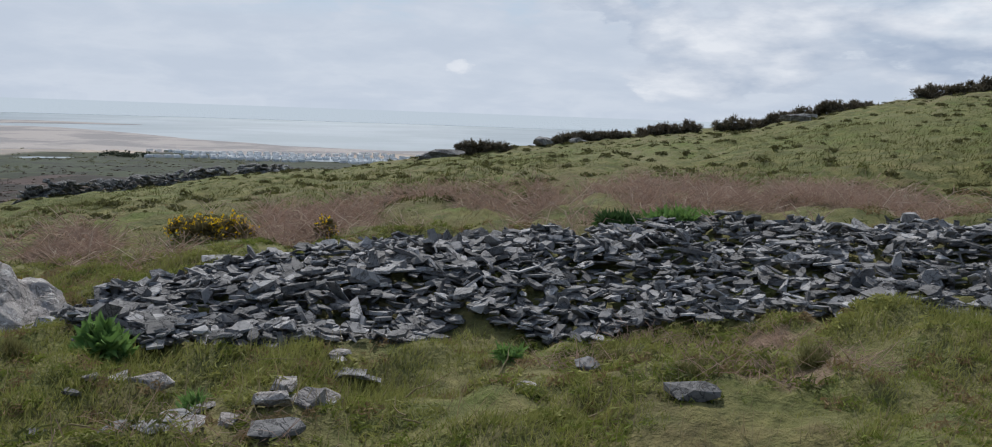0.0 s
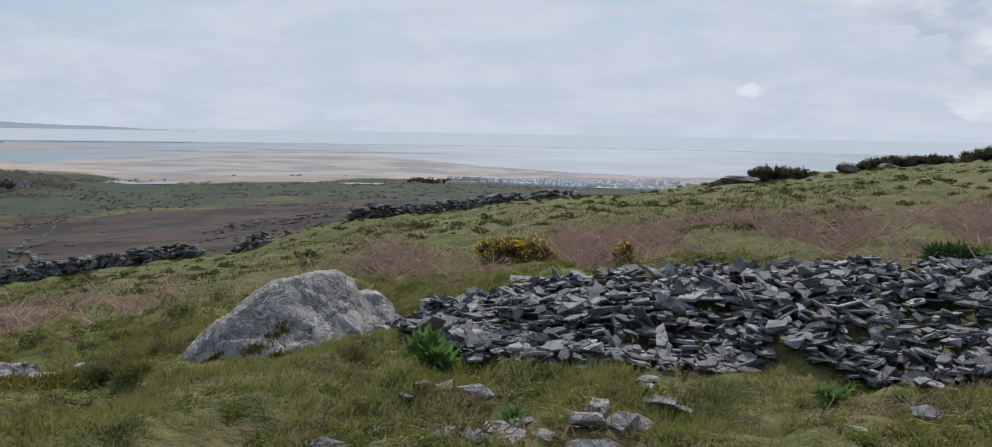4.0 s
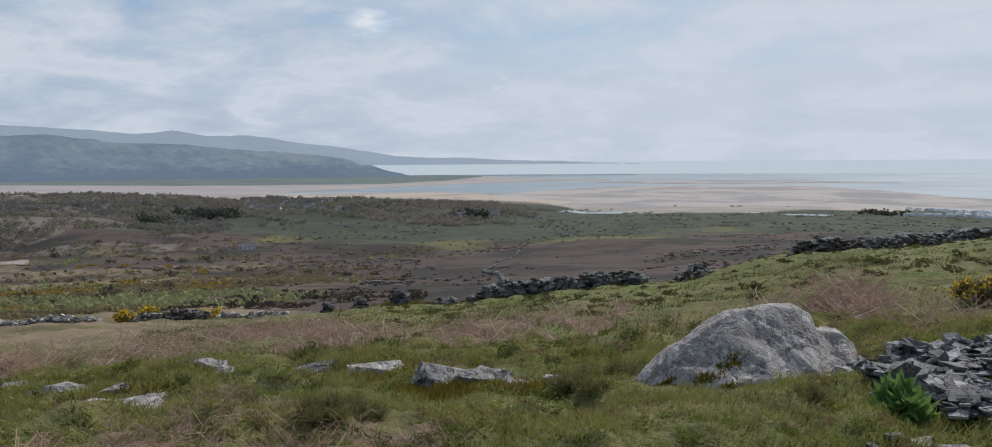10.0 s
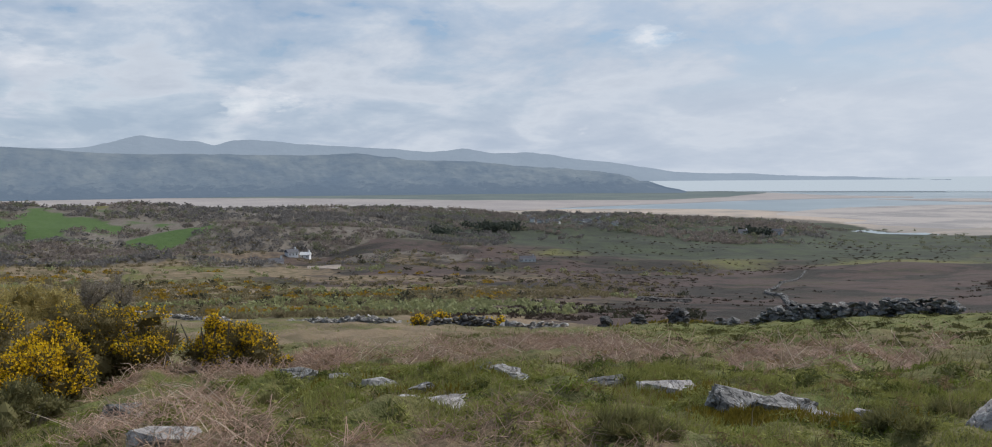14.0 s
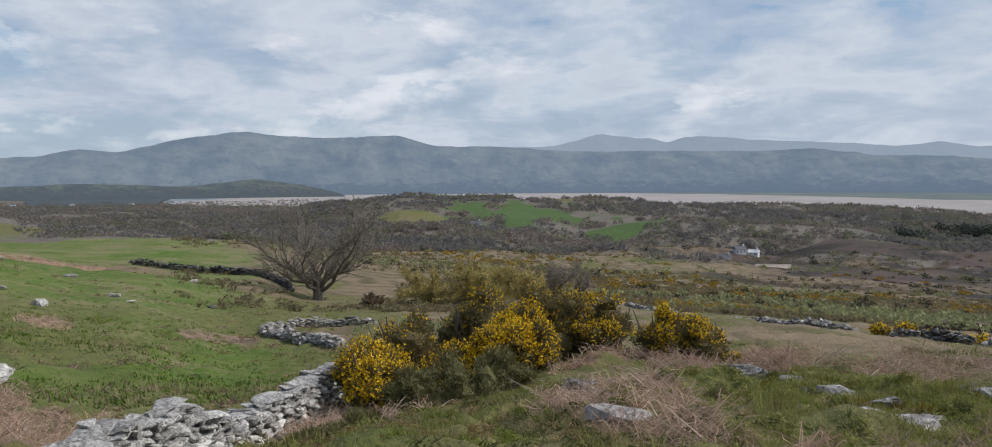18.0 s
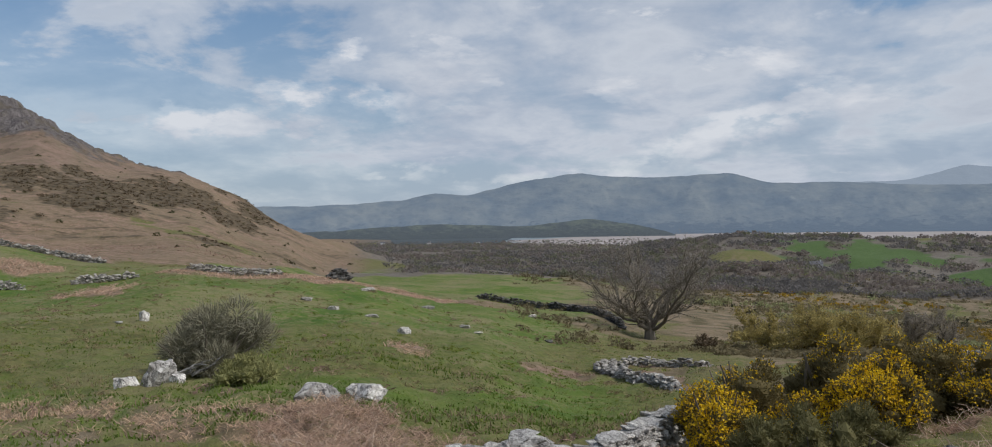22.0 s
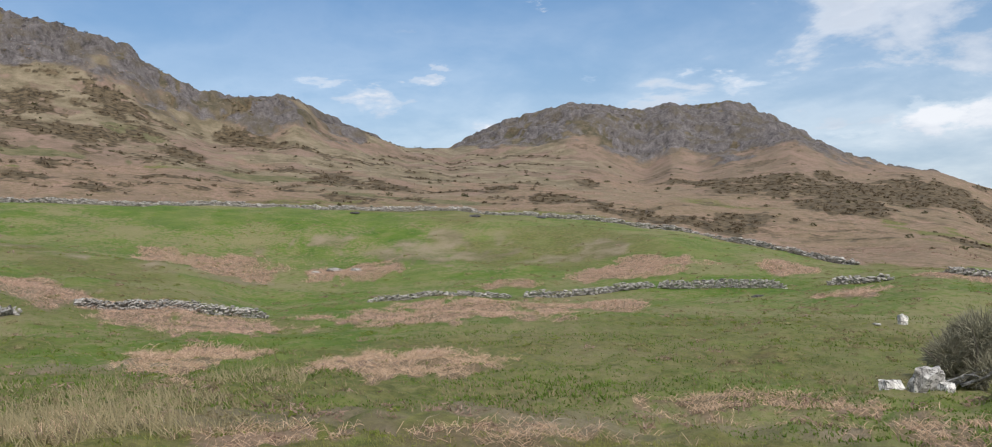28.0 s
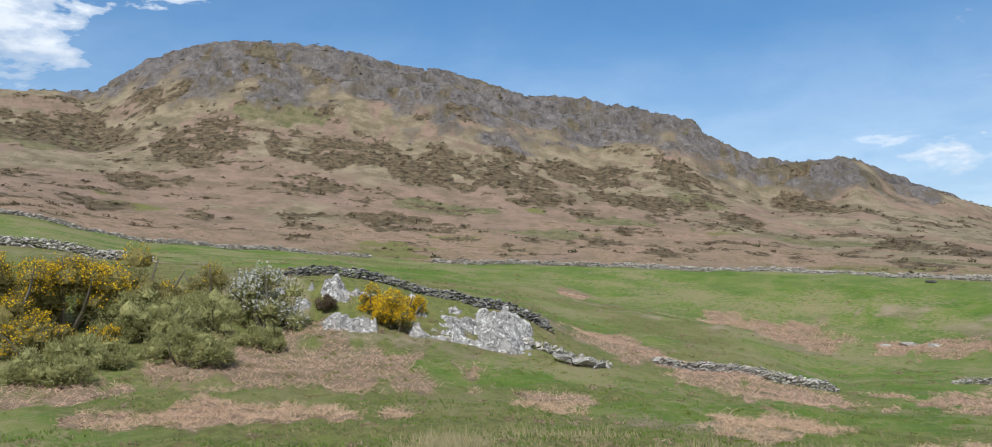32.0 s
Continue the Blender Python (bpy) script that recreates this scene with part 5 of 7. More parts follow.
# larger slates and stones lying round the heap
for k, (a, r, w, d, t, tz, tl) in enumerate([(5.2, 8.4, .34, .2, .05, .4, .1), (11.5, 5.9, .36, .12, .26, .3, .6), (-13, 9.4, .3, .2, .12, 0, .1), (-32, 9.9, .34, .2, .2, .4, .5),
                                             (-39.5, 10.2, .26, .16, .16, .4, .3), (-28.7, 4.45, .36, .16, .07, .2, .15), (-21.2, 5.4, .26, .16, .05, .1, .2)]):
    ob = new("slate_block", as_mesh("slate_block", rock_bm(random.Random(70 + k), w * .5, d * .55, t * .7, 4, 2, 0.06), PALE_STONE if k == 2 else SLATE))
    ob.location = on_ground(a, r, t * 0.25)
    ob.rotation_euler = (tl, 0, radians(a) + tz)
    tagged(ob, "weathered whitish stone beside the slate heap" if k == 2 else "large dark slate block lying in the grass", "stone")

# loose stones in the turf
STONE_SPOTS = [(8.45, 5.0, .15, .11, 1), (10.4, 5.1, .1, .06, 1), (13.1, 4.9, .07, .05, 0), (12, 5.0, .06, .04, 1), (6.3, 4.45, .17, .1, 0), (4.8, 4.5, .09, .06, 1),
               (-.3, 4.75, .13, .08, 1), (.3, 4.35, .13, .14, 1), (-2.2, 4.45, .12, .14, 1), (-3.1, 4.7, .14, .08, 1), (.4, 4.12, .22, .1, 0), (-1.4, 4.6, .15, .05, 0), (-4.2, 5.2, .17, .06, 0), (-3.7, 5.4, .12, .05, 1)]
STONE_SPOTS += [(-5.5, 5.2, .14, .07, 0),
               (15.5, 4.35, .12, .07, 0), (18.5, 4.3, .16, .09, 0), (10.8, 4.25, .2, .06, 0), (3.1, 4.3, .11, .05, 1), (14.2, 6.2, .19, .12, 0), (12.8, 5.75, .08, .05, 0),
               (-3.5, 5.35, .1, .05, 1), (-17, 4.8, .09, .05, 1), (19.5, 4.1, .1, .06, 1), (7.4, 4.2, .2, .07, 0), (5.6, 4.15, .12, .05, 1)]
for k, (a, r, w, h, pale) in enumerate(STONE_SPOTS):
    rock("stone", a, r, w * .95, w * .65, h * .55, BOULDER if pale else SLATE, "pale lichened stone half sunk in turf" if pale else "dark slate stone half sunk in turf", 100 + k, turn=k * 1.3, sink=0.3, cuts=5, sub=2, category="stone", group="loose stones in the turf")

# ---- the big boulder ----


def boulder_top(u, v):
    """Surface of the boulder: u along it, v across it."""
    top = float(np.interp(u, [0, .04, .11, .18, .32, .45, .62, .72, .77, .80, .84, .92, .98, 1], [.05, .22, .34, .45, .62, .73, .77, .77, .72, .62, .585, .58, .48, .05]))
    wide = float(np.interp(u, [0, .1, .35, .7, .9, 1], [.10, .42, .62, .58, .46, .30]))
    fall = min(1.0, (1 - abs(v)) / 0.16) ** 0.7
    z = top * fall * (1 - 0.72 * max(0, -v - 0.08) - 0.55 * max(0, v - 0.2))
    p = Vector((u * 1.82 - 0.91, v * wide, z * 1.07))
    q = p * 3.1
    p.z += (0.02 * noise.noise(q) + 0.009 * noise.noise(q * 3.1) + 0.010 * noise.noise(q * 8) + 0.009 * noise.noise(q * 17) + 0.028 * noise.cell(Vector((q.x * .6 + q.y * .5, q.y * .8 - q.x * .3, 0)))) * min(1, fall * 3)
    p.y += 0.05 * noise.noise(q * 1.3 + Vector((9, 0, 0)))
    strata = abs(noise.noise(Vector((p.x * 2 + p.z * 4, p.y * 2, 5))))
    p.z -= 0.014 * max(0, 0.03 - strata) / 0.03 * fall + 0.12
    ledge = p.y + 0.45 * p.x + 0.42 + 0.04 * noise.noise(q * 1.7)
    p.z -= 0.05 * max(0, 1 - abs(ledge) / 0.03) * fall * (1 if u < .5 else 0)
    return p


def boulder_bm():
    bm = bmesh.new()
    nu, nv = 150, 90
    rows = [[bm.verts.new(boulder_top(i / nu, j / nv * 2 - 1)) for j in range(nv + 1)] for i in range(nu + 1)]
    for i in range(nu):
        for j in range(nv):
            bm.faces.new((rows[i][j], rows[i + 1][j], rows[i + 1][j + 1], rows[i][j + 1]))
    return bm


boulder = base("boulder", heading(20.9, 6.75, -0.27), "big pale grey lichened boulder with moss in its cracks", "boulder", turn=radians(20.9 + 20))
part("rock", boulder_bm(), BOULDER, boulder, smooth=True)
for u0, v0, w in ((.27, -.66, .022), (.37, -.56, .026), (.33, -.82, .014), (.12, -.5, .02), (.80, .1, .015)):
    p = np.array([boulder_top(min(max(u0 + rng.normal() * w, .02), .98), min(max(v0 + rng.normal() * w * 1.3, -.97), .97))[:] for _ in range(150)])
    part("moss", blades("moss", p, p + rng.normal(size=p.shape) * .012 + [0, 0, .022], .02, MOSS, rng), None, boulder, "brown-gold moss")["kind"] = "stuff"

# ---- outcrops along the bank ----
for k, (a, r, w, d, h, pale) in enumerate([(40.6, 6.95, .3, .18, .26, 1), (38.4, 6.9, .26, .2, .2, 1), (36.2, 6.9, .26, .14, .16, 0), (45.6, 7.8, .36, .2, .17, 0), (49.4, 8.1, .36, .16, .14, 1), (51.8, 8.3, .28, .15, .2, 1), (56.6, 8.3, .24, .15, .18, 1),
                                           (55.8, 8.2, .2, .14, .14, 1), (54.6, 8.3, .1, .1, .1, 1), (61.2, 7.2, .32, .2, .13, 0), (63.2, 7.1, .3, .18, .12, 0), (62.3, 7.7, .18, .1, .12, 1), (65.8, 8.2, .16, .1, .09, 1)] + [(67.5, 8.8, .14, .1, .08, 1), (70.2, 9.6, .3, .18, .16, 1),
                                           (75.2, 7.6, .05, .05, .05, 1), (80.6, 9.4, .26, .18, .16, 1), (79.5, 8.9, .12, .1, .07, 0), (59.6, 7.4, .18, .12, .08, 0), (57.7, 8.4, .12, .1, .07, 1), (33, 6.6, .2, .12, .1, 0), (72.4, 9.8, .16, .1, .1, 1), (66.8, 7.9, .06, .05, .06, 1), (71.6, 9.0, .05, .05, .05, 1)]):
    rock("outcrop", a, r, w * (1.15 if k < 3 else .92), d, h * .72, BOULDER if not pale else PALE_STONE, "low pale rock outcrop breaking through mossy turf", 200 + k, turn=.3 * math.sin(k * 2.1), sink=.36, cuts=6, group="outcrops along the bank")
slabs = [(78.5, 7.1, .52, .28, .06, .12), (64.6, 8.3, .42, .22, .07, .3)]
for k, (a, r, w, d, t, tz) in enumerate(slabs):
    ob = new("flat_slab", as_mesh("flat_slab", rock_bm(random.Random(300 + k), w * .62, d * .7, t * 1.4, 10, 3, .05), PALE_STONE if k else BOULDER))
    ob.location = on_ground(a, r, t * .55)
    ob.rotation_euler = (.14, .05, radians(a) + tz)
    tagged(ob, "flat grey rock slab lying among dead bracken", "rock")
for k, (a, r, n, w) in enumerate([(38.5, 6.7, 2600, .26), (35.6, 6.6, 2000, .24), (41.5, 6.75, 900, .15), (46, 7.6, 900, .3), (69, 8.6, 300, .3), (62, 7.6, 260, .2), (56.5, 8.2, 200, .2), (44, 44, 500, 1.2)]):
    c = on_ground(a, r)
    aa = a + rng.normal(size=n) * np.degrees(w / r)
    rr = r + rng.normal(size=n) * w * .6
    p = place_xyz(aa, rr, .0)
    stuff("moss_patch", blades("moss_patch", p, p + rng.normal(size=p.shape) * .02 + [0, 0, .05 if r < 20 else .3], .02 if r < 20 else .2, MOSS, rng), "golden-brown moss patch on the bank", "moss")

# ---- small plants near the path ----
bush("green_plant", on_ground(11.6, 5.6, -.03), .3, .26, .25, "bright green leafy plant growing beside the slate heap", "plant", LEAF, leaves=520, leaf=.07, seed=5, stems=4, slim=.9)
bush("green_plant", on_ground(-21.5, 9.7, .02), .55, .4, .17, "dark green leafy plant behind the slate heap", "plant", leafy("dark_leaf", (.02, .05, .015), (.07, .13, .04)), leaves=900, leaf=.08, seed=6)
bush("green_plant", on_ground(-25.5, 9.9, .0), 1.1, .5, .16, "low bright green plants behind the slate heap", "plant", bpy.data.materials["bright_leaf"], leaves=900, leaf=.07, seed=16, stems=3)
bush("green_plant", on_ground(-15.6, 5.5), .22, .2, .1, "small green fern-like plant at the heap's foot", "plant", LEAF, leaves=160, leaf=.05, seed=7, stems=3)
bush("green_plant", on_ground(5.6, 4.55), .2, .18, .1, "small green thistle among loose stones", "plant", LEAF, leaves=130, leaf=.055, seed=8, stems=3)
bush("gorse_bush", on_ground(6.9, 10.7), .8, .5, .3, "low gorse bush with orange-yellow flowers among dead bracken", "gorse", GORSE_GREEN, GORSE_YELLOW, .34, 1000, .05, 9, group="gorse bushes")
bush("gorse_bush", on_ground(4.6, 10.9), .7, .4, .34, "low gorse bush with orange-yellow flowers among dead bracken", "gorse", GORSE_GREEN, GORSE_YELLOW, .3, 600, .05, 10, group="gorse bushes")
bush("gorse_bush", on_ground(-1.5, 10.6), .3, .25, .4, "thin straggly gorse bush with a few flowers", "gorse", GORSE_GREEN, GORSE_YELLOW, .3, 260, .04, 12, group="gorse bushes")
for k, (a, r, w, h) in enumerate([(28.8, 7.0, .5, .22), (32, 6.3, .6, .18), (47.5, 5.4, .6, .3), (49.6, 5.2, .45, .24), (36.2, 5.3, .42, .18), (17, 5.6, .26, .13), (39.2, 5.5, .32, .12), (55, 5.9, .4, .14), (-29, 4.9, .34, .16), (-23, 5.6, .3, .18), (-36, 5.2, .34, .15), (72, 8.3, .3, .14)]):
    bush("heath_tussock", on_ground(a, r, -.05), w * .9, w * .75, h * .6, "dark green heath tussock on the bank", "tussock", leafy("tussock_green", (.085, .085, .033), (.24, .225, .09)) if k == 0 else bpy.data.materials["tussock_green"], leaves=1500, leaf=.055, seed=30 + k, stems=2, group="heath tussocks", slim=.16)

# ---- gorse thicket by the wall ----
for k, (a, r, w, d, h, fl, n) in enumerate([(94.3, 12.0, 1.3, 1.1, 1.2, .55, 5200), (93.6, 11.2, 1.0, .9, .8, .5, 3400), (91.4, 13.2, 1.4, 1.2, 1.55, .08, 5200), (88.0, 12.6, 1.2, 1.1, .95, .6, 4400), (84.3, 12.8, 1.3, 1.1, 1.12, .6, 4600), (86.0, 12.4, .9, .8, .8, .5, 2600),
                                            (86.9, 14.6, 1.9, 1.5, 1.78, .03, 6000), (83.2, 15.0, 1.8, 1.4, 1.78, .1, 5600), (80.6, 14.6, 1.5, 1.2, 1.4, .12, 4600), (78.4, 14.4, 1.2, 1.1, 1.25, .25, 3400), (74.9, 14.0, .9, .8, 1.3, .25, 2800), (72.6, 13.4, 1.15, 1.0, .88, .2, 3000), (71.0, 13.0, .7, .7, .5, .12, 1200)]):
    bush("gorse_bush", on_ground(a, r, -.05), w, d, h, "tall gorse bush heavy with yellow flowers beside the wall" if fl > .3 else "dark green gorse bush with few yellow flowers", "gorse", GORSE_GREEN, GORSE_YELLOW, fl, n * 2, .042, 40 + k, group="gorse bushes")
for k, (a, r, w, h) in enumerate([(88.6, 10.6, 1.5, .85), (91.6, 10.3, .9, .6), (85.6, 11.0, 1.0, .65), (95.5, 8.3, .9, .28), (98, 7.6, .8, .26)]):
    bush("green_scrub", on_ground(a, r, -.05), w, w * .9, h, "olive-green bilberry scrub in front of the gorse", "scrub", leafy("scrub_green", (.075, .074, .03), (.21, .19, .08)) if k == 0 else bpy.data.materials["scrub_green"], leaves=4600, leaf=.035, seed=60 + k, group="scrub by the wall")
stone_wall("dry_stone_wall", [(113, 6.9), (108.5, 8.1), (104, 9.6), (100, 11.3), (97, 13.0), (95, 14.4)], .58, .5, .2, PALE_LICHEN, "dry stone wall of pale lichened stones under flat slabs", 3, split=True, tumble=.1, kind="structure", coping=True)

# ---- dead bracken, long grass ----


def bracken_bed(name, n, az0, az1, r0, r1, lo, hi, seed, thick=.006, keep=0.45, lift=.25, spots=BRACKEN_SPOTS, mat=BRACKEN, over=3):
    g = np.random.default_rng(seed)
    a, r = scatter(g, n * over, az0, az1, r0, r1)
    m = (patches(a, r, spots) > keep) & ((r > 28) | (fbm(-np.sin(np.radians(a)) * r, np.cos(np.radians(a)) * r, 1.6, 4, 73, .6) > -.13 - .2 * soft(a, 105, 115)))
    a, r = a[m][:n], r[m][:n]
    p = place_xyz(a, r)
    k = len(p)
    L = g.uniform(lo, hi, k)
    th = g.uniform(0, 6.283, k)
    up = g.uniform(.1, 1.0, k) * lift
    p[:, 2] += g.uniform(0, .5, k) * lift * L
    t = p + np.stack([np.cos(th) * L, np.sin(th) * L, up * L * 2.2], 1)
    b = g.normal(size=(k, 3)) * (L * .14)[:, None] + np.stack([0 * L, 0 * L, L * .22], 1)
    return stuff(name, blades(name, p, t, thick * (1 + r / 22), mat, g, b), "tangled bed of dead pinkish-brown bracken stalks", "bracken")


STALK = leafy("bleached_stalk", (.34, .26, .19), (.62, .52, .42), 2.0)


def stalk_bed(n, az0, az1, r0, r1, seed):
    g = np.random.default_rng(seed)
    a, r = scatter(g, n * 3, az0, az1, r0, r1)
    m = (patches(a, r, BRACKEN_SPOTS) > .3) & (fbm(-np.sin(np.radians(a)) * r, np.cos(np.radians(a)) * r, 1.6, 4, 73, .6) > -.16)
    a, r = a[m][:n], r[m][:n]
    p = place_xyz(a, r, .03)
    k = len(p)
    L, th = g.uniform(.15, .5, k), g.uniform(0, 6.283, k)
    t = p + np.stack([np.cos(th) * L, np.sin(th) * L, g.uniform(.0, .75, k) * L], 1)
    b = g.normal(size=(k, 3)) * (L * .1)[:, None] + np.stack([0 * L, 0 * L, L * .12], 1)
    stuff("bracken_stalks", blades("bracken_stalks", p, t, .006 * (1 + r / 20), STALK, g, b), "bleached dead bracken stalks standing in the beds", "bracken")


stalk_bed(1500, -46, 24, 8.5, 17, 41)
stalk_bed(1400, 26, 72, 8.5, 27, 42)
stalk_bed(800, 68, 124, 5.5, 17, 43)
stalk_bed(600, 110, 218, 12, 30, 44)
bracken_bed("bracken_bed", 15000, -46, 24, 8.5, 17, .15, .5, 21)
bracken_bed("bracken_bed", 5200, -46, 80, 3.7, 6.7, .06, .26, 26, .004, .4, spots=[(-29, 6.1, 7, .05), (-20, 5.5, 4, .04), (-33, 4.9, 5, .1), (-40, 5.5, 4, .05), (7, 4.05, 8, .05), (24, 4.3, 6, .06), (48, 4.7, 9, .07), (60, 5.3, 9, .12), (73, 6.2, 6, .14), (36, 4.5, 6, .05)])
bracken_bed("bracken_bed", 11000, 26, 72, 8.5, 27, .15, .5, 22)
# bracken colour brightened here for the sun falling on this bed
bracken_bed("bracken_bed", 16000, 66, 124, 5.2, 17, .1, .32, 23, mat=leafy("sunlit_bracken", (.25, .155, .11), (.58, .42, .32), 2.0))
# front light put into the colour: brighter copies of BRACKEN, the nearer one more golden
FRONT_LIT_BRACKEN = leafy("front_lit_bracken", (.32, .195, .13), (.76, .55, .415), 2.0)
LIT_GOLDEN_BRACKEN = leafy("lit_golden_bracken", (.32, .205, .125), (.77, .57, .40), 2.0)
bracken_bed("bracken_bed", 26000, 110, 218, 11, 36, .12, .28, 24, .006, mat=LIT_GOLDEN_BRACKEN, over=5)
bracken_bed("bracken_bed", 60000, 110, 222, 30, 145, .18, .42, 25, .007, keep=.3, mat=FRONT_LIT_BRACKEN, over=9)


def grass_bed(name, n, az0, az1, r0, r1, lo, hi, mat, seed, width, avoid=True, thin=0.0, even=True):
    g = np.random.default_rng(seed)
    a, r = scatter(g, n, az0, az1, r0, r1, even)
    x, y = -np.sin(np.radians(a)) * r, np.cos(np.radians(a)) * r
    tuft = fbm(x, y, .55 if r1 < 20 else 3.0, 3, seed)
    m = tuft > thin + g.uniform(-.55, .05, n)
    if avoid:
        m &= ~((a < 13.5) & (r > heap_front(a) - .05) & (r < heap_back(a) + .1))
        m &= ~((np.abs(a - 20.9) < 6) & (np.abs(r - 6.75) < .55))
    near = np.nonzero(m & (r < 45))[0]
    gap = fbm(x[near], y[near], 1.6, 4, 73, .6) < -.1
    m[near] &= gap | (patches(a[near], r[near], BRACKEN_SPOTS) < .55 + .3 * g.uniform(-1, 1, len(near)))
    a, r, tuft = a[m], r[m], tuft[m]
    p = place_xyz(a, r, -.01)
    k = len(p)
    L = g.uniform(lo, hi, k) * (1 + 3.2 * np.clip(tuft, -.25, .5))
    d = g.normal(size=(k, 3)) * .55
    d[:, 2] = np.abs(d[:, 2]) + .7
    d[:, 0] += .25
    d /= np.linalg.norm(d, axis=1)[:, None]
    return stuff(name, blades(name, p, p + d * L[:, None], width, mat, g), "tufted hill grass, green and straw-coloured", "grass")


grass_bed("grass", 190000, -50, 70, 3.0, 9.0, .028, .065, GRASS, 31, .009)
grass_bed("grass", 80000, 70, 235, 4.2, 14, .04, .09, GRASS, 32, .008)
grass_bed("grass", 40000, -50, 235, 3.2, 12, .06, .16, DRY_GRASS, 33, .006, thin=.12)
SLOPE_GRASS = leafy("slope_grass", (.062, .072, .021), (.175, .168, .058), 1.0)
grass_bed("grass", 70000, -50, 60, 9.5, 30, .04, .09, SLOPE_GRASS, 34, .014, thin=.0)
grass_bed("grass", 70000, 60, 235, 13, 40, .025, .055, leafy("pasture_grass", (.125, .16, .034), (.33, .335, .10), 1.0), 35, .016, thin=.0)
FIELD_GRASS = leafy("field_grass", (.062, .125, .016), (.17, .225, .048), .5)
grass_bed("grass", 150000, 92, 235, 16, 150, .03, .08, FIELD_GRASS, 37, .05, thin=-.05, even=False)
grass_bed("grass", 60000, -50, 60, 13, 45, .03, .08, SLOPE_GRASS, 39, .022, thin=.02, even=False)
grass_bed("grass", 36000, 92, 235, 16, 150, .05, .12, DRY_GRASS, 38, .04, thin=.1, even=False)
grass_bed("rush_grass", 14000, 168, 200, 13, 24, .14, .32, leafy("pale_rush", (.25, .215, .115), (.46, .39, .23), 1.0), 36, .02, thin=.1)

# mossy tussocks
for k, (mat, n, lo, hi, seed) in enumerate(((GRASS, 3400, .04, .14, 3), (leafy("moss_green", (.10, .135, .022), (.22, .25, .05), 2.0), 2600, .04, .11, 4), (leafy("brown_grass", (.14, .095, .045), (.30, .215, .11), 2.0), 1700, .04, .12, 5), (leafy("dark_grass", (.05, .06, .02), (.14, .15, .045), 2.0), 800, .05, .16, 6))):
    a, r = scatter(rng, n * 2, -50, 110, 3.3, 10.5)
    m = fbm(-np.sin(np.radians(a)) * r, np.cos(np.radians(a)) * r, 1.1, 3, 240 + seed) > -.06
    m &= ~((a < 13.5) & (r > heap_front(a) - .02) & (r < heap_back(a) + .1)) & ~((np.abs(a - 20.9) < 7) & (np.abs(r - 6.75) < .5))
    a, r = a[m][:n], r[m][:n]
    stuff("tussock_turf", tufts("tussock_turf", place_xyz(a, r, -.02), rng.uniform(lo, hi, len(a)), .7, mat, rng, 52, .55, .22), "uneven mossy tussocks in the hill turf", "turf")

# clumps among the dead bracken, and straw-coloured clumps in the pasture
for mat, n, a0, a1, r0, r1, lo, hi, sd in ((bpy.data.materials["brown_grass"], 1500, -46, 72, 8.5, 18, .06, .2, 61), (bpy.data.materials["dark_grass"], 700, -46, 120, 8, 20, .06, .18, 62),
                                           (DRY_GRASS, 4200, 96, 225, 13, 140, .10, .28, 63), (DRY_GRASS, 5200, 120, 215, 55, 170, .10, .22, 66), (bpy.data.materials["moss_green"], 3500, 96, 215, 30, 170, .10, .2, 67), (BRACKEN, 1200, 96, 225, 13, 140, .10, .30, 64), (bpy.data.materials["moss_green"], 1500, 66, 225, 9, 60, .08, .2, 65)):
    a, r = scatter(rng, n, a0, a1, r0, r1, False)
    m = fbm(-np.sin(np.radians(a)) * r, np.cos(np.radians(a)) * r, 2.5 if r1 < 30 else 9.0, 4, sd, .6) > .06
    m &= ~((a < 13.5) & (r < heap_back(a) + .2))
    a, r = a[m], r[m]
    stuff("tussock", tufts("tussock", place_xyz(a, r, -.02), rng.uniform(lo, hi, len(a)) * (1 + r / 70), .45, mat, rng, 24, .5, .26), "small tussocks of dry and mossy grass", "turf")

# fallen stalks and twigs in the turf
for k in range(26):
    a, r = pr.uniform(-40, 100), pr.uniform(4.2, 7.5)
    if a < 13 and heap_front(a) - .2 < r:
        r = pr.uniform(4.2, 5.2)
    bm = bmesh.new()
    L = pr.uniform(.15, .4)
    tube(bm, limb_points(pr, Vector((0, 0, .02)), Vector((pr.gauss(0, 1), pr.gauss(0, 1), .35)), L, 4, .35, 0), [.006, .005, .004, .003, .002], 4)
    ob = new("dead_stalk", as_mesh("dead_stalk", bm, DRY_GRASS))
    ob.location = on_ground(a, r, .02)
    tagged(ob, "bleached dry bracken stalk lying in the grass", "stalk", "fallen stalks")

# ---- walls, rocks and bushes of the fields ----
W = stone_wall
W("field_wall", [(17.6, 32), (14.5, 33), (12, 34), (9.5, 35), (7.1, 36), (5.6, 37)], .55, .55, .34, WALL_MIX, "dark dry stone wall with pale tops along the moor", 5, split=True, tumble=.22, kind="structure")
W("field_wall", [(5.2, 37.2), (3.4, 38), (1.5, 38.5)], .5, .5, .34, WALL_MIX, "low broken stretch of dark dry stone wall", 6, tumble=.3, kind="structure")
W("field_wall", [(24.6, 32), (23.4, 32), (22.2, 32)], .45, .7, .32, WALL_MIX, "tumbled heap of wall stones at a gap", 7, tumble=.35, kind="structure")
W("field_wall", [(26.6, 32.4), (28, 32.6), (30.2, 33), (32.2, 33.6), (34.5, 34.4), (36.5, 35.4), (38.6, 37)], .64, .6, .34, WALL_MIX, "dark dry stone wall standing along the moor edge", 8, split=True, tumble=.22, kind="structure")
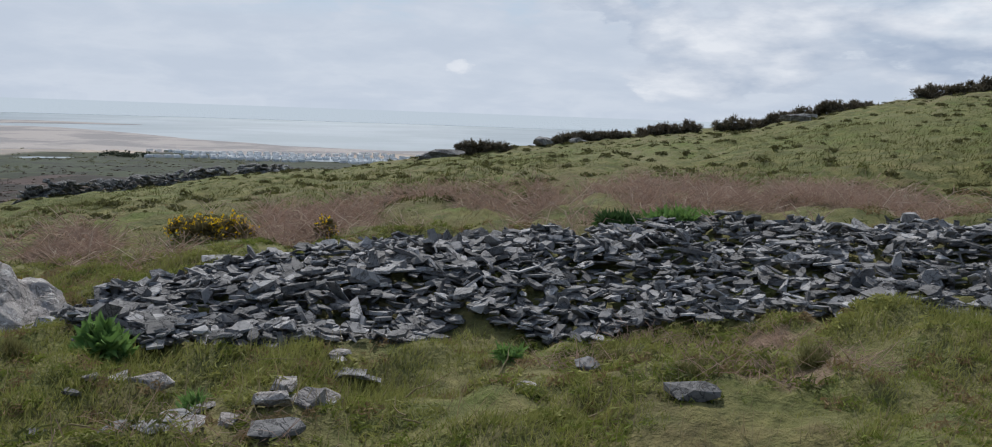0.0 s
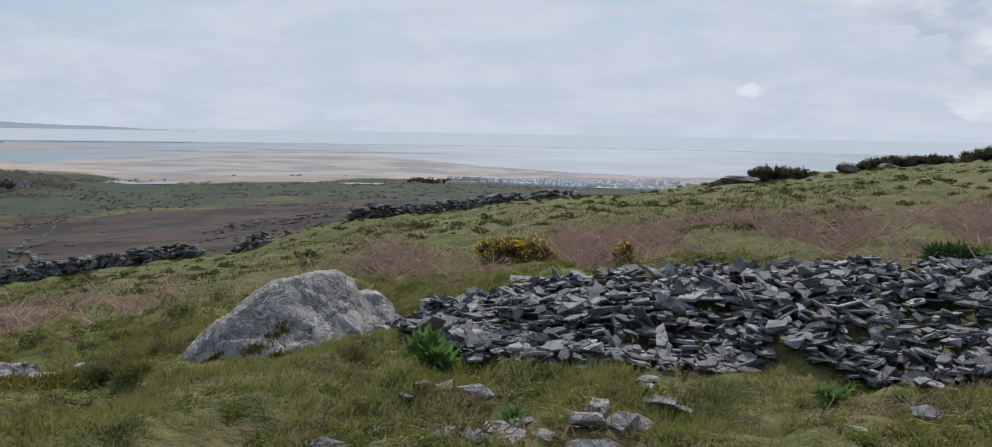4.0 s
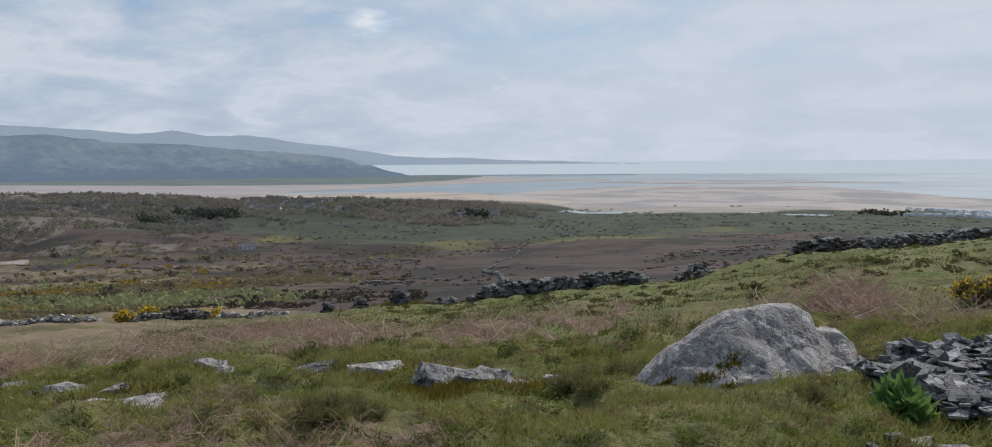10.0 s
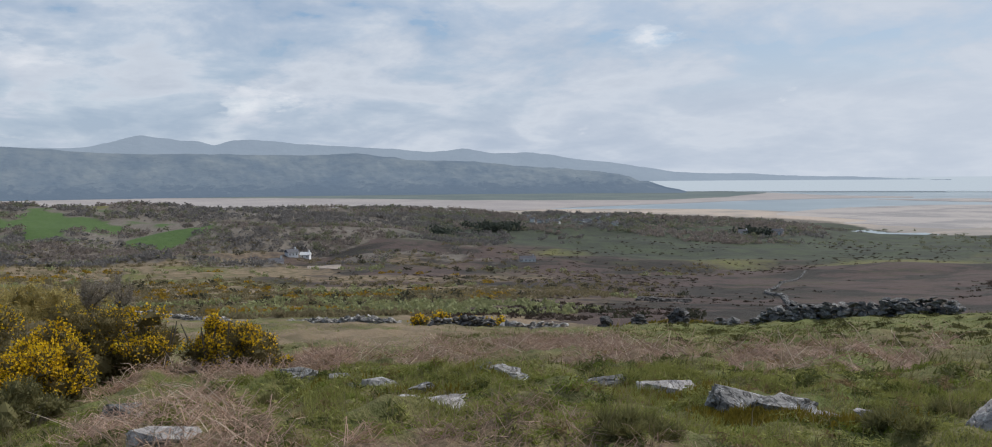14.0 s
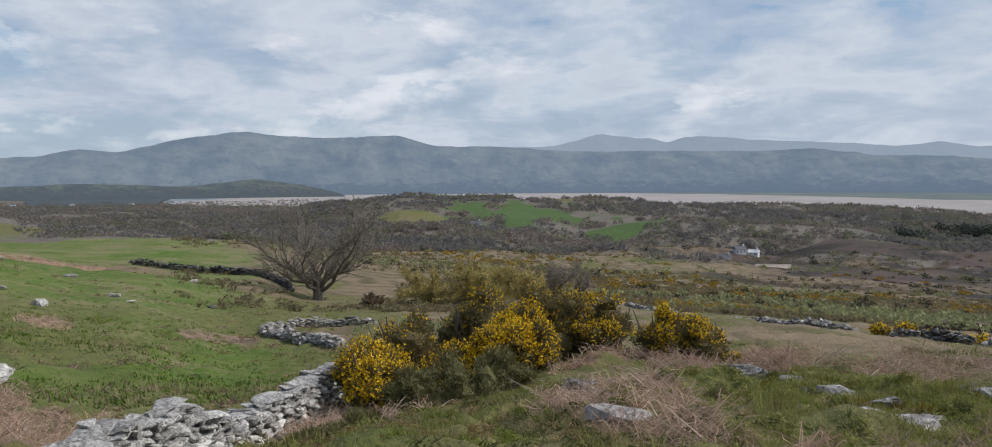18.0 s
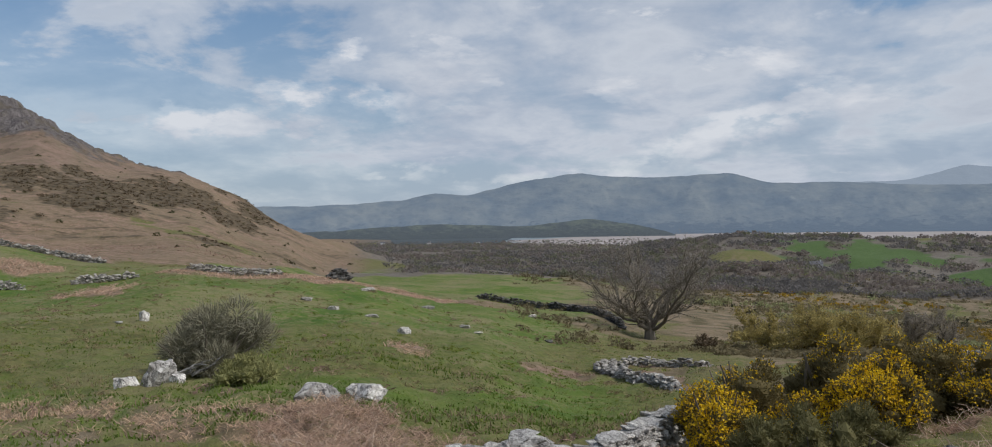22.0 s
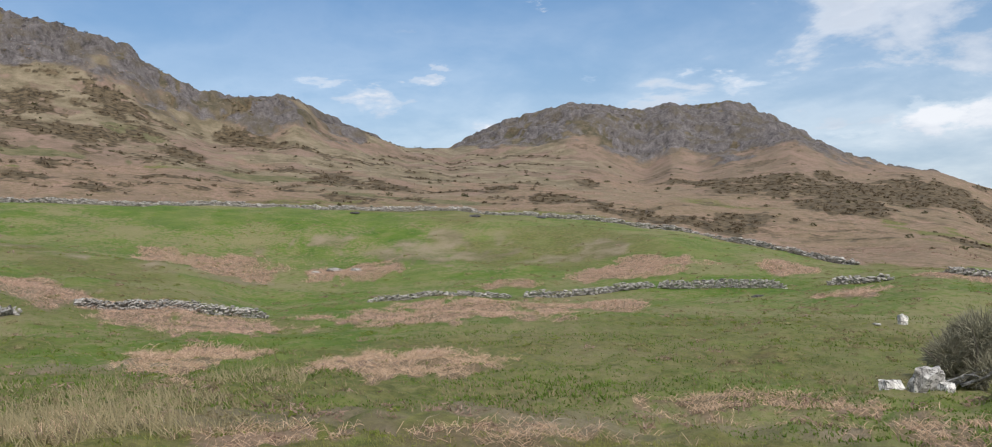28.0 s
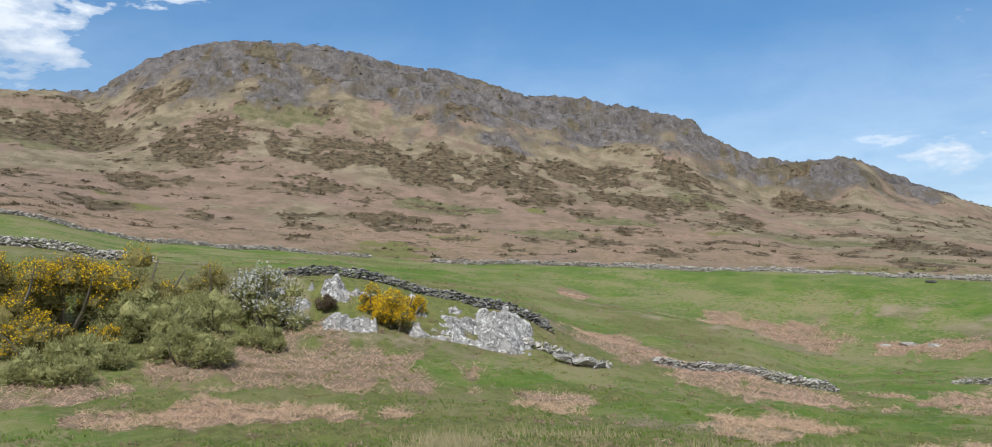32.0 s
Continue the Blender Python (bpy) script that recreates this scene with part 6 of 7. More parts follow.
W("field_wall", [(39.6, 38), (41.2, 39)], .4, .5, .32, WALL_MIX, "low remains of a dark stone wall", 9, tumble=.3, kind="structure")
for k, (a, r, w, h) in enumerate([(43.3, 41, 1.5, .85), (45.9, 42, 1.0, .7), (48.2, 43, .8, .75)]):
    root = base("cairn", on_ground(a, r), "heap of dark stones remaining of an old wall", "cairn", "old wall heaps")
    kinds = [as_mesh("stone", rock_bm(random.Random(400 + q), .2, .17, .12, 8, 1), DARK_STONE) for q in range(5)]
    for q in range(46):
        z = pr.random() ** 1.3
        m = Matrix.Translation((pr.gauss(0, w * .26) * (1 - z * .6), pr.gauss(0, w * .2) * (1 - z * .6), z * h * .85)) @ Euler((pr.gauss(0, .3), pr.gauss(0, .3), pr.uniform(0, 6))).to_matrix().to_4x4()
        ob = new("stone", pr.choice(kinds))
        ob.parent, ob.matrix_basis = root, m
W("moor_wall", [(35.9, 130), (36.2, 180), (36.6, 238), (37.6, 275), (36.6, 360), (35.7, 462), (35.1, 564)], .7, .7, 1.0, WALL_MIX, "pale old wall wandering across the brown moor", 34, tumble=.3, kind="structure")
W("moor_wall", [(45.9, 172), (44, 186), (42.3, 199)], 1.0, .7, .8, DARK_STONE, "straight dark stretch of wall on the moor", 35, tumble=.2, kind="structure")
W("field_wall", [(50.6, 41.5), (53, 42), (55.4, 42.4)], .3, .5, .3, LICHEN_ROCK, "low line of pale fallen wall stones", 10, tumble=.4, kind="structure")
W("field_wall", [(55.8, 41.4), (58.4, 41.2), (60.4, 41)], .5, .6, .34, WALL_MIX, "low dark wall remains with white-topped stones", 12, tumble=.35, kind="structure")
W("field_wall", [(62.5, 46), (66, 50), (70, 56), (75, 64), (79, 72)], .35, .5, .32, LICHEN_ROCK, "low tumbled line of pale wall stones", 14, tumble=.4, kind="structure")
for k, (a, r) in enumerate([(56.5, 44), (58, 44.5), (59.4, 44), (60.8, 44.5), (55.5, 45)]):
    bush("gorse_bush", on_ground(a, r), 1.3, 1, .6, "low gorse bush with yellow flowers behind the old wall", "gorse", GORSE_GREEN, GORSE_YELLOW, .4, 700, .12, 80 + k, group="gorse bushes")
# wall with a corner in the lower field, and the wall by the bare tree
W("field_wall", [(93.3, 46), (96, 47), (98.2, 47.5), (100.2, 46), (100.7, 42), (99, 38), (97.2, 35), (95.6, 32)], .5, .5, .32, LICHEN_ROCK, "pale dry stone wall turning a corner in the field", 15, split=True, tumble=.25, kind="structure")
W("field_wall", [(98.8, 104), (99.8, 112), (101.6, 122), (103.8, 128), (106, 130), (108.6, 132)], 1.1, .6, .5, DARK_STONE, "dark dry stone wall curving over the green rise", 16, tumble=.2, kind="structure")
W("field_wall", [(82, 120), (79, 125), (76, 132), (73, 138)], .7, .6, .5, LICHEN_ROCK, "pale tumbled wall beyond the willow scrub", 17, tumble=.35, kind="structure")
W("field_wall", [(117.0, 96), (117.8, 95), (118.6, 94)], 1.3, .8, .5, DARK_STONE, "dark end of a dry stone wall on the crest", 18, tumble=.2, kind="structure")
W("field_wall", [(121.4, 94), (123.6, 94), (126, 94), (127.6, 94)], .75, .6, .42, LICHEN_ROCK, "pale dry stone wall on the crest of the field", 19, tumble=.3, kind="structure")
W("field_wall", [(130.2, 90), (132, 90), (134, 90)], .7, .6, .42, LICHEN_ROCK, "short stretch of pale dry stone wall beside a gap", 20, tumble=.3, kind="structure")
W("field_wall", [(136.4, 92), (140, 93), (144.5, 94)], .95, .6, .42, LICHEN_ROCK, "pale dry stone wall standing above dead bracken", 21, tumble=.2, kind="structure")
W("field_wall", [(144.7, 94), (148.4, 95), (151.5, 95.5), (153.5, 96)], .85, .6, .42, LICHEN_ROCK, "pale dry stone wall standing above dead bracken", 22, tumble=.25, kind="structure")
W("field_wall", [(154.2, 96), (158, 96), (161, 95.5), (163.8, 95)], .55, .6, .42, LICHEN_ROCK, "broken pale dry stone wall above dead bracken", 23, tumble=.35, kind="structure")
W("field_wall", [(170.3, 66), (173, 67), (176.3, 68), (179, 69), (181.5, 70)], .75, .55, .36, LICHEN_ROCK, "pale dry stone wall above a bank of dead bracken", 24, tumble=.25, kind="structure")
W("field_wall", [(184.4, 59.5), (187, 60), (190.4, 60.5)], .5, .9, .4, LICHEN_ROCK, "tumbled pale stones of a broken wall", 25, tumble=.5, kind="structure")
W("field_wall", [(188.2, 65), (190, 66), (193, 66), (196, 66.5), (199.5, 67), (203, 67.5), (206, 68)], .75, .55, .36, WALL_MIX, "dry stone wall along the top of the rock face", 26, tumble=.25, kind="structure")
top_wall = [(a, float(np.interp(a, [131, 139, 144, 158, 180, 205, 222, 235], [150, 166, 174, 184, 188, 192, 195, 195]))) for a in np.arange(132, 232, 4.0)]
for k, (i, j) in enumerate(((0, 5), (5, 9), (9, 13), (13, 16), (17, 25))):
    W("hill_wall", top_wall[i:j + 1] if i < 17 else top_wall[i:j], 1.05, .7, .62, LICHEN_ROCK, "long pale dry stone wall between pasture and open hill", 27 + k, tumble=.2, kind="structure")
W("hill_wall", [(213.5, 120), (217, 122), (221, 124), (226, 126)], 1.4, .8, .6, LICHEN_ROCK, "pale dry stone wall climbing behind the thicket", 33, tumble=.2, kind="structure")

ROCKS = [(129.3, 24.2, .55, .4, .62, 1), (131.0, 24.0, .3, .25, .3, 1), (128.0, 23.7, .25, .2, .2, 1), (119.9, 19.3, .42, .26, .36, 1), (118.9, 19.2, .26, .2, .28, 1), (116.4, 19.0, .38, .26, .26, 1), (117.1, 19.6, .22, .16, .3, 1),
         (129.9, 49, .45, .4, .7, 1), (131.4, 47, .35, .3, .2, 1), (113.7, 49, .7, .5, .55, 1), (115.8, 60, .9, .5, .4, 1), (118.2, 66, 1.0, .6, .5, 1), (109.6, 62, .7, .4, .35, 1)]
ROCKS += [(108.8, 58, .8, .3, .2, 1), (105, 92, 1.0, .6, .5, 1), (104, 70, .7, .4, .3, 0),
         (165.9, 128, 2.4, 1.2, .8, 1), (164.6, 127, 1.6, 1, .6, 1), (167.2, 128, 1.2, .8, .5, 1), (138.2, 84, 1.1, .6, .4, 0), (112, 80, 1.2, .6, .5, 1), (116, 82, 1.3, .6, .5, 1), (120, 72, .9, .5, .4, 1), (164.5, 168, 1.8, 1, .6, 0), (156.5, 166, 2.4, 1, .7, 0), (152, 170, 1.8, 1, .6, 0)]
for k, (a, r, w, d, h, pale) in enumerate(ROCKS):
    rock("field_rock", a, r, w * (1.1 if r < 30 else .62), d * (1.1 if r < 30 else .7), h * (.9 if r < 30 else .6), (PALE_LICHEN if r < 50 else LICHEN_ROCK) if pale else DARK_STONE, "whitish lichened rock in green pasture" if pale else "low dark rock in green pasture", 500 + k, turn=.5 * math.sin(k), sink=.32, cuts=7, group="rocks in the pasture")
# rock face below the wall


def bare_face(name, az0, az1, r0, r1, lift, label, seed):
    """A broken rock face lying on a steep bank."""
    aa, rr = np.arange(az0, az1, .11), np.linspace(r0, r1, 46)

    def h(A, Rr):
        s, q = (A - az0) / (az1 - az0), (Rr - r0) / (r1 - r0)
        x, y = -np.sin(np.radians(A)) * Rr, np.cos(np.radians(A)) * Rr
        rim = soft(s, 0, .07) * soft(1 - s, 0, .07) * soft(q, 0, .12) * soft(1 - q, 0, .1)
        n = fbm(x, y, 2.4, 5, seed, .62)
        step = np.floor((q + n * .35) * 5) / 5 - q
        return height(A, Rr) - .5 + rim * (.5 + lift + 1.3 * n + step * 1.2) - .5 * soft(fbm(x, y, 3.5, 3, seed + 3), .15, .3)

    ob = polar_sheet(name, aa, rr, h, CLIFF)
    ob.data.polygons.foreach_set("use_smooth", np.zeros(len(ob.data.polygons), bool))
    return tagged(ob, label, "rock face")


bare_face("rock_face", 189.2, 198.2, 57.4, 64.6, .45, "pale grey lichened rock face below the wall", 5)
bare_face("rock_face", 199.6, 207.6, 56.6, 63.6, .4, "pale grey lichened rock face beside flowering gorse", 8)
for k, (a, r, w, h) in enumerate([(187.6, 58, .8, .7), (186.2, 58, .9, .8), (185.1, 58.5, .6, .5)]):
    rock("field_rock", a, r, w, .8, h * .62, LICHEN_ROCK, "broken pale rock below the tumbled wall", 560 + k, sink=.1, cuts=5, group="rocks in the pasture")

# thicket of gorse, bramble and blackthorn
BRAMBLE = leafy("bramble_green", (.15, .155, .06), (.38, .37, .16), 1.0)
# brighter copy of GORSE_GREEN, with the thicket's sunlight put into its colour
SUNLIT_GORSE = leafy("sunlit_gorse", (.11, .10, .036), (.27, .235, .085), 1.5)
for k, (a, r, w, h, mat, fl, share, n, lf) in enumerate([(198.7, 59, 3.2, 3.0, SUNLIT_GORSE, GORSE_YELLOW, .95, 2600, .16), (200.2, 61, 2.0, 2.0, SUNLIT_GORSE, GORSE_YELLOW, .9, 1300, .16), (197.6, 62, 1.7, 1.4, SUNLIT_GORSE, GORSE_YELLOW, .9, 900, .16),
                                                         (218.5, 55, 5, 4.6, SUNLIT_GORSE, GORSE_YELLOW, .24, 3600, .2), (221.6, 54, 4.2, 4.4, SUNLIT_GORSE, GORSE_YELLOW, .26, 3000, .2), (214.8, 57, 4.5, 4.6, SUNLIT_GORSE, GORSE_YELLOW, .16, 3000, .2), (220.3, 48, 3.2, 2.4, SUNLIT_GORSE, GORSE_YELLOW, .2, 1800, .18),
                                                         (214, 52, 5.5, 3.0, BRAMBLE, None, 0, 3600, .18)] + [(210.4, 54, 4.6, 2.8, BRAMBLE, None, 0, 3000, .18), (212, 46, 5, 2.0, BRAMBLE, None, 0, 3000, .18), (219.5, 43, 4, 1.6, BRAMBLE, None, 0, 2000, .18), (207.6, 51, 3.6, 1.5, BRAMBLE, None, 0, 2000, .18), (217.5, 46, 3.6, 1.8, BRAMBLE, None, 0, 2200, .18), (216.6, 49.5, 1.4, 1.6, SUNLIT_GORSE, GORSE_YELLOW, .4, 700, .16), (210.3, 60, 3.0, 4.0, SUNLIT_GORSE, GORSE_YELLOW, .12, 1800, .18),
                                                         (203.2, 61, 1.6, 1.2, HEATHER, None, 0, 900, .16)]):
    bush("gorse_bush" if fl else "bramble_bush", on_ground(a, r, -.1), w * (1.35 if a > 208 else 1.1), w * .9, h * 1.15, ("gorse bush in full yellow flower against pale rock" if share > .5 else "tall dark gorse bush with some yellow flowers") if fl else "tangled green bramble thicket below the hill", "gorse" if fl else "bramble", mat, fl, share, int(n * 3.0), lf * .66, 600 + k, group="thicket below the hill")
bush("blackthorn_bush", on_ground(207, 58), 5, 4, 4.6, "grey-white blossoming blackthorn bush beside the rock face", "blackthorn", BRAMBLE, BLOSSOM, .5, 4200, .2, 640)

# windswept hawthorn on the rocks, with bramble at its foot
haw = bush("hawthorn_bush", on_ground(126.3, 26.5, .0), 3.9, 2.4, 2.15, "windswept bare grey hawthorn bush above pale rocks", "hawthorn", leafy("hawthorn_twig", (.14, .132, .09), (.33, .31, .22), 1.5, trans=.15), None, 0, 15000, .19, 650, lean=.4, turn=radians(124.9), stems=12, slim=.12, dense=False)
for k in range(3):
    bm = bmesh.new()
    tube(bm, limb_points(pr, Vector((-.9 + .25 * k, -1.0, .1)), Vector((.9, -.2, .35 + .1 * k)), 1.1, 5, .25, .05), [.06, .05, .045, .035, .025, .01], 6)
    part("bough", bm, PALE_STONE, haw, "pale bleached bough")
bush("bramble_bush", on_ground(124, 23.2), 2.4, 1.6, .85, "low green bramble spreading below the hawthorn", "bramble", BRAMBLE, leaves=4200, leaf=.09, seed=652)
bush("bramble_bush", on_ground(97, 103, .3), 1, 1, 1, "low scrub at the foot of the bare tree", "scrub", BRAMBLE, leaves=300, leaf=.2, seed=653)
bush("bramble_bush", on_ground(93.6, 80, 0), 3.4, 2, 1.5, "dark green scrub in the lower field", "scrub", HEATHER, leaves=1200, leaf=.22, seed=654)

# ---- bare trees ----


def bare_tree(name, place, h, spread, label, seed, mat=None, twig_mat=None, lean=0.0, forks=7, twig_w=.03, low=.2, twigs=24, turn=0.0, kind_h=1.0):
    g = random.Random(seed)
    ng = np.random.default_rng(seed)
    root = base(name, place, label, "tree", turn=turn)
    bm = bmesh.new()
    th = h * .19
    trunk = limb_points(g, Vector((0, 0, -.3)), Vector((lean, 0, 1)), th + .3, 4, .1, .05)
    tube(bm, trunk, [h * .058, h * .044, h * .038, h * .034, h * .03], 8)
    part("trunk", bm, BARK, root)
    roots, tips = [], []
    for k in range(forks):
        a = 6.283 * k / forks + g.uniform(-.4, .4)
        up = g.uniform(low, 1.15) if k else 1.6
        d = Vector((math.cos(a) * spread, math.sin(a) * spread * .8, up)) + Vector((lean, 0, 0))
        start = trunk[2 + k % 3]
        L = h * g.uniform(.5, .8) * (1 if up > .5 else .8)
        pts = limb_points(g, start, d, L, 9, .24, .13 * kind_h)
        bm = bmesh.new()
        tube(bm, pts, [h * .017 * (1 - j / 10.5) for j in range(10)], 6)
        for j in range(2, 10):
            for _ in range(3):
                dd = (pts[j] - pts[j - 1]).normalized() * .8 + Vector((g.gauss(0, .75), g.gauss(0, .75), g.gauss(.3 * kind_h, .4)))
                q = limb_points(g, pts[j], dd, h * g.uniform(.12, .26), 5, .28, .1 * kind_h)
                tube(bm, q, [h * .0052, h * .0042, h * .0034, h * .0026, h * .0018, h * .001], 4)
                for v in q[1:]:
                    e = ng.normal(size=(twigs // 4, 3)) * .7 + [0, 0, .45 * kind_h]
                    e /= np.linalg.norm(e, axis=1)[:, None]
                    s0 = np.array(v[:])[None] + ng.normal(size=(len(e), 3)) * h * .012
                    roots.append(s0)
                    tips.append(s0 + e * (h * ng.uniform(.03, .085, len(e)))[:, None])
        part("limb", bm, BARK, root)
    part("crown", blades("crown", np.concatenate(roots), np.concatenate(tips), twig_w, twig_mat or TWIG, ng, ng.normal(size=(sum(map(len, roots)), 3)) * h * .006), None, root, "fine bare twigs")["kind"] = "stuff"
    return root


bare_tree("bare_tree", on_ground(97.1, 98), 15.0, 1.3, "tall leafless tree with spreading limbs beside a wall", 71, forks=14, low=.08, kind_h=.9, twig_w=.028, twigs=16, turn=radians(97))
bare_tree("bare_tree", on_ground(79.5, 125), 6.6, .9, "small leafless tree at the edge of scrub", 72, forks=7, twig_w=.03)
for k, (a, r, h) in enumerate([(86.5, 84, 7.2), (83.0, 88, 6.9), (89.6, 86, 6.2)]):
    bare_tree("willow_tree", on_ground(a, r, -.2), h, 2.0, "low spreading willow with yellowish-brown catkin twigs", 73 + k, twig_mat=WILLOW, forks=10, low=.3, twig_w=.06, twigs=32, kind_h=.3)
bare_tree("bare_tree", on_ground(81.2, 69), 4.2, .8, "small leafless tree behind the gorse", 78, forks=5, twig_w=.03)

# dark wind-cut heath on the skyline
for k, (a, r, w, h) in enumerate([(-10.3, 39.5, 1.3, .85), (-11.8, 39.5, 1.3, .9), (-8.2, 37.5, 1.0, .5), (-16.6, 41, 1.3, .75), (-18, 41, 1.4, .8), (-19.6, 41.5, 1.3, .65), (-21.4, 42, 1.6, .8), (-23, 42, 1.3, .75), (-24.4, 42, 1.2, .9),
                                  (-27.3, 42.5, 1.4, 1.0), (-28.6, 43, 1.3, .75), (-30.2, 43, 1.5, .85), (-31.8, 43.5, 1.5, .9), (-33.4, 43.5, 1.4, 1.0), (-34.8, 44, 1.2, .6), (-38.8, 44.5, 1.5, .95), (-40.4, 45, 1.4, .9), (-42, 45, 1.6, 1.0), (-43.8, 45, 1.6, 1.0), (-45.4, 45, 1.6, 1.0)]):
    bush("heath_bush", on_ground(a, r, -.1), w * 1.6, w * .8, h * .9, "dark wind-cut heath bush along the hill crest", "heath", leafy("crest_heath", (.06, .055, .036), (.15, .125, .085), 1.0) if k == 0 else bpy.data.materials["crest_heath"], leaves=2200, leaf=.10, seed=700 + k, stems=3, lean=.2, group="heath on the hill crest")
for k, (a, r, w, h) in enumerate([(-15.2, 41, .6, .35), (-8.8, 36, .9, .3), (-7.6, 36, .6, .25), (-31.5, 40, 1.0, .25), (-17.5, 40, .5, .2)]):
    rock("crest_rock", a, r, w, w * .6, h, PALE_STONE, "pale rock among heath on the hill crest", 740 + k, sink=.1, group="rocks on the hill crest")
a, r = scatter(rng, 1500, -46, 45, 13, 44)
stuff("heath_tufts", tufts("heath_tufts", place_xyz(a, r, .0), rng.uniform(.06, .24, len(a)), .5, leafy("dark_tuft", (.05, .05, .02), (.14, .135, .05), 1.0), rng, 60, .35), "small dark heath tufts dotted over the green slope", "heath")

# ---- hillside cover ----
def sow(n, az0, az1, r0, r1, key, cut, even=True):
    a, r = scatter(rng, n, az0, az1, r0, r1, even)
    m = zones(a, r)[key] > cut
    return a[m], r[m]


a, r = sow(26000, 116, 235, 200, 640, "heather", .5)
stuff("heather", tufts("heather", place_xyz(a, r, .1), rng.uniform(.5, 1.5, len(a)), .6, HEATHER, rng, 14, .5), "dark brown heather clumps over the hillside", "heather")
a, r = scatter(rng, 26000, 116, 235, 188, 460, False)
m = (zones(a, r)["heather"] < .3) & (r > np.interp(a, [116, 122, 128, 133, 139, 144, 158, 180, 205, 222, 250], [330, 200, 150, 148, 166, 174, 184, 188, 192, 195, 195]) + 4)
m &= fbm(-np.sin(np.radians(a)) * r, np.cos(np.radians(a)) * r, 18, 4, 305, .6) > -.1
stuff("hill_bracken", tufts("hill_bracken", place_xyz(a[m], r[m], -.1), rng.uniform(.25, .7, m.sum()), .45, leafy("hill_bracken", (.20, .125, .09), (.46, .33, .255), .2), rng, 9, .7, .5), "dead pinkish bracken covering the open hill", "bracken")
a, r = scatter(rng, 650, 116, 235, 205, 520)
stuff("hill_shrubs", tufts("hill_shrubs", place_xyz(a, r), .35 + 1.5 * rng.uniform(0, 1, len(a)) ** 3, .8, leafy("shrub_dark", (.045, .045, .022), (.115, .11, .05), .3), rng, 30, .45), "scattered dark green shrubs on the open hill", "shrub")
a, r = sow(1500, 124, 235, 365, 700, "rock", .5)
sz = rng.uniform(.3, 1.2, len(a))
stuff("crag_blocks", lumps("crag_blocks", place_xyz(a, r, -.4), np.stack([sz, sz * .8, sz * rng.uniform(.5, 1.3, len(a))], 1), 1, stony("crag_rock", (.05, .044, .043), (.15, .132, .128), .25, .95, (.22, .2, .19), .62, .3, .6), rng, 1, .25), "grey crag blocks and ledges on the hilltops", "crag")

# ---- moor, scrub and woods ----
a, r = scatter(rng, 15000, -2, 66, 60, 1100, False)
m = fbm(a * 4, np.log(r) * 160, 30, 6, 191, .62) > .0 + .25 * rng.uniform(-.5, .5, len(a)) + .5 * soft(a, 52, 66)
a, r = a[m], r[m]
stuff("moor_heath", tufts("moor_heath", place_xyz(a, r), rng.uniform(.25, .6, len(a)) * (1 + r / 260), .35, leafy("moor_heather", (.03, .025, .019), (.095, .07, .055), .05), rng, 10, .6), "dark heath clumps over the brown moor", "heath")
SCRUB = leafy("valley_scrub", (.13, .11, .06), (.25, .21, .12), .05, trans=.5)
a, r = scatter(rng, 11500, 36, 106, 70, 760, False)
m = fbm(-np.sin(np.radians(a)) * r, np.cos(np.radians(a)) * r, 60, 3, 141) > -.16 + .55 * (1 - soft(a, 38, 64)) + .5 * soft(a, 88, 96) * (1 - soft(r, 180, 300)) + .2 * rng.uniform(-.5, .5, len(a))
a, r = a[m], r[m]
stuff("valley_scrub", tufts("valley_scrub", place_xyz(a, r, .1), rng.uniform(.3, 1.0, len(a)) * (.7 + r / 260), .75, SCRUB, rng, 24, .42), "green-brown scrub and small trees in the valley", "scrub")
for mat, n, sd in ((leafy("valley_willow", (.17, .185, .085), (.34, .35, .17), .05), 2600, 143), (leafy("valley_thorn", (.035, .038, .024), (.09, .085, .055), .05), 1000, 145)):
    a, r = scatter(rng, n, 42, 96, 75, 700, False)
    m = fbm(-np.sin(np.radians(a)) * r, np.cos(np.radians(a)) * r, 50, 4, sd) > .08 + .3 * (1 - soft(a, 44, 60))
    m &= ~((a > 86) & (r < 200))
    stuff("valley_scrub", tufts("valley_scrub", place_xyz(a[m], r[m], .1), rng.uniform(.5, 1.3, m.sum()) * (.7 + r[m] / 260), .8, mat, rng, 34, .4), "pale willows and dark thorns scattered in the valley", "scrub")
a, r = scatter(rng, 1700, 54, 92, 62, 420, False)
m = fbm(-np.sin(np.radians(a)) * r, np.cos(np.radians(a)) * r, 45, 3, 151) > .08
stuff("valley_gorse", tufts("valley_gorse", place_xyz(a[m], r[m], .1), rng.uniform(.5, 1.2, m.sum()) * (.7 + r[m] / 260), .6, leafy("gorse_far", (.09, .07, .02), (.44, .28, .03), .3), rng, 24, .5), "yellow-flowering gorse scattered in the valley", "gorse")


def crowns(name, a, r, lo, hi, mat, label, flat=.85, grow=700):
    """Trees far off: rounded, loose crowns of twigs; the valley's trees grow taller lower down."""
    s = rng.uniform(lo, hi, len(a)) * np.minimum(.45 + r / grow, 2.2)
    p = place_xyz(a, r, 0)
    p[:, 2] += s * .3
    return stuff(name, tufts(name, p, s, flat, mat, rng, 21, .42, .9), label, "wood")


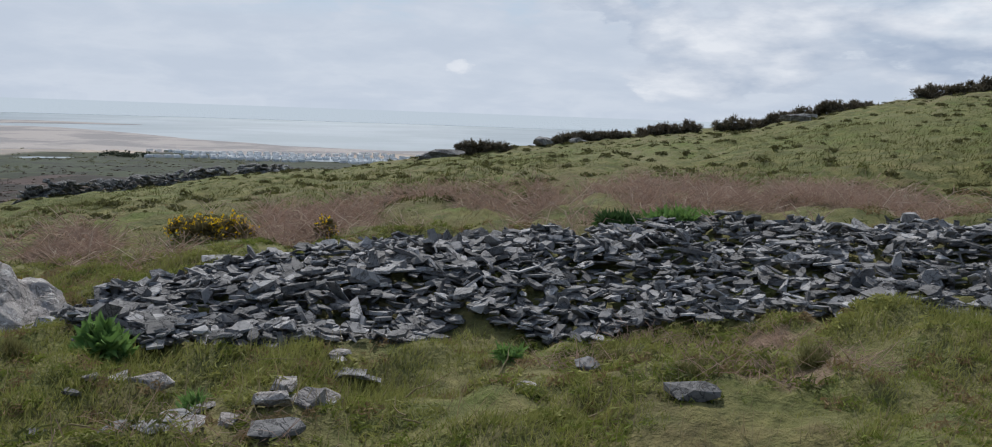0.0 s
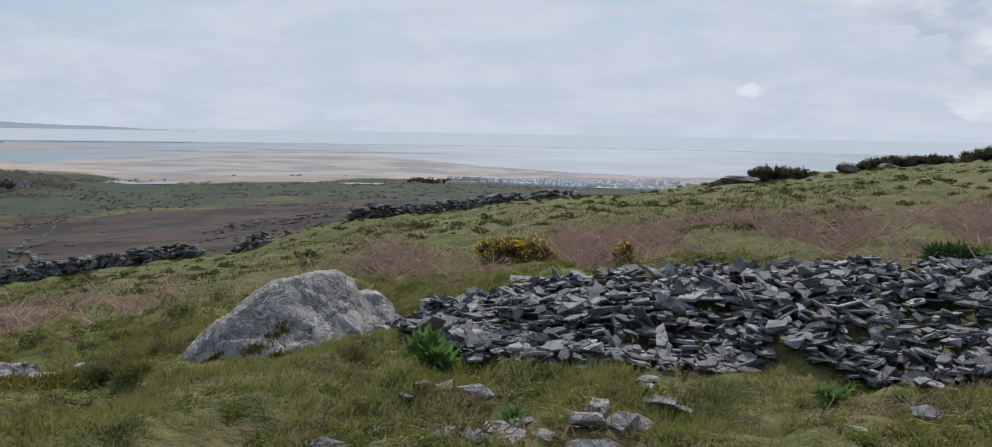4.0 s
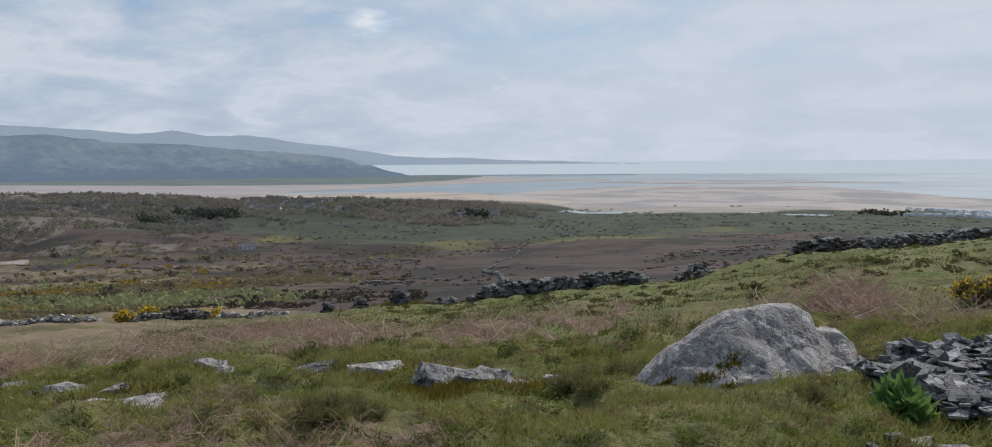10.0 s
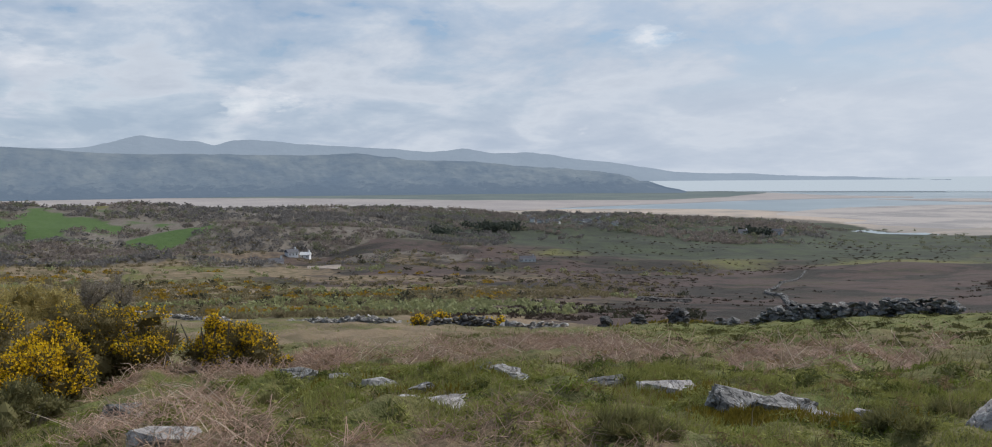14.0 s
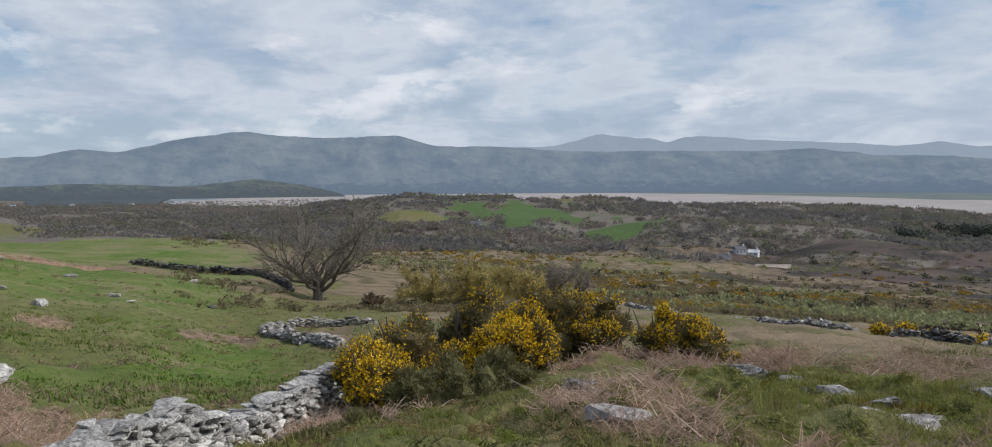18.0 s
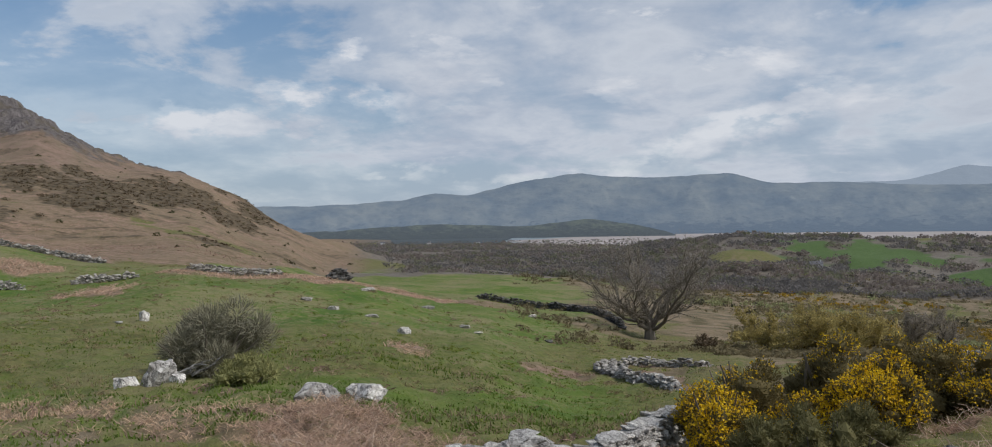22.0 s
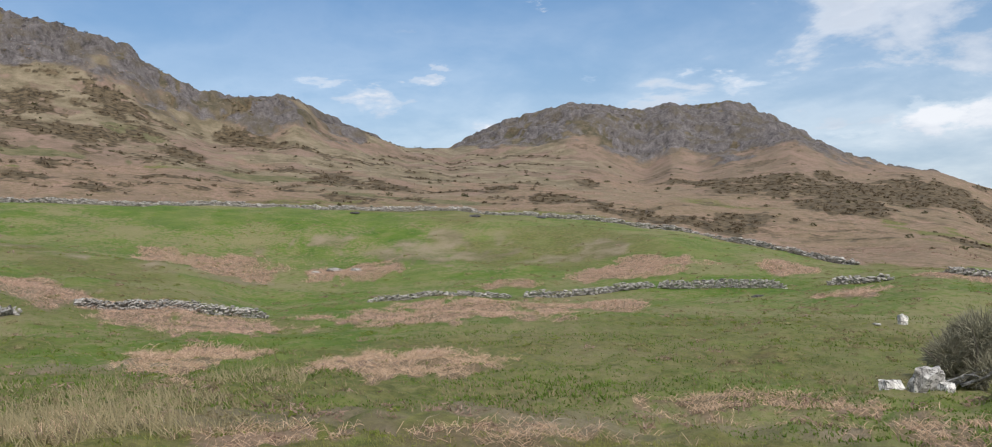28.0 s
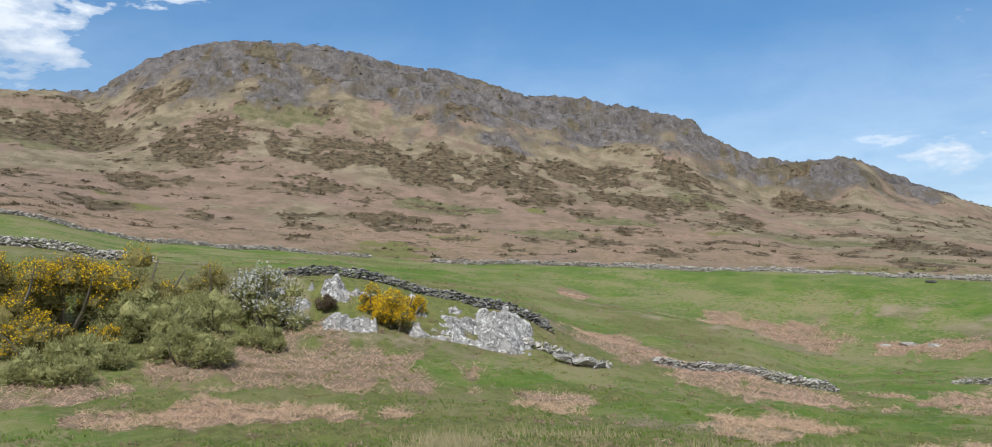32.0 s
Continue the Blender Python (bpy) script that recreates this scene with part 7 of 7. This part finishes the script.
def wood_mix(a, r, lo, hi, label, seed):
    """Split a wood into its brown, olive and grey stands."""
    n = fbm(-np.sin(np.radians(a)) * r, np.cos(np.radians(a)) * r, 110, 4, seed, .6) + .12 * rng.normal(size=len(a))
    for mat, m in ((WOOD_FAR, n < -.06), (WOOD_OLIVE, (n >= -.06) & (n < .1)), (WOOD_GREY, n >= .1)):
        crowns("woodland", a[m], r[m], lo, hi, mat, label)


a, r = scatter(rng, 34000, 31, 104, 300, 1500, False)
m = zones(a, r)["wood"] > .3 + .4 * rng.uniform(0, 1, len(a))
a, r = a[m], r[m]
m = zones(a, r)["meadow"] < .3
m &= fbm(-np.sin(np.radians(a)) * r, np.cos(np.radians(a)) * r, 70, 4, 201) > -.22 + .3 * rng.uniform(-.5, .5, len(a))
wood_mix(a[m], r[m], 1.5, 3.2, "bare brown and olive woodland filling the valley", 221)
a, r = scatter(rng, 19000, 97, 124, 240, 3600, False)
m = fbm(-np.sin(np.radians(a)) * r, np.cos(np.radians(a)) * r, 80, 4, 211) > -.02 - .3 * soft(r, 420, 700) + .3 * rng.uniform(-.5, .5, len(a)) + .25 * (1 - soft(r, 260, 420))
m &= (patches(a, r, [(109, 250, 10, .25)]) < .5) & ~((a > 109 + 6 * rng.uniform(0, 1, len(a))) & (r < 900 + 300 * rng.uniform(0, 1, len(a))))
wood_mix(a[m], r[m], 1.2, 2.8, "bare brown woodland below the open hill", 231)
a = np.concatenate([rng.normal(58.9, .4, 26), rng.normal(55.4, .8, 80), rng.normal(38.4, .5, 30)])
r = np.concatenate([rng.normal(952, 14, 26), rng.normal(1062, 22, 80), rng.normal(1115, 18, 30)])
crowns("dark_wood", a, r, 3, 5, leafy("conifer_dark", (.03, .04, .032), (.07, .08, .06), .02), "dark evergreen clump in the valley woods", 1.0)
a, r = scatter(rng, 1500, 4, 48, 950, 1720)
m = fbm(-np.sin(np.radians(a)) * r, np.cos(np.radians(a)) * r, 120, 3, 171) > .05
crowns("shore_trees", a[m], r[m], .9, 2.4, WOOD_OLIVE, "hedges and trees on the flat land by the shore", .6)
a = rng.uniform(10.4, 13.4, 26)
crowns("shore_trees", a, np.full(26, 1480.0) + rng.uniform(-30, 30, 26), 2.6, 5, leafy("shore_dark", (.02, .028, .018), (.05, .06, .035), .02), "dark clump of trees beside the caravans", .8)


def house(name, az, r, w, d, h, turn, label, windows=3, roof=ROOF):
    root = base(name, on_ground(az, r), label, "house", turn=radians(az) + turn)
    bm = bmesh.new()
    bmesh.ops.create_cube(bm, size=1, matrix=Matrix.Translation((0, 0, h / 2 - .5)) @ Matrix.Diagonal((w, d, h + 1, 1)))
    part("wall", bm, WHITE_PAINT, root)
    bm = bmesh.new()
    e, k = w / 2 + .4, d / 2 + .5
    top = h + d * .42
    v = [bm.verts.new(c) for c in ((-e, -k, h), (e, -k, h), (e, 0, top), (-e, 0, top), (e, k, h), (-e, k, h))]
    for f in ((0, 1, 2, 3), (3, 2, 4, 5), (1, 4, 2), (0, 3, 5), (0, 5, 4, 1)):
        bm.faces.new([v[i] for i in f])
    top_part = part("roof", bm, roof, root)
    for j in range(windows):
        bm = bmesh.new()
        bmesh.ops.create_cube(bm, size=1, matrix=Matrix.Translation((-w / 2 + w * (j + .5) / windows, -d / 2 - .02, h * .5)) @ Matrix.Diagonal((1.0, .12, 1.3, 1)))
        frame_part = part("window", bm, WHITE_PAINT, root)
        bm = bmesh.new()
        bmesh.ops.create_cube(bm, size=1, matrix=Matrix.Translation((-w / 2 + w * (j + .5) / windows, -d / 2 - .05, h * .5)) @ Matrix.Diagonal((.8, .1, 1.1, 1)))
        part("pane", bm, SLATE, frame_part)
    bm = bmesh.new()
    bmesh.ops.create_cube(bm, size=1, matrix=Matrix.Translation((w * .36, 0, top + .3)) @ Matrix.Diagonal((.9, .9, 1.8, 1)))
    part("chimney", bm, WHITE_PAINT, top_part)
    return root


house("farmhouse", 69.0, 545, 7, 4.5, 2.6, .5, "white farmhouse with grey slate roof among scrub")
house("farm_shed", 68.1, 550, 6, 4, 2.2, -.3, "low white farm shed beside the farmhouse", 2, WHITE_PAINT)
house("farm_shed", 70.0, 500, 8, 4.5, 2.2, .1, "low grey-roofed farm shed", 2)
house("cottage", 86.5, 760, 10, 6, 4, .2, "small white cottage below green fields")
house("cottage", 37.6, 1120, 12, 7, 5, .4, "white cottage on the coastal flat")
house("cottage", 36.9, 1150, 16, 7, 5, -.2, "white cottage on the coastal flat")
house("cottage", 39.0, 1100, 11, 7, 5, .1, "white cottage on the coastal flat")
house("barn", 53.2, 640, 12, 5, 2.4, .1, "long low white barn on the moor edge", 4)
for k in range(16):
    house("village_house", 47.4 + k * .38 + rng.uniform(-.15, .15), 1250 + rng.uniform(-60, 60), rng.uniform(6, 10), 5, rng.uniform(3, 4.5), rng.uniform(-.5, .5), "pale village house with slate roof on a wooded rise")
# riding arena by the farm
arena = polar_sheet("riding_arena", np.arange(65.8, 68.0, .1), np.linspace(440, 470, 14), lambda A, Rr: height(A, Rr) + .35, stony("arena_sand", (.18, .15, .125), (.27, .23, .195), .2, .95))
tagged(arena, "pale sand riding arena beside the farm", "arena", kind="structure")
for k in range(3):
    house("distant_house", 108 + k * 3.6 + rng.uniform(-.5, .5), 3300 + rng.uniform(-120, 60), 16, 9, 7, rng.uniform(-.4, .4), "white house of a town across the estuary", 2)

# rows of static caravans behind the beach
pos, size = [], []
box = bmesh.new()
bmesh.ops.create_cube(box, size=1, matrix=Matrix.Translation((0, 0, .5)))
bmesh.ops.create_cube(box, size=.9, matrix=Matrix.Translation((0, 0, 1.0)) @ Matrix.Diagonal((1, .8, .5, 1)))
van = as_mesh("caravan", box, WHITE_PAINT)
vans = []
for row in range(13):
    for k in range(34):
        az, r = -7.5 + k * .55 + rng.uniform(-.12, .12), 1400 + row * 23 + rng.uniform(-5, 5)
        if az > 11.5 or vnoise(np.array(az * .35), np.array(row * .3), 7) < -.18:
            continue
        vans.append((van, Matrix.Translation(on_ground(az, r, 1.0)) @ Euler((0, 0, radians(az) + .5 + .15 * (row % 3))).to_matrix().to_4x4() @ Matrix.Diagonal((11, 4, 3.4, 1))))
stuff("caravan_park", joined("caravan_park", vans, WHITE_PAINT), "rows of white static caravans behind the beach", "caravan park")
